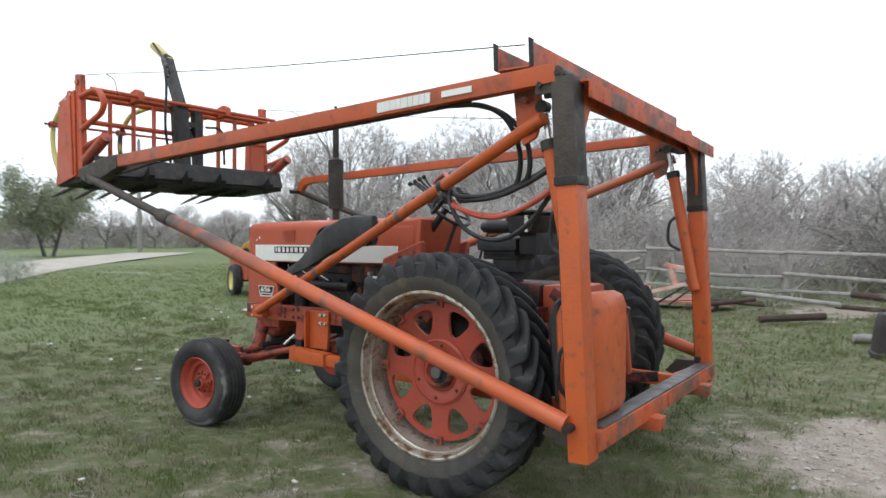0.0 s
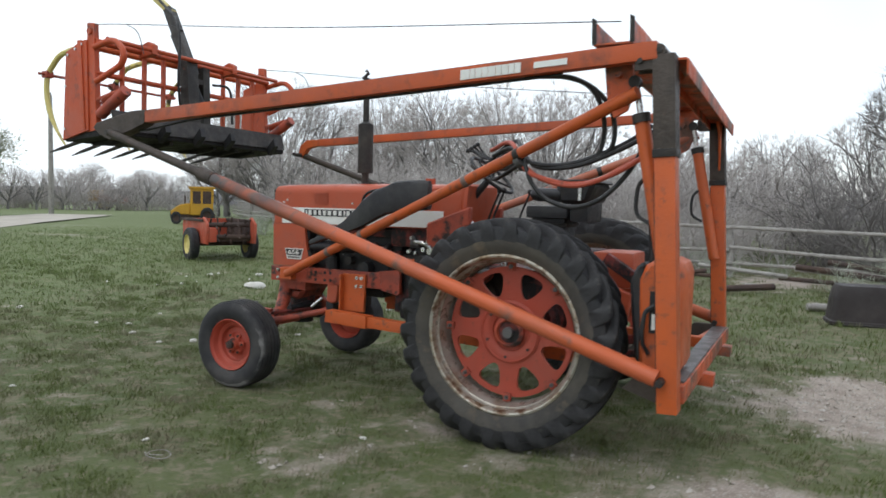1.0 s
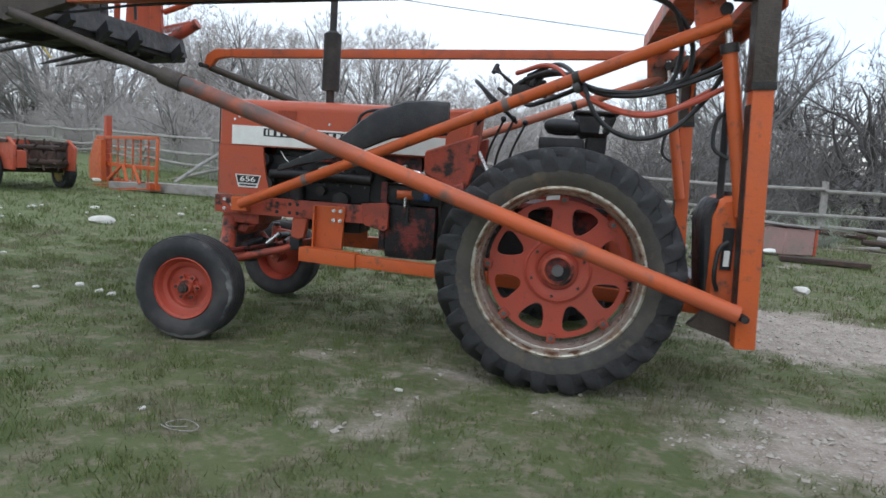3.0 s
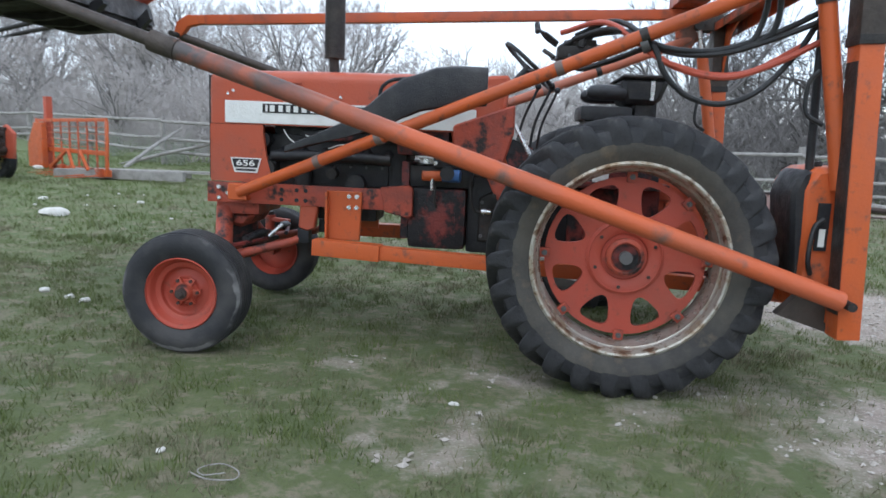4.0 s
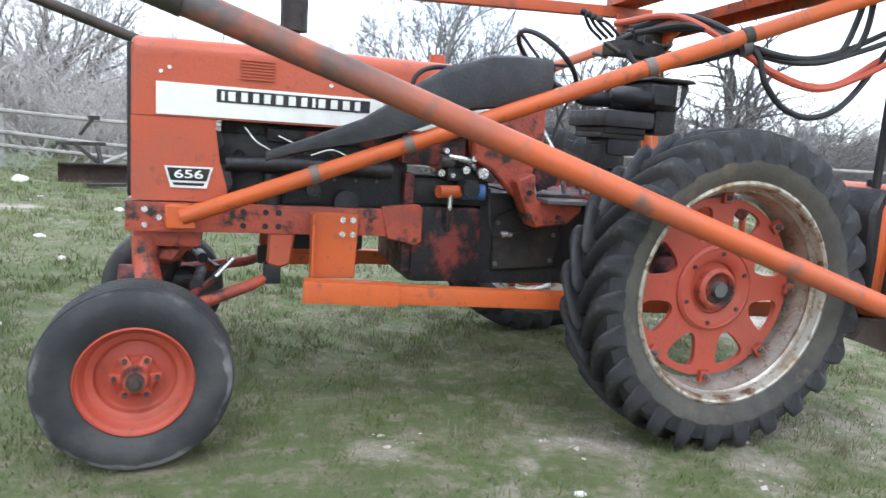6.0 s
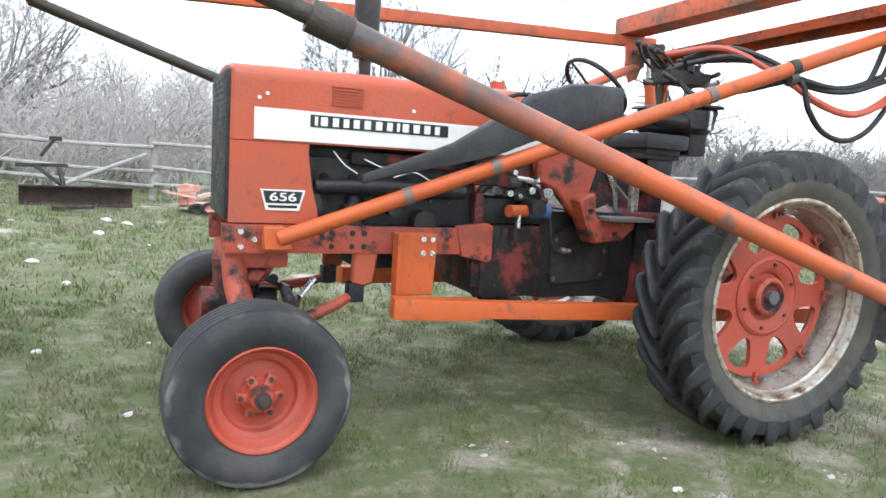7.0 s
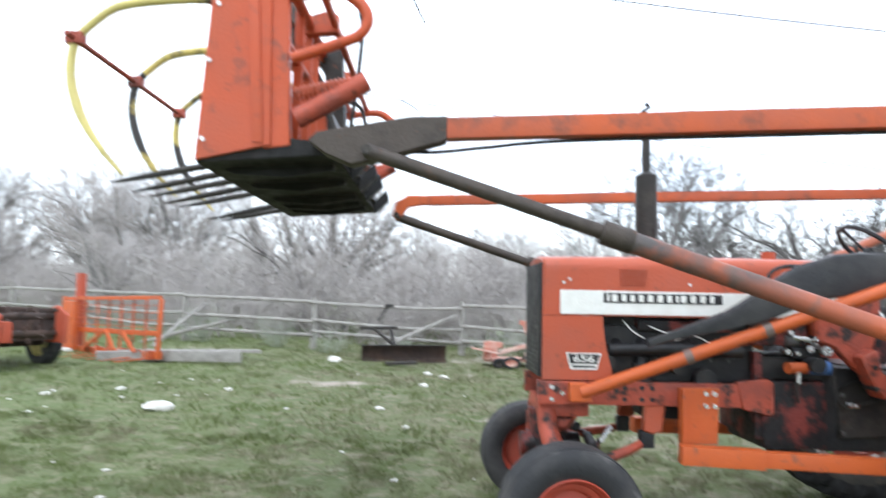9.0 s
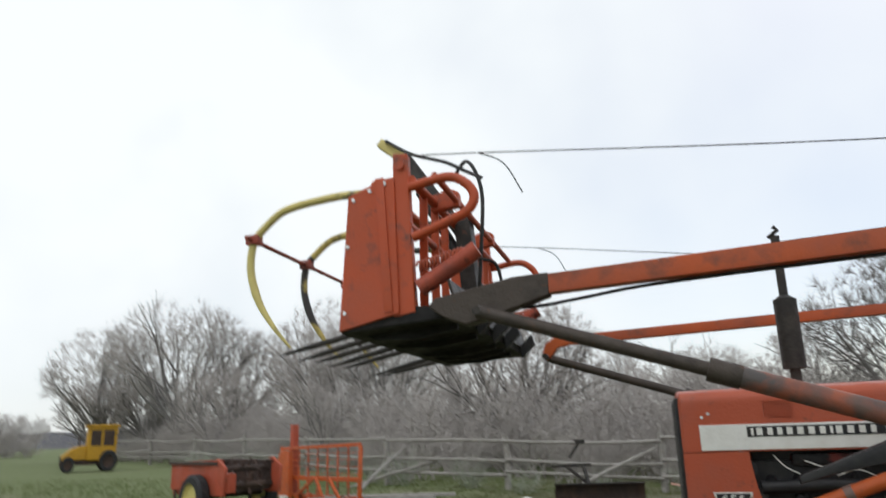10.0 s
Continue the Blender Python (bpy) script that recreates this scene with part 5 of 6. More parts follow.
# oil tank on the mast
bm = slab(B(), [(-0.84, 0.62), (-0.82, 1.15), (-0.88, 1.25), (-1.03, 1.265), (-1.075, 1.21), (-1.07, 0.62), (-1.02, 0.57)], 0.66, 1.115, 0.03)
tank = part("oil_tank", bm, ORANGE, loader, "orange oil tank")
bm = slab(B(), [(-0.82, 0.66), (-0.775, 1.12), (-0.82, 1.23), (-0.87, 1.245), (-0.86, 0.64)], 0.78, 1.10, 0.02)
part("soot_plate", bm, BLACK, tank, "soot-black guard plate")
part("tank_strap", slab(B(), [(-0.9, 0.84), (-0.96, 0.84), (-0.96, 1.08), (-0.9, 1.08)], 1.119, 1.128), BLACK, tank)
part("sight_label", slab(B(), [(-0.915, 0.86), (-0.945, 0.86), (-0.945, 0.95), (-0.915, 0.95)], 1.127, 1.132), WHITE, tank)
part("tank_hose", tube(B(), flow([(-0.9, 1.12, 0.72), (-0.87, 1.15, 0.8), (-0.88, 1.15, 0.95), (-0.93, 1.13, 1.0)], 5), 0.013, 8), HOSE, tank)
part("stand_pipe", rod(B(), (-0.885, 1.0, 1.22), (-0.85, 1.03, 2.0), 0.021), BLACK, loader, "black upright pipe")
part("filler_neck", rod(B(), (-0.93, 0.95, 1.22), (-0.93, 0.95, 1.28), 0.035), BLACK, tank)
# grapple basket
basket = new("grapple_basket")
basket.parent = loader
basket.location = (0.06, 0, -0.06)
tagged(basket, "orange hay basket with curved yellow grapple tines")
for s in (1, -1):
    bm = slab(B(), [(4.235, 2.905), (4.02, 2.985), (3.955, 2.99), (3.93, 2.20), (4.285, 2.12)], s * 1.10, s * 1.12, 0.003)
    sp = part("side_plate", bm, BASKET, basket, "orange sheet side plate")
    part("plate_rib", beam(B(), (4.04, s * 1.125, 2.99), (3.99, s * 1.125, 2.21), 0.012, 0.05, 0.003, up=(1, 0, 0)), BASKET, sp)
    for hx, hz in ((4.20, 2.875), (4.10, 2.92), (4.01, 2.955), (4.25, 2.22), (4.235, 2.60)):
        part("bolt", rod(B(), (hx, s * 1.118, hz), (hx, s * 1.13, hz), 0.012, n=8), CHROME, sp)
    bm = slab(B(), [(3.97, 2.18), (3.965, 3.14), (3.875, 3.13), (3.86, 2.62), (3.84, 2.2)], s * 1.05, s * 1.105, 0.006)
    rod(bm, (3.92, s * 1.04, 3.06), (3.92, s * 1.12, 3.06), 0.028)
    part("corner_post", bm, BASKET, basket)
    pts = flow([(3.87, s * 1.10, 2.922), (3.64, s * 1.10, 2.955), (3.53, s * 1.10, 2.90), (3.49, s * 1.10, 2.82), (3.53, s * 1.10, 2.745), (3.63, s * 1.10, 2.70), (3.85, s * 1.10, 2.622)], 6)
    part("guard_loop", tube(B(), pts, 0.027, 10), BASKET, basket, "bent orange tube guard")
    part("tilt_arm", rod(B(), (3.82, s * 1.08, 2.335), (3.49, s * 1.08, 2.525), 0.05), RED_WORN, basket)
    bm = B()
    helix = [Vector((3.83 - 0.27 * k / 117, s * 1.08 + 0.03 * math.cos(k * math.tau / 9), 2.455 + 0.06 * k / 117 + 0.03 * math.sin(k * math.tau / 9))) for k in range(118)]
    part("return_spring", tube(bm, helix, 0.007, 6), RED, basket, "rusty red coil spring")
# floor beam and ribs in a matt near-black
bm = slab(B(), [(4.285, 2.11), (4.27, 2.17), (3.9, 2.24), (3.62, 2.22), (3.62, 2.16), (3.9, 2.14)], -1.10, 1.10, 0.005)
part("floor_beam", bm, FLOOR_BLACK, basket, "dark floor beam")
for y in (0.9, 0.45, -0.1, -0.4, -0.65):
    part("floor_rib", slab(B(), [(4.2, 2.11), (3.66, 2.15), (3.66, 2.12), (3.9, 2.08), (4.15, 2.09)], y - 0.02, y + 0.02), FLOOR_BLACK, basket)
for y in (0.62, 0.2, -0.2, -0.85):
    part("hanger_bracket", slab(B(), [(3.62, 2.2), (3.52, 2.3), (3.50, 2.22), (3.6, 2.12)], y - 0.03, y + 0.03), BLACK, basket)
part("rear_angle", slab(B(), [(3.62, 2.20), (3.66, 2.36), (3.65, 2.37), (3.6, 2.2)], -1.10, 1.10), STEEL_DARK, basket)
for z, x, r in ((2.97, 3.86, 0.028), (2.70, 3.88, 0.024)):
    part("cross_rail", rod(B(), (x, -1.09, z), (x, 1.09, z), r), BASKET, basket)
for y in (0.60, -0.42):
    part("rail_bracket", slab(B(), [(3.70, 2.94), (3.88, 2.92), (3.88, 3.02), (3.76, 3.06), (3.70, 3.03)], y - 0.035, y + 0.035, 0.004), BASKET, basket)
part("upper_rear_rail", rod(B(), (3.72, -1.09, 2.98), (3.72, 1.09, 2.98), 0.02), BASKET, basket)
for y in (0.82, 0.58, 0.36, -0.2, -0.42, -0.64, -0.86):
    part("back_slat", beam(B(), (3.88, y, 2.24), (3.87, y, 2.98), 0.05, 0.02, 0.004, up=(0, 1, 0)), BASKET, basket)
bm = beam(B(), (3.74, 0.12, 2.2), (3.80, 0.12, 3.0), 0.14, 0.11, 0.01, up=(1, 0, 0))
beam(bm, (3.78, 0.08, 2.85), (4.27, -0.06, 3.58), 0.10, 0.09, 0.012, up=(1, 0, 0))
beam(bm, (3.80, -0.10, 2.25), (3.82, -0.10, 2.95), 0.09, 0.08, 0.01, up=(1, 0, 0))
beam(bm, (3.81, 0.14, 2.80), (3.81, -0.12, 2.80), 0.06, 0.05, 0.008)
mast = part("grapple_mast", bm, STEEL_DARK, basket, "black greasy grapple mast")
part("mast_tip", beam(B(), (4.22, -0.06, 3.535), (4.48, -0.04, 3.745), 0.075, 0.07, 0.008), YELLOW, basket, "yellow mast tip")
part("grapple_cylinder", rod(B(), (3.72, -0.02, 2.5), (4.16, -0.02, 3.30), 0.035), BLACK, basket)
for pts in (((3.84, 0.2, 3.3), (3.70, 0.35, 3.34), (3.6, 0.4, 3.1), (3.62, 0.4, 2.7), (3.68, 0.3, 2.35)), ((4.42, 0.0, 3.74), (4.2, 0.06, 3.58), (3.9, 0.2, 3.42), (3.74, 0.3, 3.3), (3.6, 0.38, 3.2)), ((3.8, -0.2, 2.8), (3.66, -0.3, 2.75), (3.62, -0.3, 2.4))):
    part("basket_hose", tube(B(), flow(pts, 6), 0.013, 8), HOSE, basket, "black hydraulic hose")
# yellow grapple tines
for y in (0.75, 0.0, -0.75):
    pts = flow([(4.02, y, 3.03), (4.39, y, 3.055), (4.60, y, 3.043), (4.775, y, 3.02), (4.88, y, 2.987), (4.98, y, 2.908), (5.062, y, 2.815), (5.084, y, 2.676), (5.063, y, 2.537), (5.001, y, 2.384), (4.898, y, 2.233), (4.781, y, 2.102)], 5)
    n = len(pts)
    part("grapple_tine", tube(B(), pts, [0.026 if k < n * 0.75 else 0.026 * (1.05 - (k / n - 0.75) / 0.25 * 0.85) for k in range(n)], 10), YELLOW if y > 0.5 else YELLOW_RUBBED, basket, "curved yellow grapple tine" if y > 0.5 else "curved grapple tine, yellow rubbed to dark steel")
    part("tine_clamp", block(B(), (5.02, y - 0.035, 2.79), (5.11, y + 0.035, 2.855), 0.008), RED_WORN, basket)
part("tine_bar", rod(B(), (5.07, -0.84, 2.822), (5.07, 0.84, 2.822), 0.014, n=10), RED_WORN, basket, "rusty red cross rod")
part("tine_shaft", rod(B(), (4.08, -1.08, 2.97), (4.08, 1.08, 2.97), 0.03), ORANGE, basket)
for k, y in enumerate((0.95, 0.74, 0.52, 0.28, 0.05, -0.5, -0.75)):
    a, b = Vector((4.15, y, 2.15)), Vector((4.74, y - 0.02 * (k % 3), 2.03 - 0.012 * (k % 2)))
    part("fork_tooth", tube(B(), [a, a.lerp(b, 0.7), b], [0.02, 0.017, 0.004], 8), STEEL_DARK, basket, "dark pointed fork tooth")

# hoses and valve bank
valve = new("valve_bank")
valve.parent = loader
tagged(valve, "dark hydraulic valve bank with lever handles")
bm = block(B(), (0.12, 0.44, 1.80), (0.40, 0.58, 1.87), 0.014)
block(bm, (0.18, 0.46, 1.865), (0.34, 0.55, 1.91), 0.01)
part("valve_body", bm, STEEL_DARK, valve)
rnd = random.Random(12)
for k in range(14):
    p = Vector((rnd.uniform(0.08, 0.46), rnd.uniform(0.42, 0.64), rnd.uniform(1.80, 1.95)))
    d = Vector((rnd.gauss(0, 1), rnd.gauss(0, 1), rnd.gauss(0, 0.6))).normalized()
    part("fitting", rod(B(), p - d * 0.035, p + d * 0.045, rnd.uniform(0.011, 0.022), n=8), (STEEL_DARK, BLACK, CHROME, STEEL_BARE)[k % 4], valve)
for k in range(4):
    y = 0.43 + k * 0.055
    bm = tube(B(), flow([(0.40, y, 1.88), (0.47, y, 1.93), (0.52, y + 0.01, 2.0 - 0.02 * k)], 4), 0.008, 6)
    bmesh.ops.create_uvsphere(bm, u_segments=8, v_segments=6, radius=0.017, matrix=Matrix.Translation((0.52, y + 0.01, 2.0 - 0.02 * k)))
    part("valve_lever", bm, BLACK, valve)
runs = (((0.3, 0.55, 1.93), (0.1, 0.7, 1.99), (-0.05, 0.97, 1.84), (-0.13, 1.0, 1.68), (-0.25, 1.0, 1.58), (-0.42, 1.0, 1.55), (-0.59, 1.0, 1.62), (-0.75, 1.0, 1.80), (-0.84, 1.04, 1.98)),
        ((0.32, 0.6, 1.90), (0.12, 0.75, 1.94), (-0.12, 0.99, 1.82), (-0.35, 1.0, 1.81), (-0.56, 1.0, 1.87), (-0.72, 1.0, 1.94), (-0.86, 1.05, 2.02)),
        ((0.3, 0.5, 1.92), (0.05, 0.8, 1.92), (-0.14, 0.98, 1.80), (-0.38, 1.01, 1.795), (-0.6, 1.02, 1.86), (-0.84, 1.08, 1.96)),
        ((-0.20, 1.20, 2.318), (-0.42, 1.17, 2.30), (-0.54, 1.1, 2.21), (-0.58, 1.03, 2.02), (-0.52, 1.0, 1.84), (-0.35, 1.0, 1.80)),
        ((-0.14, 1.22, 2.315), (-0.36, 1.18, 2.31), (-0.52, 1.1, 2.25), (-0.63, 1.05, 2.10), (-0.62, 1.02, 1.90), (-0.45, 1.0, 1.81)),
        ((0.35, 0.5, 1.9), (0.3, 0.65, 1.74), (0.15, 0.8, 1.76), (-0.02, 0.95, 1.82)))
for pts in runs:
    part("hose", tube(B(), flow(pts, 7), 0.015, 8), HOSE, loader, "black hydraulic hose")
for pts in (((0.38, 0.5, 1.95), (0.15, 0.7, 1.98), (-0.06, 0.97, 1.79), (-0.16, 1.0, 1.735), (-0.36, 1.01, 1.69), (-0.56, 1.0, 1.72), (-0.80, 1.0, 1.86)), ((-0.05, 0.96, 1.80), (-0.2, 1.0, 1.715), (-0.42, 1.02, 1.68), (-0.64, 1.02, 1.75), (-0.86, 1.05, 1.87))):
    part("hose", tube(B(), flow(pts, 7), 0.016, 8), HOSE_RED, loader, "faded red hydraulic hose")
part("hose_clamp", rod(B(), (0.0, 0.955, 1.835), (-0.035, 0.965, 1.85), 0.05), STEEL_BARE, loader)

for s in (1, -1):
    a, b = Vector((3.96, s * 1.09, 3.06)), Vector((-0.70, s * 1.2, 2.59 if s > 0 else 2.52))
    knot = a.lerp(b, 0.095) + Vector((0, 0, 0.0))
    rope = part("trip_rope", tube(B(), flow([a, knot, a.lerp(b, 0.5) + Vector((0, 0, -0.03)), b], 6), 0.0035, 6), HOSE, loader, "thin dark trip rope")
    part("rope_tail", tube(B(), flow([knot, knot + Vector((-0.14, 0, -0.08)), knot + Vector((-0.24, 0.02, -0.27))], 4), 0.004, 6), HOSE, rope)


# ---- the fence ----
FENCE = [(-30, -6.5), (-24, -7.2), (-19, -7.9), (-14, -8.5), (-9.5, -9.1), (-5.0, -9.6), (-0.25, -10.2), (2.62, -10.9), (5.75, -10.45), (8.65, -11.1), (11.6, -12.9), (15, -15.4), (19, -18.5), (24, -22.5), (30, -27.5)]
fence = thing("rail_fence", "weathered grey pole fence with sagging rails", "fence")
rng = random.Random(11)
for (x, y), (x2, y2) in zip(FENCE, FENCE[1:]):
    z = ground_z(x, y)
    part("post", tube(B(), [(x, y, z - 0.1), (x + rng.uniform(-0.04, 0.04), y, z + 0.6), (x + rng.uniform(-0.06, 0.06), y, z + rng.uniform(1.05, 1.2))], [0.075, 0.07, 0.062], 9), WOOD, fence)
    z2 = ground_z(x2, y2)
    for h in (0.32, 0.58, 1.03):
        sag = rng.uniform(-0.06, 0.02)
        a = Vector((x, y + 0.08, z + h + rng.uniform(-0.06, 0.06)))
        b = Vector((x2, y2 + 0.08, z2 + h + rng.uniform(-0.06, 0.06)))
        pts = [a, a.lerp(b, 0.33) + Vector((0, 0, sag)), a.lerp(b, 0.66) + Vector((0, 0, sag * 0.8)), b]
        part("rail", tube(B(), flow(pts, 3), 0.036, 7), WOOD, fence)

for p, q in (((8.7, -9.3, 0.35), (8.2, -11.0, 1.25)), ((4.6, -9.9, 0.25), (2.75, -10.8, 1.1)), ((9.6, -10.2, 0.3), (7.4, -10.9, 0.95))):
    part("leaning_pole", tube(B(), [p, Vector(p).lerp(Vector(q), 0.5) + Vector((0, 0, 0.03)), q], [0.045, 0.04, 0.032], 8), WOOD, fence)

# ---- the bare trees ----
def strips(runs):
    vs, fs = [], []
    for pts, rs, n in runs:
        d, s, u = basis(pts[-1] - pts[0])
        base = len(vs)
        for i, p in enumerate(pts):
            if i == len(pts) - 1 and n == 3:
                vs.append(p)
                continue
            for k in range(n):
                a = k * math.tau / n
                vs.append(p + (s * math.cos(a) + u * math.sin(a)) * rs[i])
        for i in range(len(pts) - 1):
            for k in range(n):
                j = (k + 1) % n
                if i == len(pts) - 2 and n == 3:
                    fs.append((base + i * n + k, base + i * n + j, base + (i + 1) * n))
                else:
                    fs.append((base + i * n + k, base + i * n + j, base + (i + 1) * n + j, base + (i + 1) * n + k))
    me = bpy.data.meshes.new("mesh")
    me.from_pydata(vs, [], fs)
    me.shade_smooth()
    return me


def twist(rnd, d, spread):
    v = Vector((rnd.gauss(0, 1), rnd.gauss(0, 1), rnd.gauss(0, 1)))
    return (d + (v - d * v.dot(d)).normalized() * spread).normalized()


def grow(seed, height, lean=0.12, stems=1, thick=1.0, wild=1.0):
    """Runs of a bare tree: trunk and limbs, and the fine crown."""
    rnd = random.Random(seed)
    trunk, crown = [], []

    def branch(p, d, length, r, level):
        steps = (6, 4, 3, 2)[level]
        pts, rs = [p], [r]
        for k in range(steps):
            d = twist(rnd, d, (0.12, 0.24, 0.28, 0.3)[level] * wild)
            d = (d + Vector((0, 0, (0.05, 0.06, 0.10, 0.12)[level]))).normalized()
            p = p + d * length / steps
            pts.append(p)
            rs.append(r * (1 - 0.72 * (k + 1) / steps))
            if level < 3 and (k > 0 or level > 0):
                for _ in range(2 + (rnd.random() < (0.35, 0.1, 0.0)[level])):
                    branch(p, twist(rnd, d, rnd.uniform(0.6, 1.25)), length * rnd.uniform(0.42, 0.68) * (1.1 - 0.06 * k), max(rs[-1] * 0.6 * thick ** 0.4, 0.012), level + 1)
            if level == 3:
                for _ in range(3):
                    e = twist(rnd, d, rnd.uniform(0.3, 1.0))
                    e = (e + Vector((0, 0, 0.25))).normalized()
                    crown.append(([p, p + e * rnd.uniform(0.35, 0.85) * height / 8], [0.0095, 0.002], 3))
        (trunk if level < 2 else crown).append((pts, rs, (8, 5, 4, 3)[level]))

    for k in range(stems):
        branch(Vector((rnd.uniform(-0.3, 0.3), rnd.uniform(-0.3, 0.3), -0.2)), twist(rnd, Vector((0, 0, 1)), lean + 0.2 * (stems > 1)), height * 0.6, height * (0.026 if stems == 1 else 0.02) * thick, 0)
    return trunk, crown


def grow_crowned(seed, height):
    """Runs of a cottonwood: a short trunk, limbs that rise in a fan, and a rounded crown of fine twigs."""
    rnd = random.Random(seed)
    trunk, crown = [], []
    centre, reach = Vector((0, 0, height * 0.60)), Vector((height * 0.46, height * 0.46, height * 0.42))

    def inside(p):
        q = p - centre
        return (q.x / reach.x) ** 2 + (q.y / reach.y) ** 2 + (q.z / reach.z) ** 2 < 1.0

    def branch(p, d, length, r, level):
        steps = (5, 4, 3, 2)[level]
        pts, rs = [p], [r]
        for k in range(steps):
            d = twist(rnd, d, (0.14, 0.2, 0.24, 0.3)[level])
            out = Vector((p.x, p.y, 0)) * 0.03
            d = (d + Vector((0, 0, 0.07)) + out).normalized()
            p = p + d * length / steps
            pts.append(p)
            rs.append(max(r * (1 - 0.78 * (k + 1) / steps), 0.004))
            if level > 0 and not inside(p):
                break
            if level < 3 and k > (0 if level else -1):
                for _ in range(2):
                    branch(p, twist(rnd, d, rnd.uniform(0.4, 0.95)), length * rnd.uniform(0.5, 0.72), max(rs[-1] * 0.7, 0.01), level + 1)
            if level > 1:
                for _ in range(8 if level == 3 else 3):
                    e = (twist(rnd, d, rnd.uniform(0.3, 0.9)) + Vector((0, 0, 0.2))).normalized()
                    crown.append(([p, p + e * rnd.uniform(0.045, 0.09) * height], [0.0078, 0.002], 3))
        (trunk if level < 2 else crown).append((pts, rs, (8, 5, 3, 3)[level]))

    base = Vector((0, 0, -0.2))
    fork = Vector((rnd.uniform(-0.15, 0.15), rnd.uniform(-0.15, 0.15), height * 0.16))
    trunk.append(([base, base.lerp(fork, 0.5), fork], [height * 0.034, height * 0.029, height * 0.026], 9))
    for k in range(5):
        a = k * math.tau / 5 + rnd.uniform(-0.4, 0.4)
        tilt = rnd.uniform(0.3, 1.1)
        branch(fork, Vector((math.cos(a) * tilt, math.sin(a) * tilt, 1)).normalized(), height * rnd.uniform(0.55, 0.78), height * 0.017, 0)
    return trunk, crown


def grow_shrub(seed, height):
    """Runs of a many-stemmed leafless shrub."""
    rnd = random.Random(seed)
    runs = []
    for _ in range(15):
        d = twist(rnd, Vector((0, 0, 1)), rnd.uniform(0.1, 0.95))
        p = Vector((rnd.gauss(0, 0.25), rnd.gauss(0, 0.25), -0.1))
        length = height * rnd.uniform(0.6, 1.05)
        pts, rs = [p], [0.022]
        for k in range(4):
            d = twist(rnd, d, 0.25)
            p = p + d * length / 4
            pts.append(p)
            rs.append(0.022 - 0.004 * (k + 1))
            for _ in range(3):
                e = twist(rnd, d, rnd.uniform(0.5, 1.3))
                q = p + e * length * rnd.uniform(0.2, 0.4)
                runs.append(([p, (p + q) / 2 + Vector((0, 0, 0.04)), q], [0.010, 0.008, 0.004], 3))
                for f in (0.4, 0.6, 0.8, 1.0):
                    g = twist(rnd, e, rnd.uniform(0.5, 1.1))
                    o = p.lerp(q, f)
                    runs.append(([o, o + g * rnd.uniform(0.25, 0.5) * height / 2.2], [0.0065, 0.002], 3))
        runs.append((pts, rs, 4))
    return runs


TREES, TALL = [], []
for seed, height in ((3, 8.0), (8, 9.0), (14, 7.0), (21, 9.5), (33, 6.5)):
    tr, cr = grow_crowned(seed, height)
    a, b = strips(tr), strips(cr)
    a.materials.append(BARK_PALE)
    b.materials.append(TWIG)
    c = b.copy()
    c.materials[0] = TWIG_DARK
    TREES.append((a, b, c))
    TALL.append(max(v.co.z for v in b.vertices))


def fence_y(x):
    return float(np.interp(x, [p[0] for p in FENCE], [p[1] for p in FENCE]))


def plant(kind, x, y, size, turn):
    t = thing("bare_tree", "leafless grey tree with fine spreading twigs", "tree", (x, y, ground_z(x, y)), "trees along the creek")
    t.rotation_euler = (0, 0, turn)
    t.scale = (size, size, size)
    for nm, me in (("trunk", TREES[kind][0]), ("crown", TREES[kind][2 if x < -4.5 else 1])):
        o = new(nm, me)
        o.parent = t


rng = random.Random(5)
C = Vector((1.0, 4.5))


def at_bearing(a, d):
    """The spot at a bearing and distance, pushed on to the far side of the fence."""
    while True:
        x, y = C.x + d * math.cos(radians(a)), C.y + d * math.sin(radians(a))
        if y < fence_y(x) - 2.5 or d > 60:
            return x, y, d
        d += 1.0


def stand(lo, hi, dist, step, top0, top1):
    """A belt of trees that rise to a given range of elevation."""
    a = lo
    while a < hi:
        if a < -112 and rng.random() < 0.55:
            a += math.degrees(step / dist)
            continue
        x, y, d = at_bearing(a, dist * rng.uniform(0.9, 1.15))
        low = 0.72 if -83 < a < -68 else (0.46 if a < -108 else 0.8 if a < -90 else 1.0)
        h = 1.4 + d * math.tan(radians(rng.uniform(top0, top1) * low))
        k = rng.randrange(5)
        plant(k, x, y, h / TALL[k], rng.uniform(0, 6.28))
        a += math.degrees(step / d) * rng.uniform(0.7, 1.35)


stand(-176, -44, 24, 2.6, 3.4, 5.6)
stand(-176, -46, 34, 3.3, 4.6, 7.0)
stand(-42, -22, 72, 2.2, 1.3, 2.8)
stand(-52, -36, 95, 5.0, 1.8, 2.8)
for a, d, el in ((-104.5, 31, 12.4), (-110, 34, 9.5), (-47, 44, 8.0), (-51.5, 42, 10.2), (-56, 44, 8.0), (-63, 36, 10.2), (-66.5, 33, 9.4), (-61, 40, 8.4), (-71, 45, 5.6), (-84, 40, 6.6), (-92, 38, 6.2), (-99, 32, 7.4),
                 (-107, 36, 6.0), (-74.5, 23, 10.6), (-77.5, 24, 9.6), (-146, 32, 6.0), (-156, 32, 6.5)):
    x, y, d = at_bearing(a, d)
    k = (1, 3, 0, 4)[rng.randrange(4)]
    plant(k, x, y, (1.5 + d * math.tan(radians(el))) / TALL[k], rng.uniform(0, 6.28))

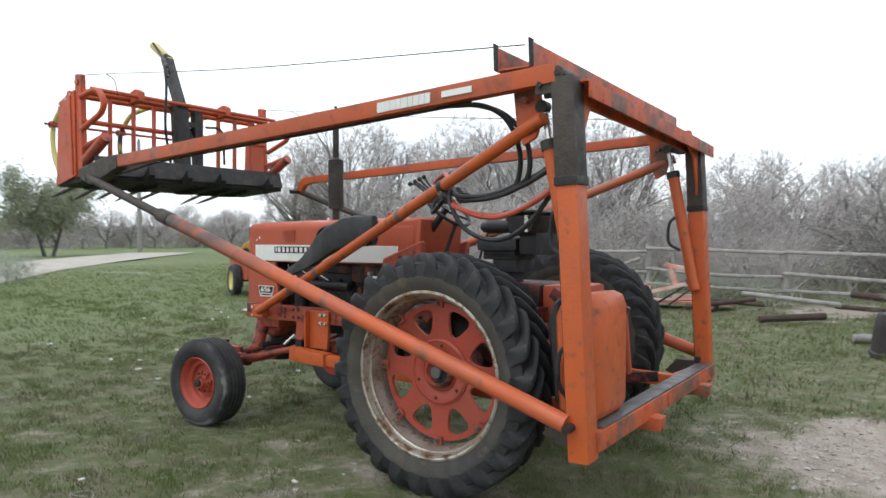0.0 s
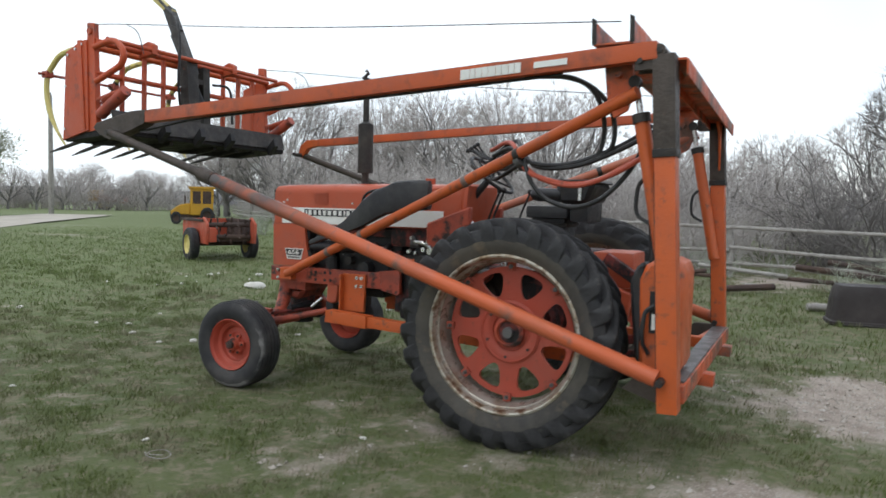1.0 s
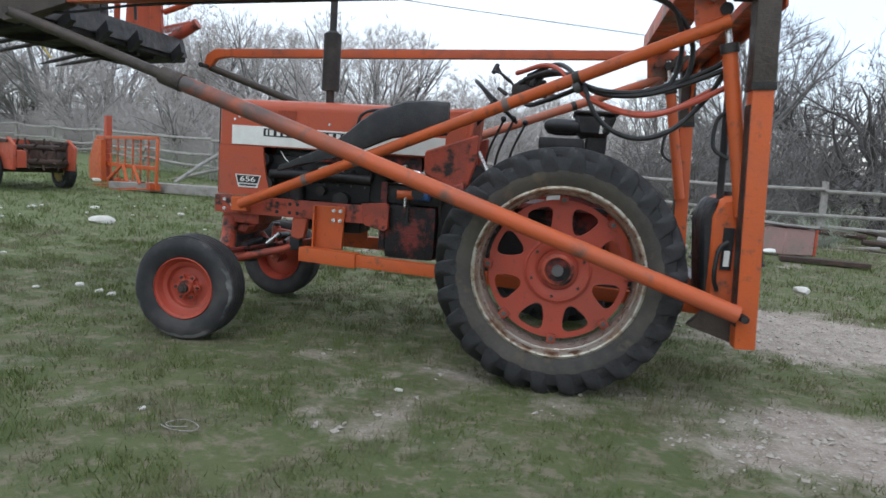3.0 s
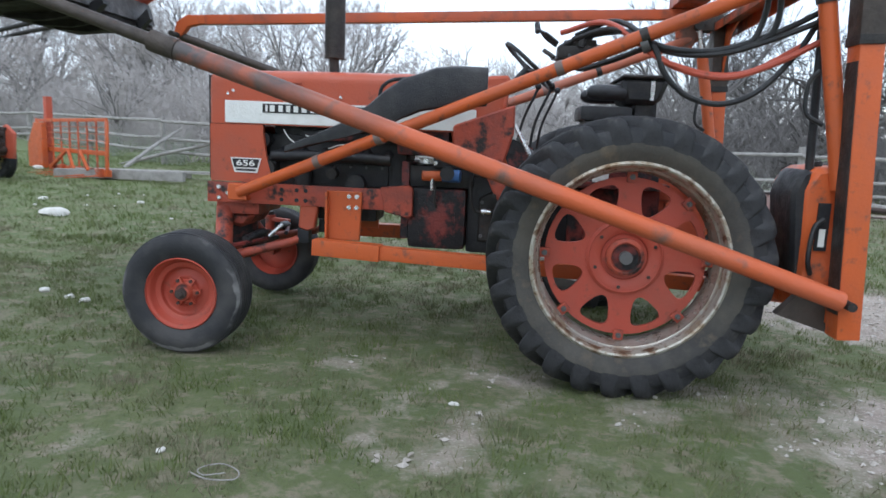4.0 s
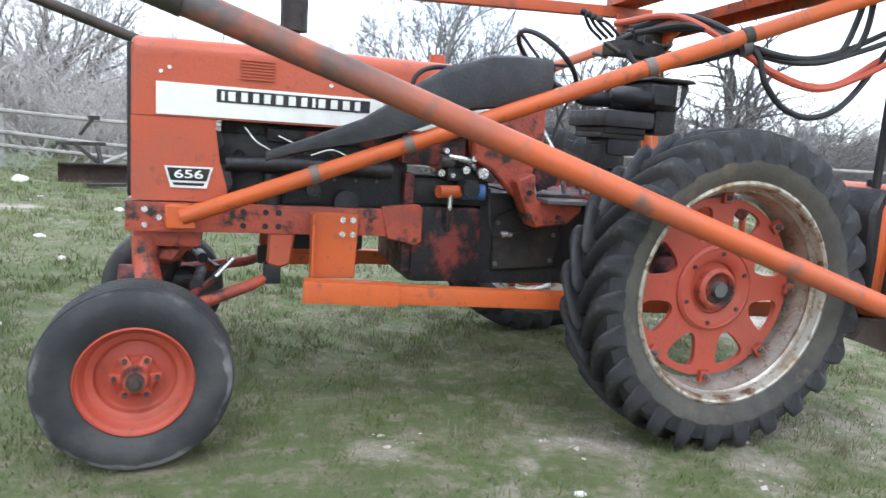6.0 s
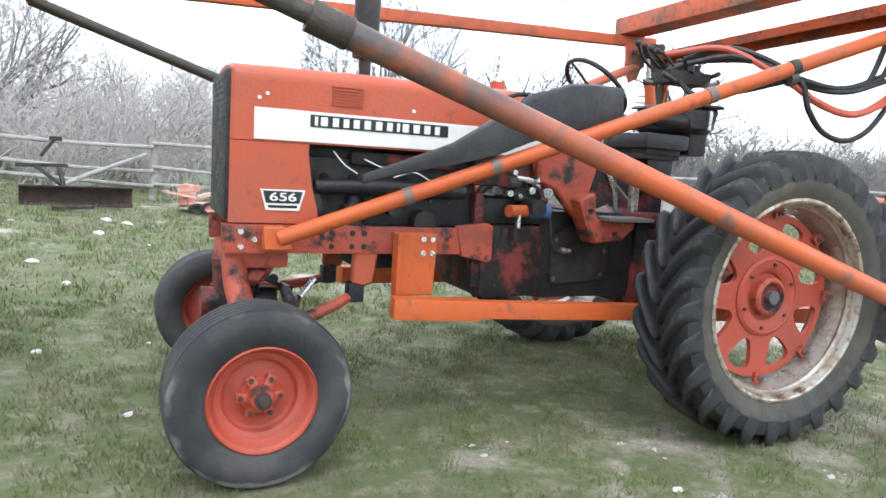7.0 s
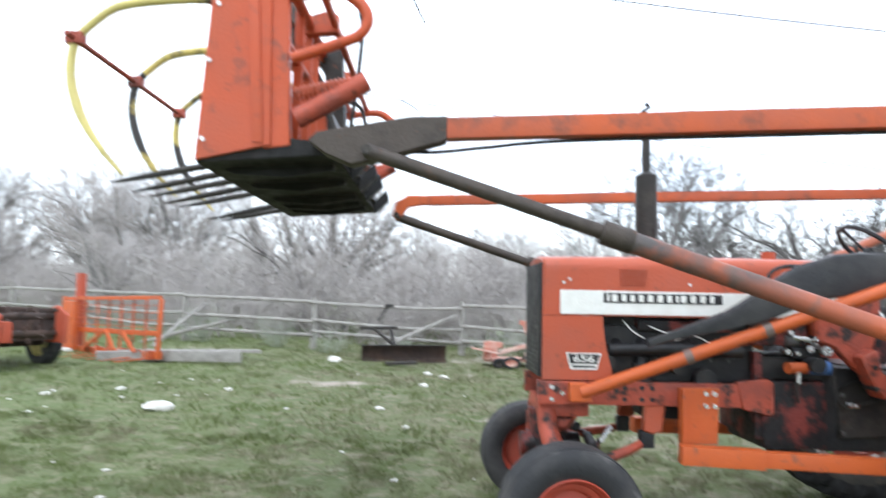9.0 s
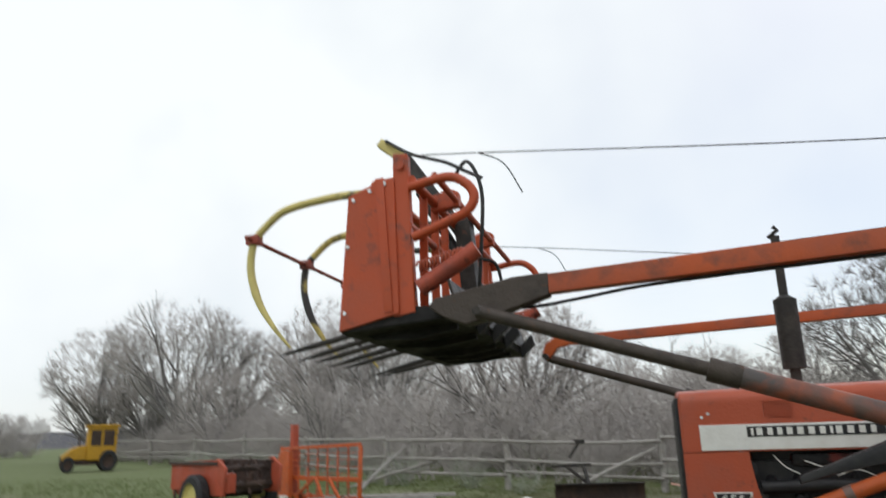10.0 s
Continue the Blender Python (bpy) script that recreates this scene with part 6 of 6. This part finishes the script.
# old gnarled trees with dark heavy limbs
for k, (x, y, h, full) in enumerate(((-7.6, -13.8, 5.0, 20), (-10.6, -25.0, 8.2, 18), (-13.0, -22.0, 8.6, 26), (-17.5, -19.0, 8.4, 26), (-12.4, -14.8, 5.4, 22))):
    t = thing("gnarled_tree", "old leafless tree with dark crooked limbs", "tree", (x, y, ground_z(x, y)), "gnarled trees behind the fence")
    tr, cr = grow(71 + k, h, 0.25, 2, 1.6, 1.5)
    top = max(p.z for pts, rs, n in cr for p in pts)
    tr = tr[::2] + tr[1::4]
    cr = [c for c in cr if c[2] == 4][::4] + [c for c in cr if c[2] == 3][::full]
    for nm, runs, mat in (("trunk", tr, BARK), ("crown", cr, BARK)):
        me = strips(runs)
        me.materials.append(mat)
        o = new(nm, me)
        o.parent = t
    t.scale = (h / top * 1.1, h / top * 1.1, h / top)

SHRUBS, SAGES, DARK_SHRUBS = [], [], []
for seed in (2, 7, 19, 31):
    me = strips(grow_shrub(seed, 2.2))
    me.materials.append(TWIG)
    SHRUBS.append(me)
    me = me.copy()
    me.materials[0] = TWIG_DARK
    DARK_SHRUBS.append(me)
    me = strips(grow_shrub(seed + 50, 2.2))
    me.materials.append(SAGE)
    SAGES.append(me)


def bush(name, label, group, meshes, x, y, size):
    ob = new(name, rng.choice(meshes))
    ob.location = (x, y, ground_z(x, y))
    ob.rotation_euler = (0, 0, rng.uniform(0, 6.28))
    ob.scale = (size * 1.25, size * 1.25, size)
    tagged(ob, label, "shrub", group)


x = -30.0
while x < 34:
    for off, s0, s1 in ((1.3, 0.45, 0.85), (3.4, 0.8, 1.25), (6.5, 1.1, 1.6)):
        px = x + rng.uniform(-0.7, 0.7)
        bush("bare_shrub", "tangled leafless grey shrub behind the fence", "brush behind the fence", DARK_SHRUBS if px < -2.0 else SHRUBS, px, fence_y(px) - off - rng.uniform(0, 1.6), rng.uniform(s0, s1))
    x += rng.uniform(1.3, 1.9)
x = -14.0
while x < 16:
    bush("sage_bush", "low grey-green sagebrush by the fence", "sagebrush by the fence", SAGES, x, fence_y(x) + rng.uniform(-0.5, 0.7), rng.uniform(0.16, 0.36))
    x += rng.uniform(0.7, 2.4)
for x, y in ((17.5, -4.2), (18.6, -5.0), (20.4, -5.4), (22.0, -4.6), (24.5, -7.0), (19.5, -3.0), (14.0, -12.2), (15.6, -13.4), (-3.3, -8.0), (-4.1, -8.3), (-4.9, -8.6), (-3.0, -9.0), (-2.2, -7.4)):
    bush("sage_bush", "low grey-green sagebrush in the pasture", "sagebrush in the pasture", SAGES, x, y, rng.uniform(0.2, 0.34))

# the grove at the far end of the pasture
a = -43.0
while a < -21:
    d = rng.uniform(66, 84)
    bush("bare_shrub", "tall leafless grey brush at the far end of the pasture", "brush at the far end of the pasture", SHRUBS, C.x + d * math.cos(radians(a)), C.y + d * math.sin(radians(a)), rng.uniform(0.9, 1.7))
    a += rng.uniform(0.45, 0.8)

# the one budding tree by the lane
tr, cr = grow(52, 7.0, 0.2, 2)
t = thing("budding_tree", "round-headed tree coming into grey-green leaf", "tree", (36.5, -14.6, 0.35))
t.scale = (0.8, 0.8, 0.74)
for nm, runs, mat in (("trunk", tr, BARK), ("crown", cr, BUDDING)):
    me = strips(runs)
    me.materials.append(mat)
    o = new(nm, me)
    o.parent = t
    if nm == "crown":
        gen = np.random.default_rng(2)
        tips = np.array([v.co[:] for v in me.vertices])
        pick = tips[gen.integers(0, len(tips), 24000)] + gen.normal(0, 0.2, (24000, 3))
        q = gen.normal(0, 0.055, (24000, 3, 3))
        lv = (pick[:, None, :] + q).reshape(-1, 3)
        lm = bpy.data.meshes.new("leaves")
        lm.from_pydata(lv, [], np.arange(len(lv)).reshape(-1, 3))
        lm.materials.append(BUDDING)
        lo = new("leaves", lm)
        lo.parent = t

# utility pole by the lane
pole = thing("utility_pole", "tall weathered wooden utility pole by the lane", "pole", (40.1, -22.2, 0.3))
part("shaft", tube(B(), [(0, 0, -0.5), (0, 0, 4), (0, 0, 7.6)], [0.16, 0.14, 0.11], 10), WOOD, pole)
part("insulator", rod(B(), (0, 0, 7.55), (0, 0, 7.75), 0.06), STEEL_DARK, pole)


# ---- things in the pasture ----
def wheel_parts(parent, x, y, z, r, w, hub):
    """A small implement wheel whose axle runs along Y."""
    wheel = new("wheel")
    wheel.parent = parent
    wheel.location = (x, y, z)
    part("tyre", lathe(B(), [(r * 0.6, -w / 2), (r * 0.9, -w / 2), (r, -w * 0.3), (r, w * 0.3), (r * 0.9, w / 2), (r * 0.6, w / 2)], 24), RUBBER, wheel)
    part("rim", lathe(B(), [(r * 0.62, -w * 0.48), (r * 0.5, -w * 0.2), (0.001, -w * 0.15), (0.001, w * 0.15), (r * 0.5, w * 0.2), (r * 0.62, w * 0.48)], 24), hub, wheel)
    return wheel


def build_spreader():
    t = thing("manure_spreader", "red two-wheeled manure spreader with yellow wheel rims", "farm trailer", (9.14, -5.71, ground_z(9.4, -5.8) - 0.02))
    t.rotation_euler = (0, 0, radians(-26))
    t.scale = (0.8, 0.76, 0.82)
    for s in (1, -1):
        wheel_parts(t, 0.35, s * 0.82, 0.42, 0.42, 0.24, YELLOW)
        part("side_board", block(B(), (-0.2, s * 0.60, 0.52), (1.6, s * 0.66, 1.02), 0.01), RED_FAR if s > 0 else RUST, t)
        part("top_rail", block(B(), (-0.25, s * 0.58, 1.0), (1.65, s * 0.72, 1.06), 0.01), RUST, t)
        part("end_plate", slab(B(), [(-0.45, 0.45), (0.05, 0.45), (0.05, 1.0), (-0.2, 1.12), (-0.5, 0.95)], s * 0.62, s * 0.69, 0.01), RED_FAR, t)
    part("bed", block(B(), (-0.2, -0.6, 0.5), (1.6, 0.6, 0.56)), RUST, t)
    part("front_board", block(B(), (1.55, -0.6, 0.52), (1.62, 0.6, 1.05)), RED_FAR, t)
    part("axle", rod(B(), (0.35, -0.8, 0.42), (0.35, 0.8, 0.42), 0.05), RUST, t)
    for z, x in ((0.62, -0.22), (0.92, -0.12)):
        beater = part("beater", rod(B(), (x, -0.6, z), (x, 0.6, z), 0.06), RUST, t)
        for k in range(16):
            a = k * 2.4
            y = -0.55 + k * 0.073
            part("paddle", beam(B(), (x, y, z), (x + 0.2 * math.cos(a), y, z + 0.2 * math.sin(a)), 0.05, 0.012), RUST, beater)
    part("gearbox_guard", block(B(), (-0.5, 0.42, 0.5), (-0.1, 0.62, 0.85), 0.03), RED_FAR, t)
    part("drawbar", beam(B(), (1.6, 0, 0.45), (2.6, 0, 0.4), 0.1, 0.1), RED_FAR, t)
    part("jack", rod(B(), (2.4, 0.1, 0.0), (2.4, 0.1, 0.6), 0.03), RUST, t)


build_spreader()


def build_rack():
    """A welded basket frame: barred panel, toothed bottom beam and a tall mast near one end."""
    t = thing("hay_rack", "orange welded hay basket frame standing on the grass", "rack", (8.75, -7.72, ground_z(8.75, -7.72) - 0.02))
    t.rotation_euler = (0, 0, radians(-32))
    w = 1.33
    part("top_rail", beam(B(), (-w, 0, 1.02), (w, 0, 0.96), 0.05, 0.06), ORANGE, t)
    part("middle_rail", beam(B(), (-w, 0, 0.44), (w, 0, 0.42), 0.05, 0.08), ORANGE, t)
    part("bottom_beam", beam(B(), (-w - 0.03, 0, 0.09), (w + 0.03, 0, 0.07), 0.10, 0.12), ORANGE, t)
    for k in range(9):
        x = -w + k * w / 4
        part("upright", beam(B(), (x, 0.02, 0.08), (x - (0.04 if k == 0 else 0), 0.02, 1.0), 0.025, 0.10 if k in (0, 8) else 0.035, up=(1, 0, 0)), ORANGE if k in (0, 8) else ORANGE_WORN, t)
    for k in range(4):
        part("mesh_wire", rod(B(), (-w, 0.03, 0.53 + k * 0.12), (w, 0.03, 0.52 + k * 0.11), 0.005, n=6), ORANGE, t)
    part("end_box", slab(B(), [(0.80, 0.06), (w + 0.08, 0.06), (w + 0.10, 0.50), (1.15, 0.92), (0.84, 0.92)], 0.05, 0.16, 0.01), ORANGE, t, "orange sheet end box")
    part("mast", beam(B(), (0.98, -0.05, 0.1), (0.98, -0.05, 1.42), 0.12, 0.12, up=(1, 0, 0)), RED_FAR, t, "dark red upright mast")
    for x0, x1 in ((-0.9, -0.45), (0.5, 0.05), (-0.35, 0.0)):
        part("brace", beam(B(), (x0, 0.14, 0.12), (x1, 0.06, 0.44), 0.05, 0.05), ORANGE, t)
    for k in range(8):
        x = -w + 0.12 + k * 0.35
        part("tooth", rod(B(), (x, 0.0, 0.05), (x + 0.02, 0.7, 0.02), 0.016, 0.006, 8), ORANGE, t)
        part("tooth_socket", block(B(), (x - 0.05, 0.03, 0.02), (x + 0.05, 0.12, 0.17), 0.01), ORANGE_WORN, t)


build_rack()


def build_swather():
    t = thing("yellow_swather", "old yellow swather with square cab, rusting in the pasture", "farm machine", (22.2, -17.4, ground_z(22.2, -17.4) - 0.02))
    t.rotation_euler = (0, 0, radians(226))
    t.scale = (0.98, 0.98, 1.26)
    cab = part("cab", slab(B(), [(-0.48, 0.32), (0.50, 0.32), (0.53, 1.24), (-0.46, 1.24)], -0.46, 0.46, 0.03), YELLOW_FAR, t)
    part("roof", block(B(), (-0.54, -0.52, 1.23), (0.58, 0.52, 1.31), 0.03), YELLOW_FAR, cab)
    for s in (1, -1):
        for x0, x1 in ((-0.36, -0.02), (0.06, 0.42)):
            part("window", block(B(), (x0, s * 0.455, 0.72), (x1, s * 0.468, 1.15)), RUST, cab)
        part("mirror_arm", rod(B(), (0.45, s * 0.46, 1.0), (0.55, s * 0.62, 1.02), 0.012, n=6), BLACK, cab)
        wheel_parts(t, 0.25, s * 0.56, 0.30, 0.30, 0.2, RUST)
        wheel_parts(t, -1.05, s * 0.46, 0.22, 0.22, 0.14, RUST)
    part("engine_cover", slab(B(), [(-0.47, 0.34), (-0.47, 0.74), (-0.9, 0.68), (-1.28, 0.46), (-1.28, 0.34)], -0.38, 0.38, 0.03), YELLOW_FAR, t)
    part("grille", block(B(), (-1.30, -0.3, 0.2), (-1.26, 0.3, 0.44)), RUST, t)
    part("chassis", block(B(), (-1.3, -0.34, 0.2), (0.6, 0.34, 0.36), 0.02), RUST, t)
    part("exhaust", rod(B(), (-0.7, 0.2, 0.68), (-0.7, 0.2, 1.0), 0.03, n=8), RUST, t)


build_swather()


def build_baler():
    t = thing("red_hay_rake", "red and yellow hay rake far down the pasture", "farm machine", (60, -41, ground_z(60, -41)))
    t.rotation_euler = (0, 0, radians(35))
    part("body", block(B(), (-1.8, -0.7, 0.7), (0.6, 0.7, 1.4), 0.1), RED_FAR, t)
    part("hood", block(B(), (0.5, -0.6, 0.8), (1.6, 0.6, 1.9), 0.1), YELLOW_FAR, t)
    for s in (1, -1):
        wheel_parts(t, 0.2, s * 0.9, 0.45, 0.45, 0.25, YELLOW)
    part("tongue", beam(B(), (1.5, 0, 0.6), (3.2, 0, 0.5), 0.12, 0.12), RED_FAR, t)


build_baler()


def build_blade():
    t = thing("grader_blade", "rusty pull-behind grader blade lying by the fence", "implement", (3.76, -8.9, ground_z(3.76, -8.9)))
    t.rotation_euler = (0, 0, radians(14))
    t.scale = (0.85, 0.85, 0.85)
    bm = B()
    rows = []
    for k in range(9):
        a = radians(-40 + k * 10)
        rows.append([bm.verts.new((x, 0.30 - 0.32 * math.cos(a), 0.19 + 0.28 * math.sin(a))) for x in (-0.95, 0.95)])
    for a, b in zip(rows, rows[1:]):
        bm.faces.new((a[0], a[1], b[1], b[0]))
    r = bmesh.ops.solidify(bm, geom=bm.faces, thickness=0.02)
    part("mouldboard", bm, RUST, t)
    part("cutting_edge", block(B(), (-0.95, -0.0, 0.0), (0.95, 0.03, 0.07)), RUST, t)
    part("spine", beam(B(), (-0.95, 0.0, 0.37), (0.95, 0.0, 0.37), 0.06, 0.05), STEEL_DARK, t)
    part("hitch_bar", beam(B(), (0.1, -0.4, 0.75), (0.95, -0.4, 0.73), 0.08, 0.07), STEEL_DARK, t)
    part("hitch_leg", beam(B(), (0.65, -0.4, 0.74), (0.2, -0.15, 0.36), 0.07, 0.06), STEEL_DARK, t)
    part("hitch_leg", beam(B(), (0.25, -0.4, 0.74), (0.2, -0.15, 0.36), 0.07, 0.06), STEEL_DARK, t)
    part("hitch_top", beam(B(), (0.3, -0.4, 1.25), (0.55, -0.4, 0.9), 0.07, 0.06), STEEL_DARK, t)
    part("hitch_pin", block(B(), (0.2, -0.45, 1.2), (0.4, -0.35, 1.28)), STEEL_DARK, t)
    part("skid", beam(B(), (0.55, 0.75, 0.05), (-0.1, 0.8, 0.07), 0.12, 0.06), STEEL_DARK, t)


build_blade()


def build_mower():
    """A jumble of red and bleached bars on small wheels, low in the weeds."""
    t = thing("red_mower", "small bleached red field mower in the weeds", "implement", (1.4, -8.75, ground_z(1.4, -8.75)))
    t.scale = (1.3, 1.2, 0.82)
    bracket = part("bracket_plate", slab(B(), [(0.68, 0.16), (0.68, 0.56), (0.60, 0.60), (0.40, 0.56), (0.42, 0.44), (0.56, 0.42), (0.56, 0.16)], -0.05, 0.0, 0.01), RED_BLEACHED, t)
    part("bracket_plate", slab(B(), [(0.66, 0.16), (0.66, 0.5), (0.44, 0.5), (0.46, 0.16)], -0.32, -0.28, 0.01), RED_BLEACHED, t)
    part("main_beam", beam(B(), (0.44, 0.02, 0.34), (-0.30, 0.0, 0.66), 0.09, 0.08, 0.01), PINK, t, "bleached pink beam")
    part("hitch_arm", beam(B(), (0.16, -0.1, 1.02), (-0.36, -0.05, 0.86), 0.07, 0.10, 0.01), RED_BLEACHED, t)
    part("hitch_post", beam(B(), (0.1, -0.1, 1.05), (-0.02, -0.05, 0.5), 0.06, 0.07, 0.01), RED_BLEACHED, t)
    part("brace", beam(B(), (0.26, 0.16, 0.1), (-0.16, 0.12, 0.54), 0.035, 0.035), BLACK, t)
    part("brace", beam(B(), (0.04, 0.18, 0.12), (-0.34, 0.1, 0.6), 0.03, 0.03), BLACK, t)
    part("skirt", slab(B(), [(0.12, 0.12), (0.06, 0.33), (-0.42, 0.36), (-0.46, 0.14)], -0.2, -0.17, 0.01), PINK, t)
    part("deck", block(B(), (-0.75, -0.5, 0.12), (0.66, -0.05, 0.19), 0.02), RED_BLEACHED, t)
    part("cutter_bar", beam(B(), (0.86, 0.1, 0.44), (0.42, 0.0, 0.3), 0.05, 0.04), PINK, t)
    part("belt_guard", rod(B(), (-0.28, -0.02, 0.66), (-0.28, 0.06, 0.66), 0.11, n=20), BLACK, t)
    part("drive_shaft", rod(B(), (0.2, 0.1, 0.2), (-0.5, 0.2, 0.3), 0.025), RED_BLEACHED, t)
    wheel_parts(t, 0.46, 0.14, 0.11, 0.11, 0.07, STEEL_DARK)
    wheel_parts(t, 0.30, 0.2, 0.13, 0.13, 0.07, RED_BLEACHED)
    wheel_parts(t, -0.5, 0.1, 0.13, 0.13, 0.07, RED_BLEACHED)


build_mower()


def build_tub():
    t = thing("overturned_tub", "dark brown overturned stock tub on the grass", "tub", (-2.4, -5.4, ground_z(-2.4, -5.4) - 0.01))
    t.rotation_euler = (0, 0, radians(10))
    t.scale = (0.70, 0.70, 0.72)
    bm = B()
    rings = []
    for z, f in ((0.0, 1.06), (0.06, 1.05), (0.08, 1.0), (0.45, 0.93), (0.62, 0.88), (0.70, 0.80), (0.71, 0.4)):
        ring = []
        for k in range(32):
            a = k * math.tau / 32
            c, s = math.cos(a), math.sin(a)
            ring.append(bm.verts.new((0.66 * f * math.copysign(abs(c) ** 0.35, c), 0.42 * f * math.copysign(abs(s) ** 0.35, s), z)))
        rings.append(ring)
    for a, b in zip(rings, rings[1:]):
        for k in range(32):
            bm.faces.new((a[k], a[(k + 1) % 32], b[(k + 1) % 32], b[k]))
    bm.faces.new(rings[-1])
    part("shell", bm, TUB, t)
    part("rim_band", rod(B(), (-0.5, 0.44, 0.02), (0.5, 0.44, 0.02), 0.02), STEEL_DARK, t)


build_tub()


def build_junk():
    box = thing("metal_crate", "faded pinkish sheet-metal crate with a red edge, among weeds", "crate", (-3.62, -6.75, ground_z(-3.62, -6.75)))
    box.rotation_euler = (0, 0, radians(24))
    part("shell", slab(B(), [(-0.30, 0.03), (0.30, 0.03), (0.27, 0.46), (-0.30, 0.44)], -0.25, 0.25, 0.015), PINK_DULL, box)
    part("edge_strip", block(B(), (-0.318, 0.22, 0.02), (-0.27, 0.262, 0.46), 0.004), RED_FAR, box, "red painted edge")
    part("lid", slab(B(), [(-0.33, 0.45), (0.30, 0.475), (0.30, 0.49), (-0.33, 0.465)], -0.28, 0.28, 0.004), RUST, box)
    board = thing("weathered_board", "rusty brown board lying in the grass", "board", (-3.75, -5.95, ground_z(-3.75, -5.95)))
    part("plank", beam(B(), (-0.75, 0.1, 0.05), (0.45, -0.05, 0.05), 0.22, 0.07, 0.01), RUST, board)
    rag = thing("white_scrap", "crumpled white plastic scrap on the grass", "scrap", (-3.35, -6.62, ground_z(-3.35, -6.62)))
    bm = loft(B(), [[(x, 0.10 * w * math.cos(k * math.tau / 9), 0.055 + 0.055 * w * math.sin(k * math.tau / 9) * (1 + 0.3 * math.sin(3 * k + x * 20))) for k in range(10)] for x, w in ((-0.16, 0.3), (-0.08, 1.0), (0.05, 0.8), (0.15, 0.35))])
    bmesh.ops.remove_doubles(bm, verts=bm.verts, dist=0.0005)
    part("sheet", bm, WHITE, rag)
    log = thing("short_log", "short grey log end lying in the grass", "log", (-1.83, -6.1, ground_z(-1.83, -6.1)))
    part("bark", tube(B(), [(-0.13, 0, 0.06), (0, 0.03, 0.065), (0.13, 0.07, 0.06)], [0.055, 0.06, 0.055], 12), WOOD, log)
    scrap = thing("scrap_iron", "pile of rusty scrap iron and old poles by the fence", "scrap", (-3.0, -8.4, 0.13))
    rnd = random.Random(7)
    for k in range(26):
        x, y = rnd.uniform(-4.5, 3.2), rnd.uniform(-0.8, 0.8)
        a, ln = rnd.gauss(0, 0.5), rnd.uniform(0.6, 2.2)
        z = rnd.uniform(0.05, 0.4)
        p = Vector((x, y, z))
        q = p + Vector((math.cos(a) * ln, math.sin(a) * ln, rnd.uniform(-0.2, 0.25)))
        q.z = max(q.z, 0.04)
        part("pole", rod(B(), p, q, rnd.uniform(0.03, 0.06), n=8), RUST if k % 3 else WOOD, scrap)
    pile = thing("plank_pile", "weathered grey timbers lying on the grass", "timber", (7.4, -7.55, ground_z(7.4, -7.55)))
    for k, (x, y, z, a, ln, w, h) in enumerate(((0.75, 0.35, 0.09, 20, 1.0, 0.2, 0.15), (-0.25, 0.3, 0.10, 4, 1.55, 0.13, 0.17), (0.5, 0.05, 0.15, 12, 1.1, 0.22, 0.05), (-0.1, -0.25, 0.06, 30, 1.5, 0.2, 0.08), (-0.5, -0.5, 0.13, 8, 1.3, 0.16, 0.05))):
        d = Vector((math.cos(radians(a)), math.sin(radians(a)), 0)) * ln / 2
        part("timber", beam(B(), Vector((x, y, z)) - d, Vector((x, y, z)) + d, w, h), WOOD, pile)


build_junk()
twine = part("twine_loop", tube(B(), flow([(0.0, 0.0, 0.01), (0.1, 0.06, 0.02), (0.16, -0.02, 0.012), (0.06, -0.08, 0.02), (-0.06, -0.03, 0.012), (-0.08, 0.08, 0.02), (0.06, 0.1, 0.02), (0.2, 0.02, 0.01)], 6), 0.004, 6), WOOD)
twine.scale = (0.7, 0.7, 0.7)
twine.location = (1.66, 2.32, ground_z(1.66, 2.32) + 0.01)
tagged(twine, "loose loop of pale baling twine on the grass", "twine")
STONES = [(5.0, -8.4, 0.3), (3.3, -7.25, 0.15), (3.04, -6.9, 0.18), (3.34, -5.9, 0.15), (3.83, -4.0, 0.12), (3.68, 0.0, 0.09), (4.13, -0.2, 0.1), (3.84, -0.07, 0.09), (3.48, -3.1, 0.1), (5.84, -4.8, 0.12),
          (7.07, -4.45, 0.13), (9.6, -8.0, 0.2), (6.2, -3.4, 0.32), (7.7, -3.9, 0.12), (4.9, -0.05, 0.08), (-2.86, -3.5, 0.24), (2.0, 2.16, 0.05), (0.85, 1.4, 0.05), (-2.6, 0.6, 0.1), (-3.4, -0.8, 0.12), (7.2, -0.2, 0.1)]
rnd = random.Random(3)
STONES += [(rnd.uniform(2.6, 8.5), rnd.uniform(-7.0, 2.2), rnd.uniform(0.035, 0.075)) for _ in range(34)]
for k, (x, y, sx) in enumerate(STONES):
    bm = B()
    bmesh.ops.create_icosphere(bm, subdivisions=2, radius=0.5)
    for v in bm.verts:
        v.co *= 1 + 0.35 * noise.noise(v.co * 2.3 + Vector((k, 0, 0)))
        v.co = Vector((v.co.x * sx * rnd.uniform(1.0, 1.08), v.co.y * sx * 0.75, v.co.z * sx * 0.42))
    st = part("pale_stone", bm, STONE)
    st.location = (x, y, ground_z(x, y) + sx * 0.1)
    st.rotation_euler = (0, 0, rnd.uniform(0, 6))
    tagged(st, "pale flat stone lying in the grass", "stone", "stones in the grass")
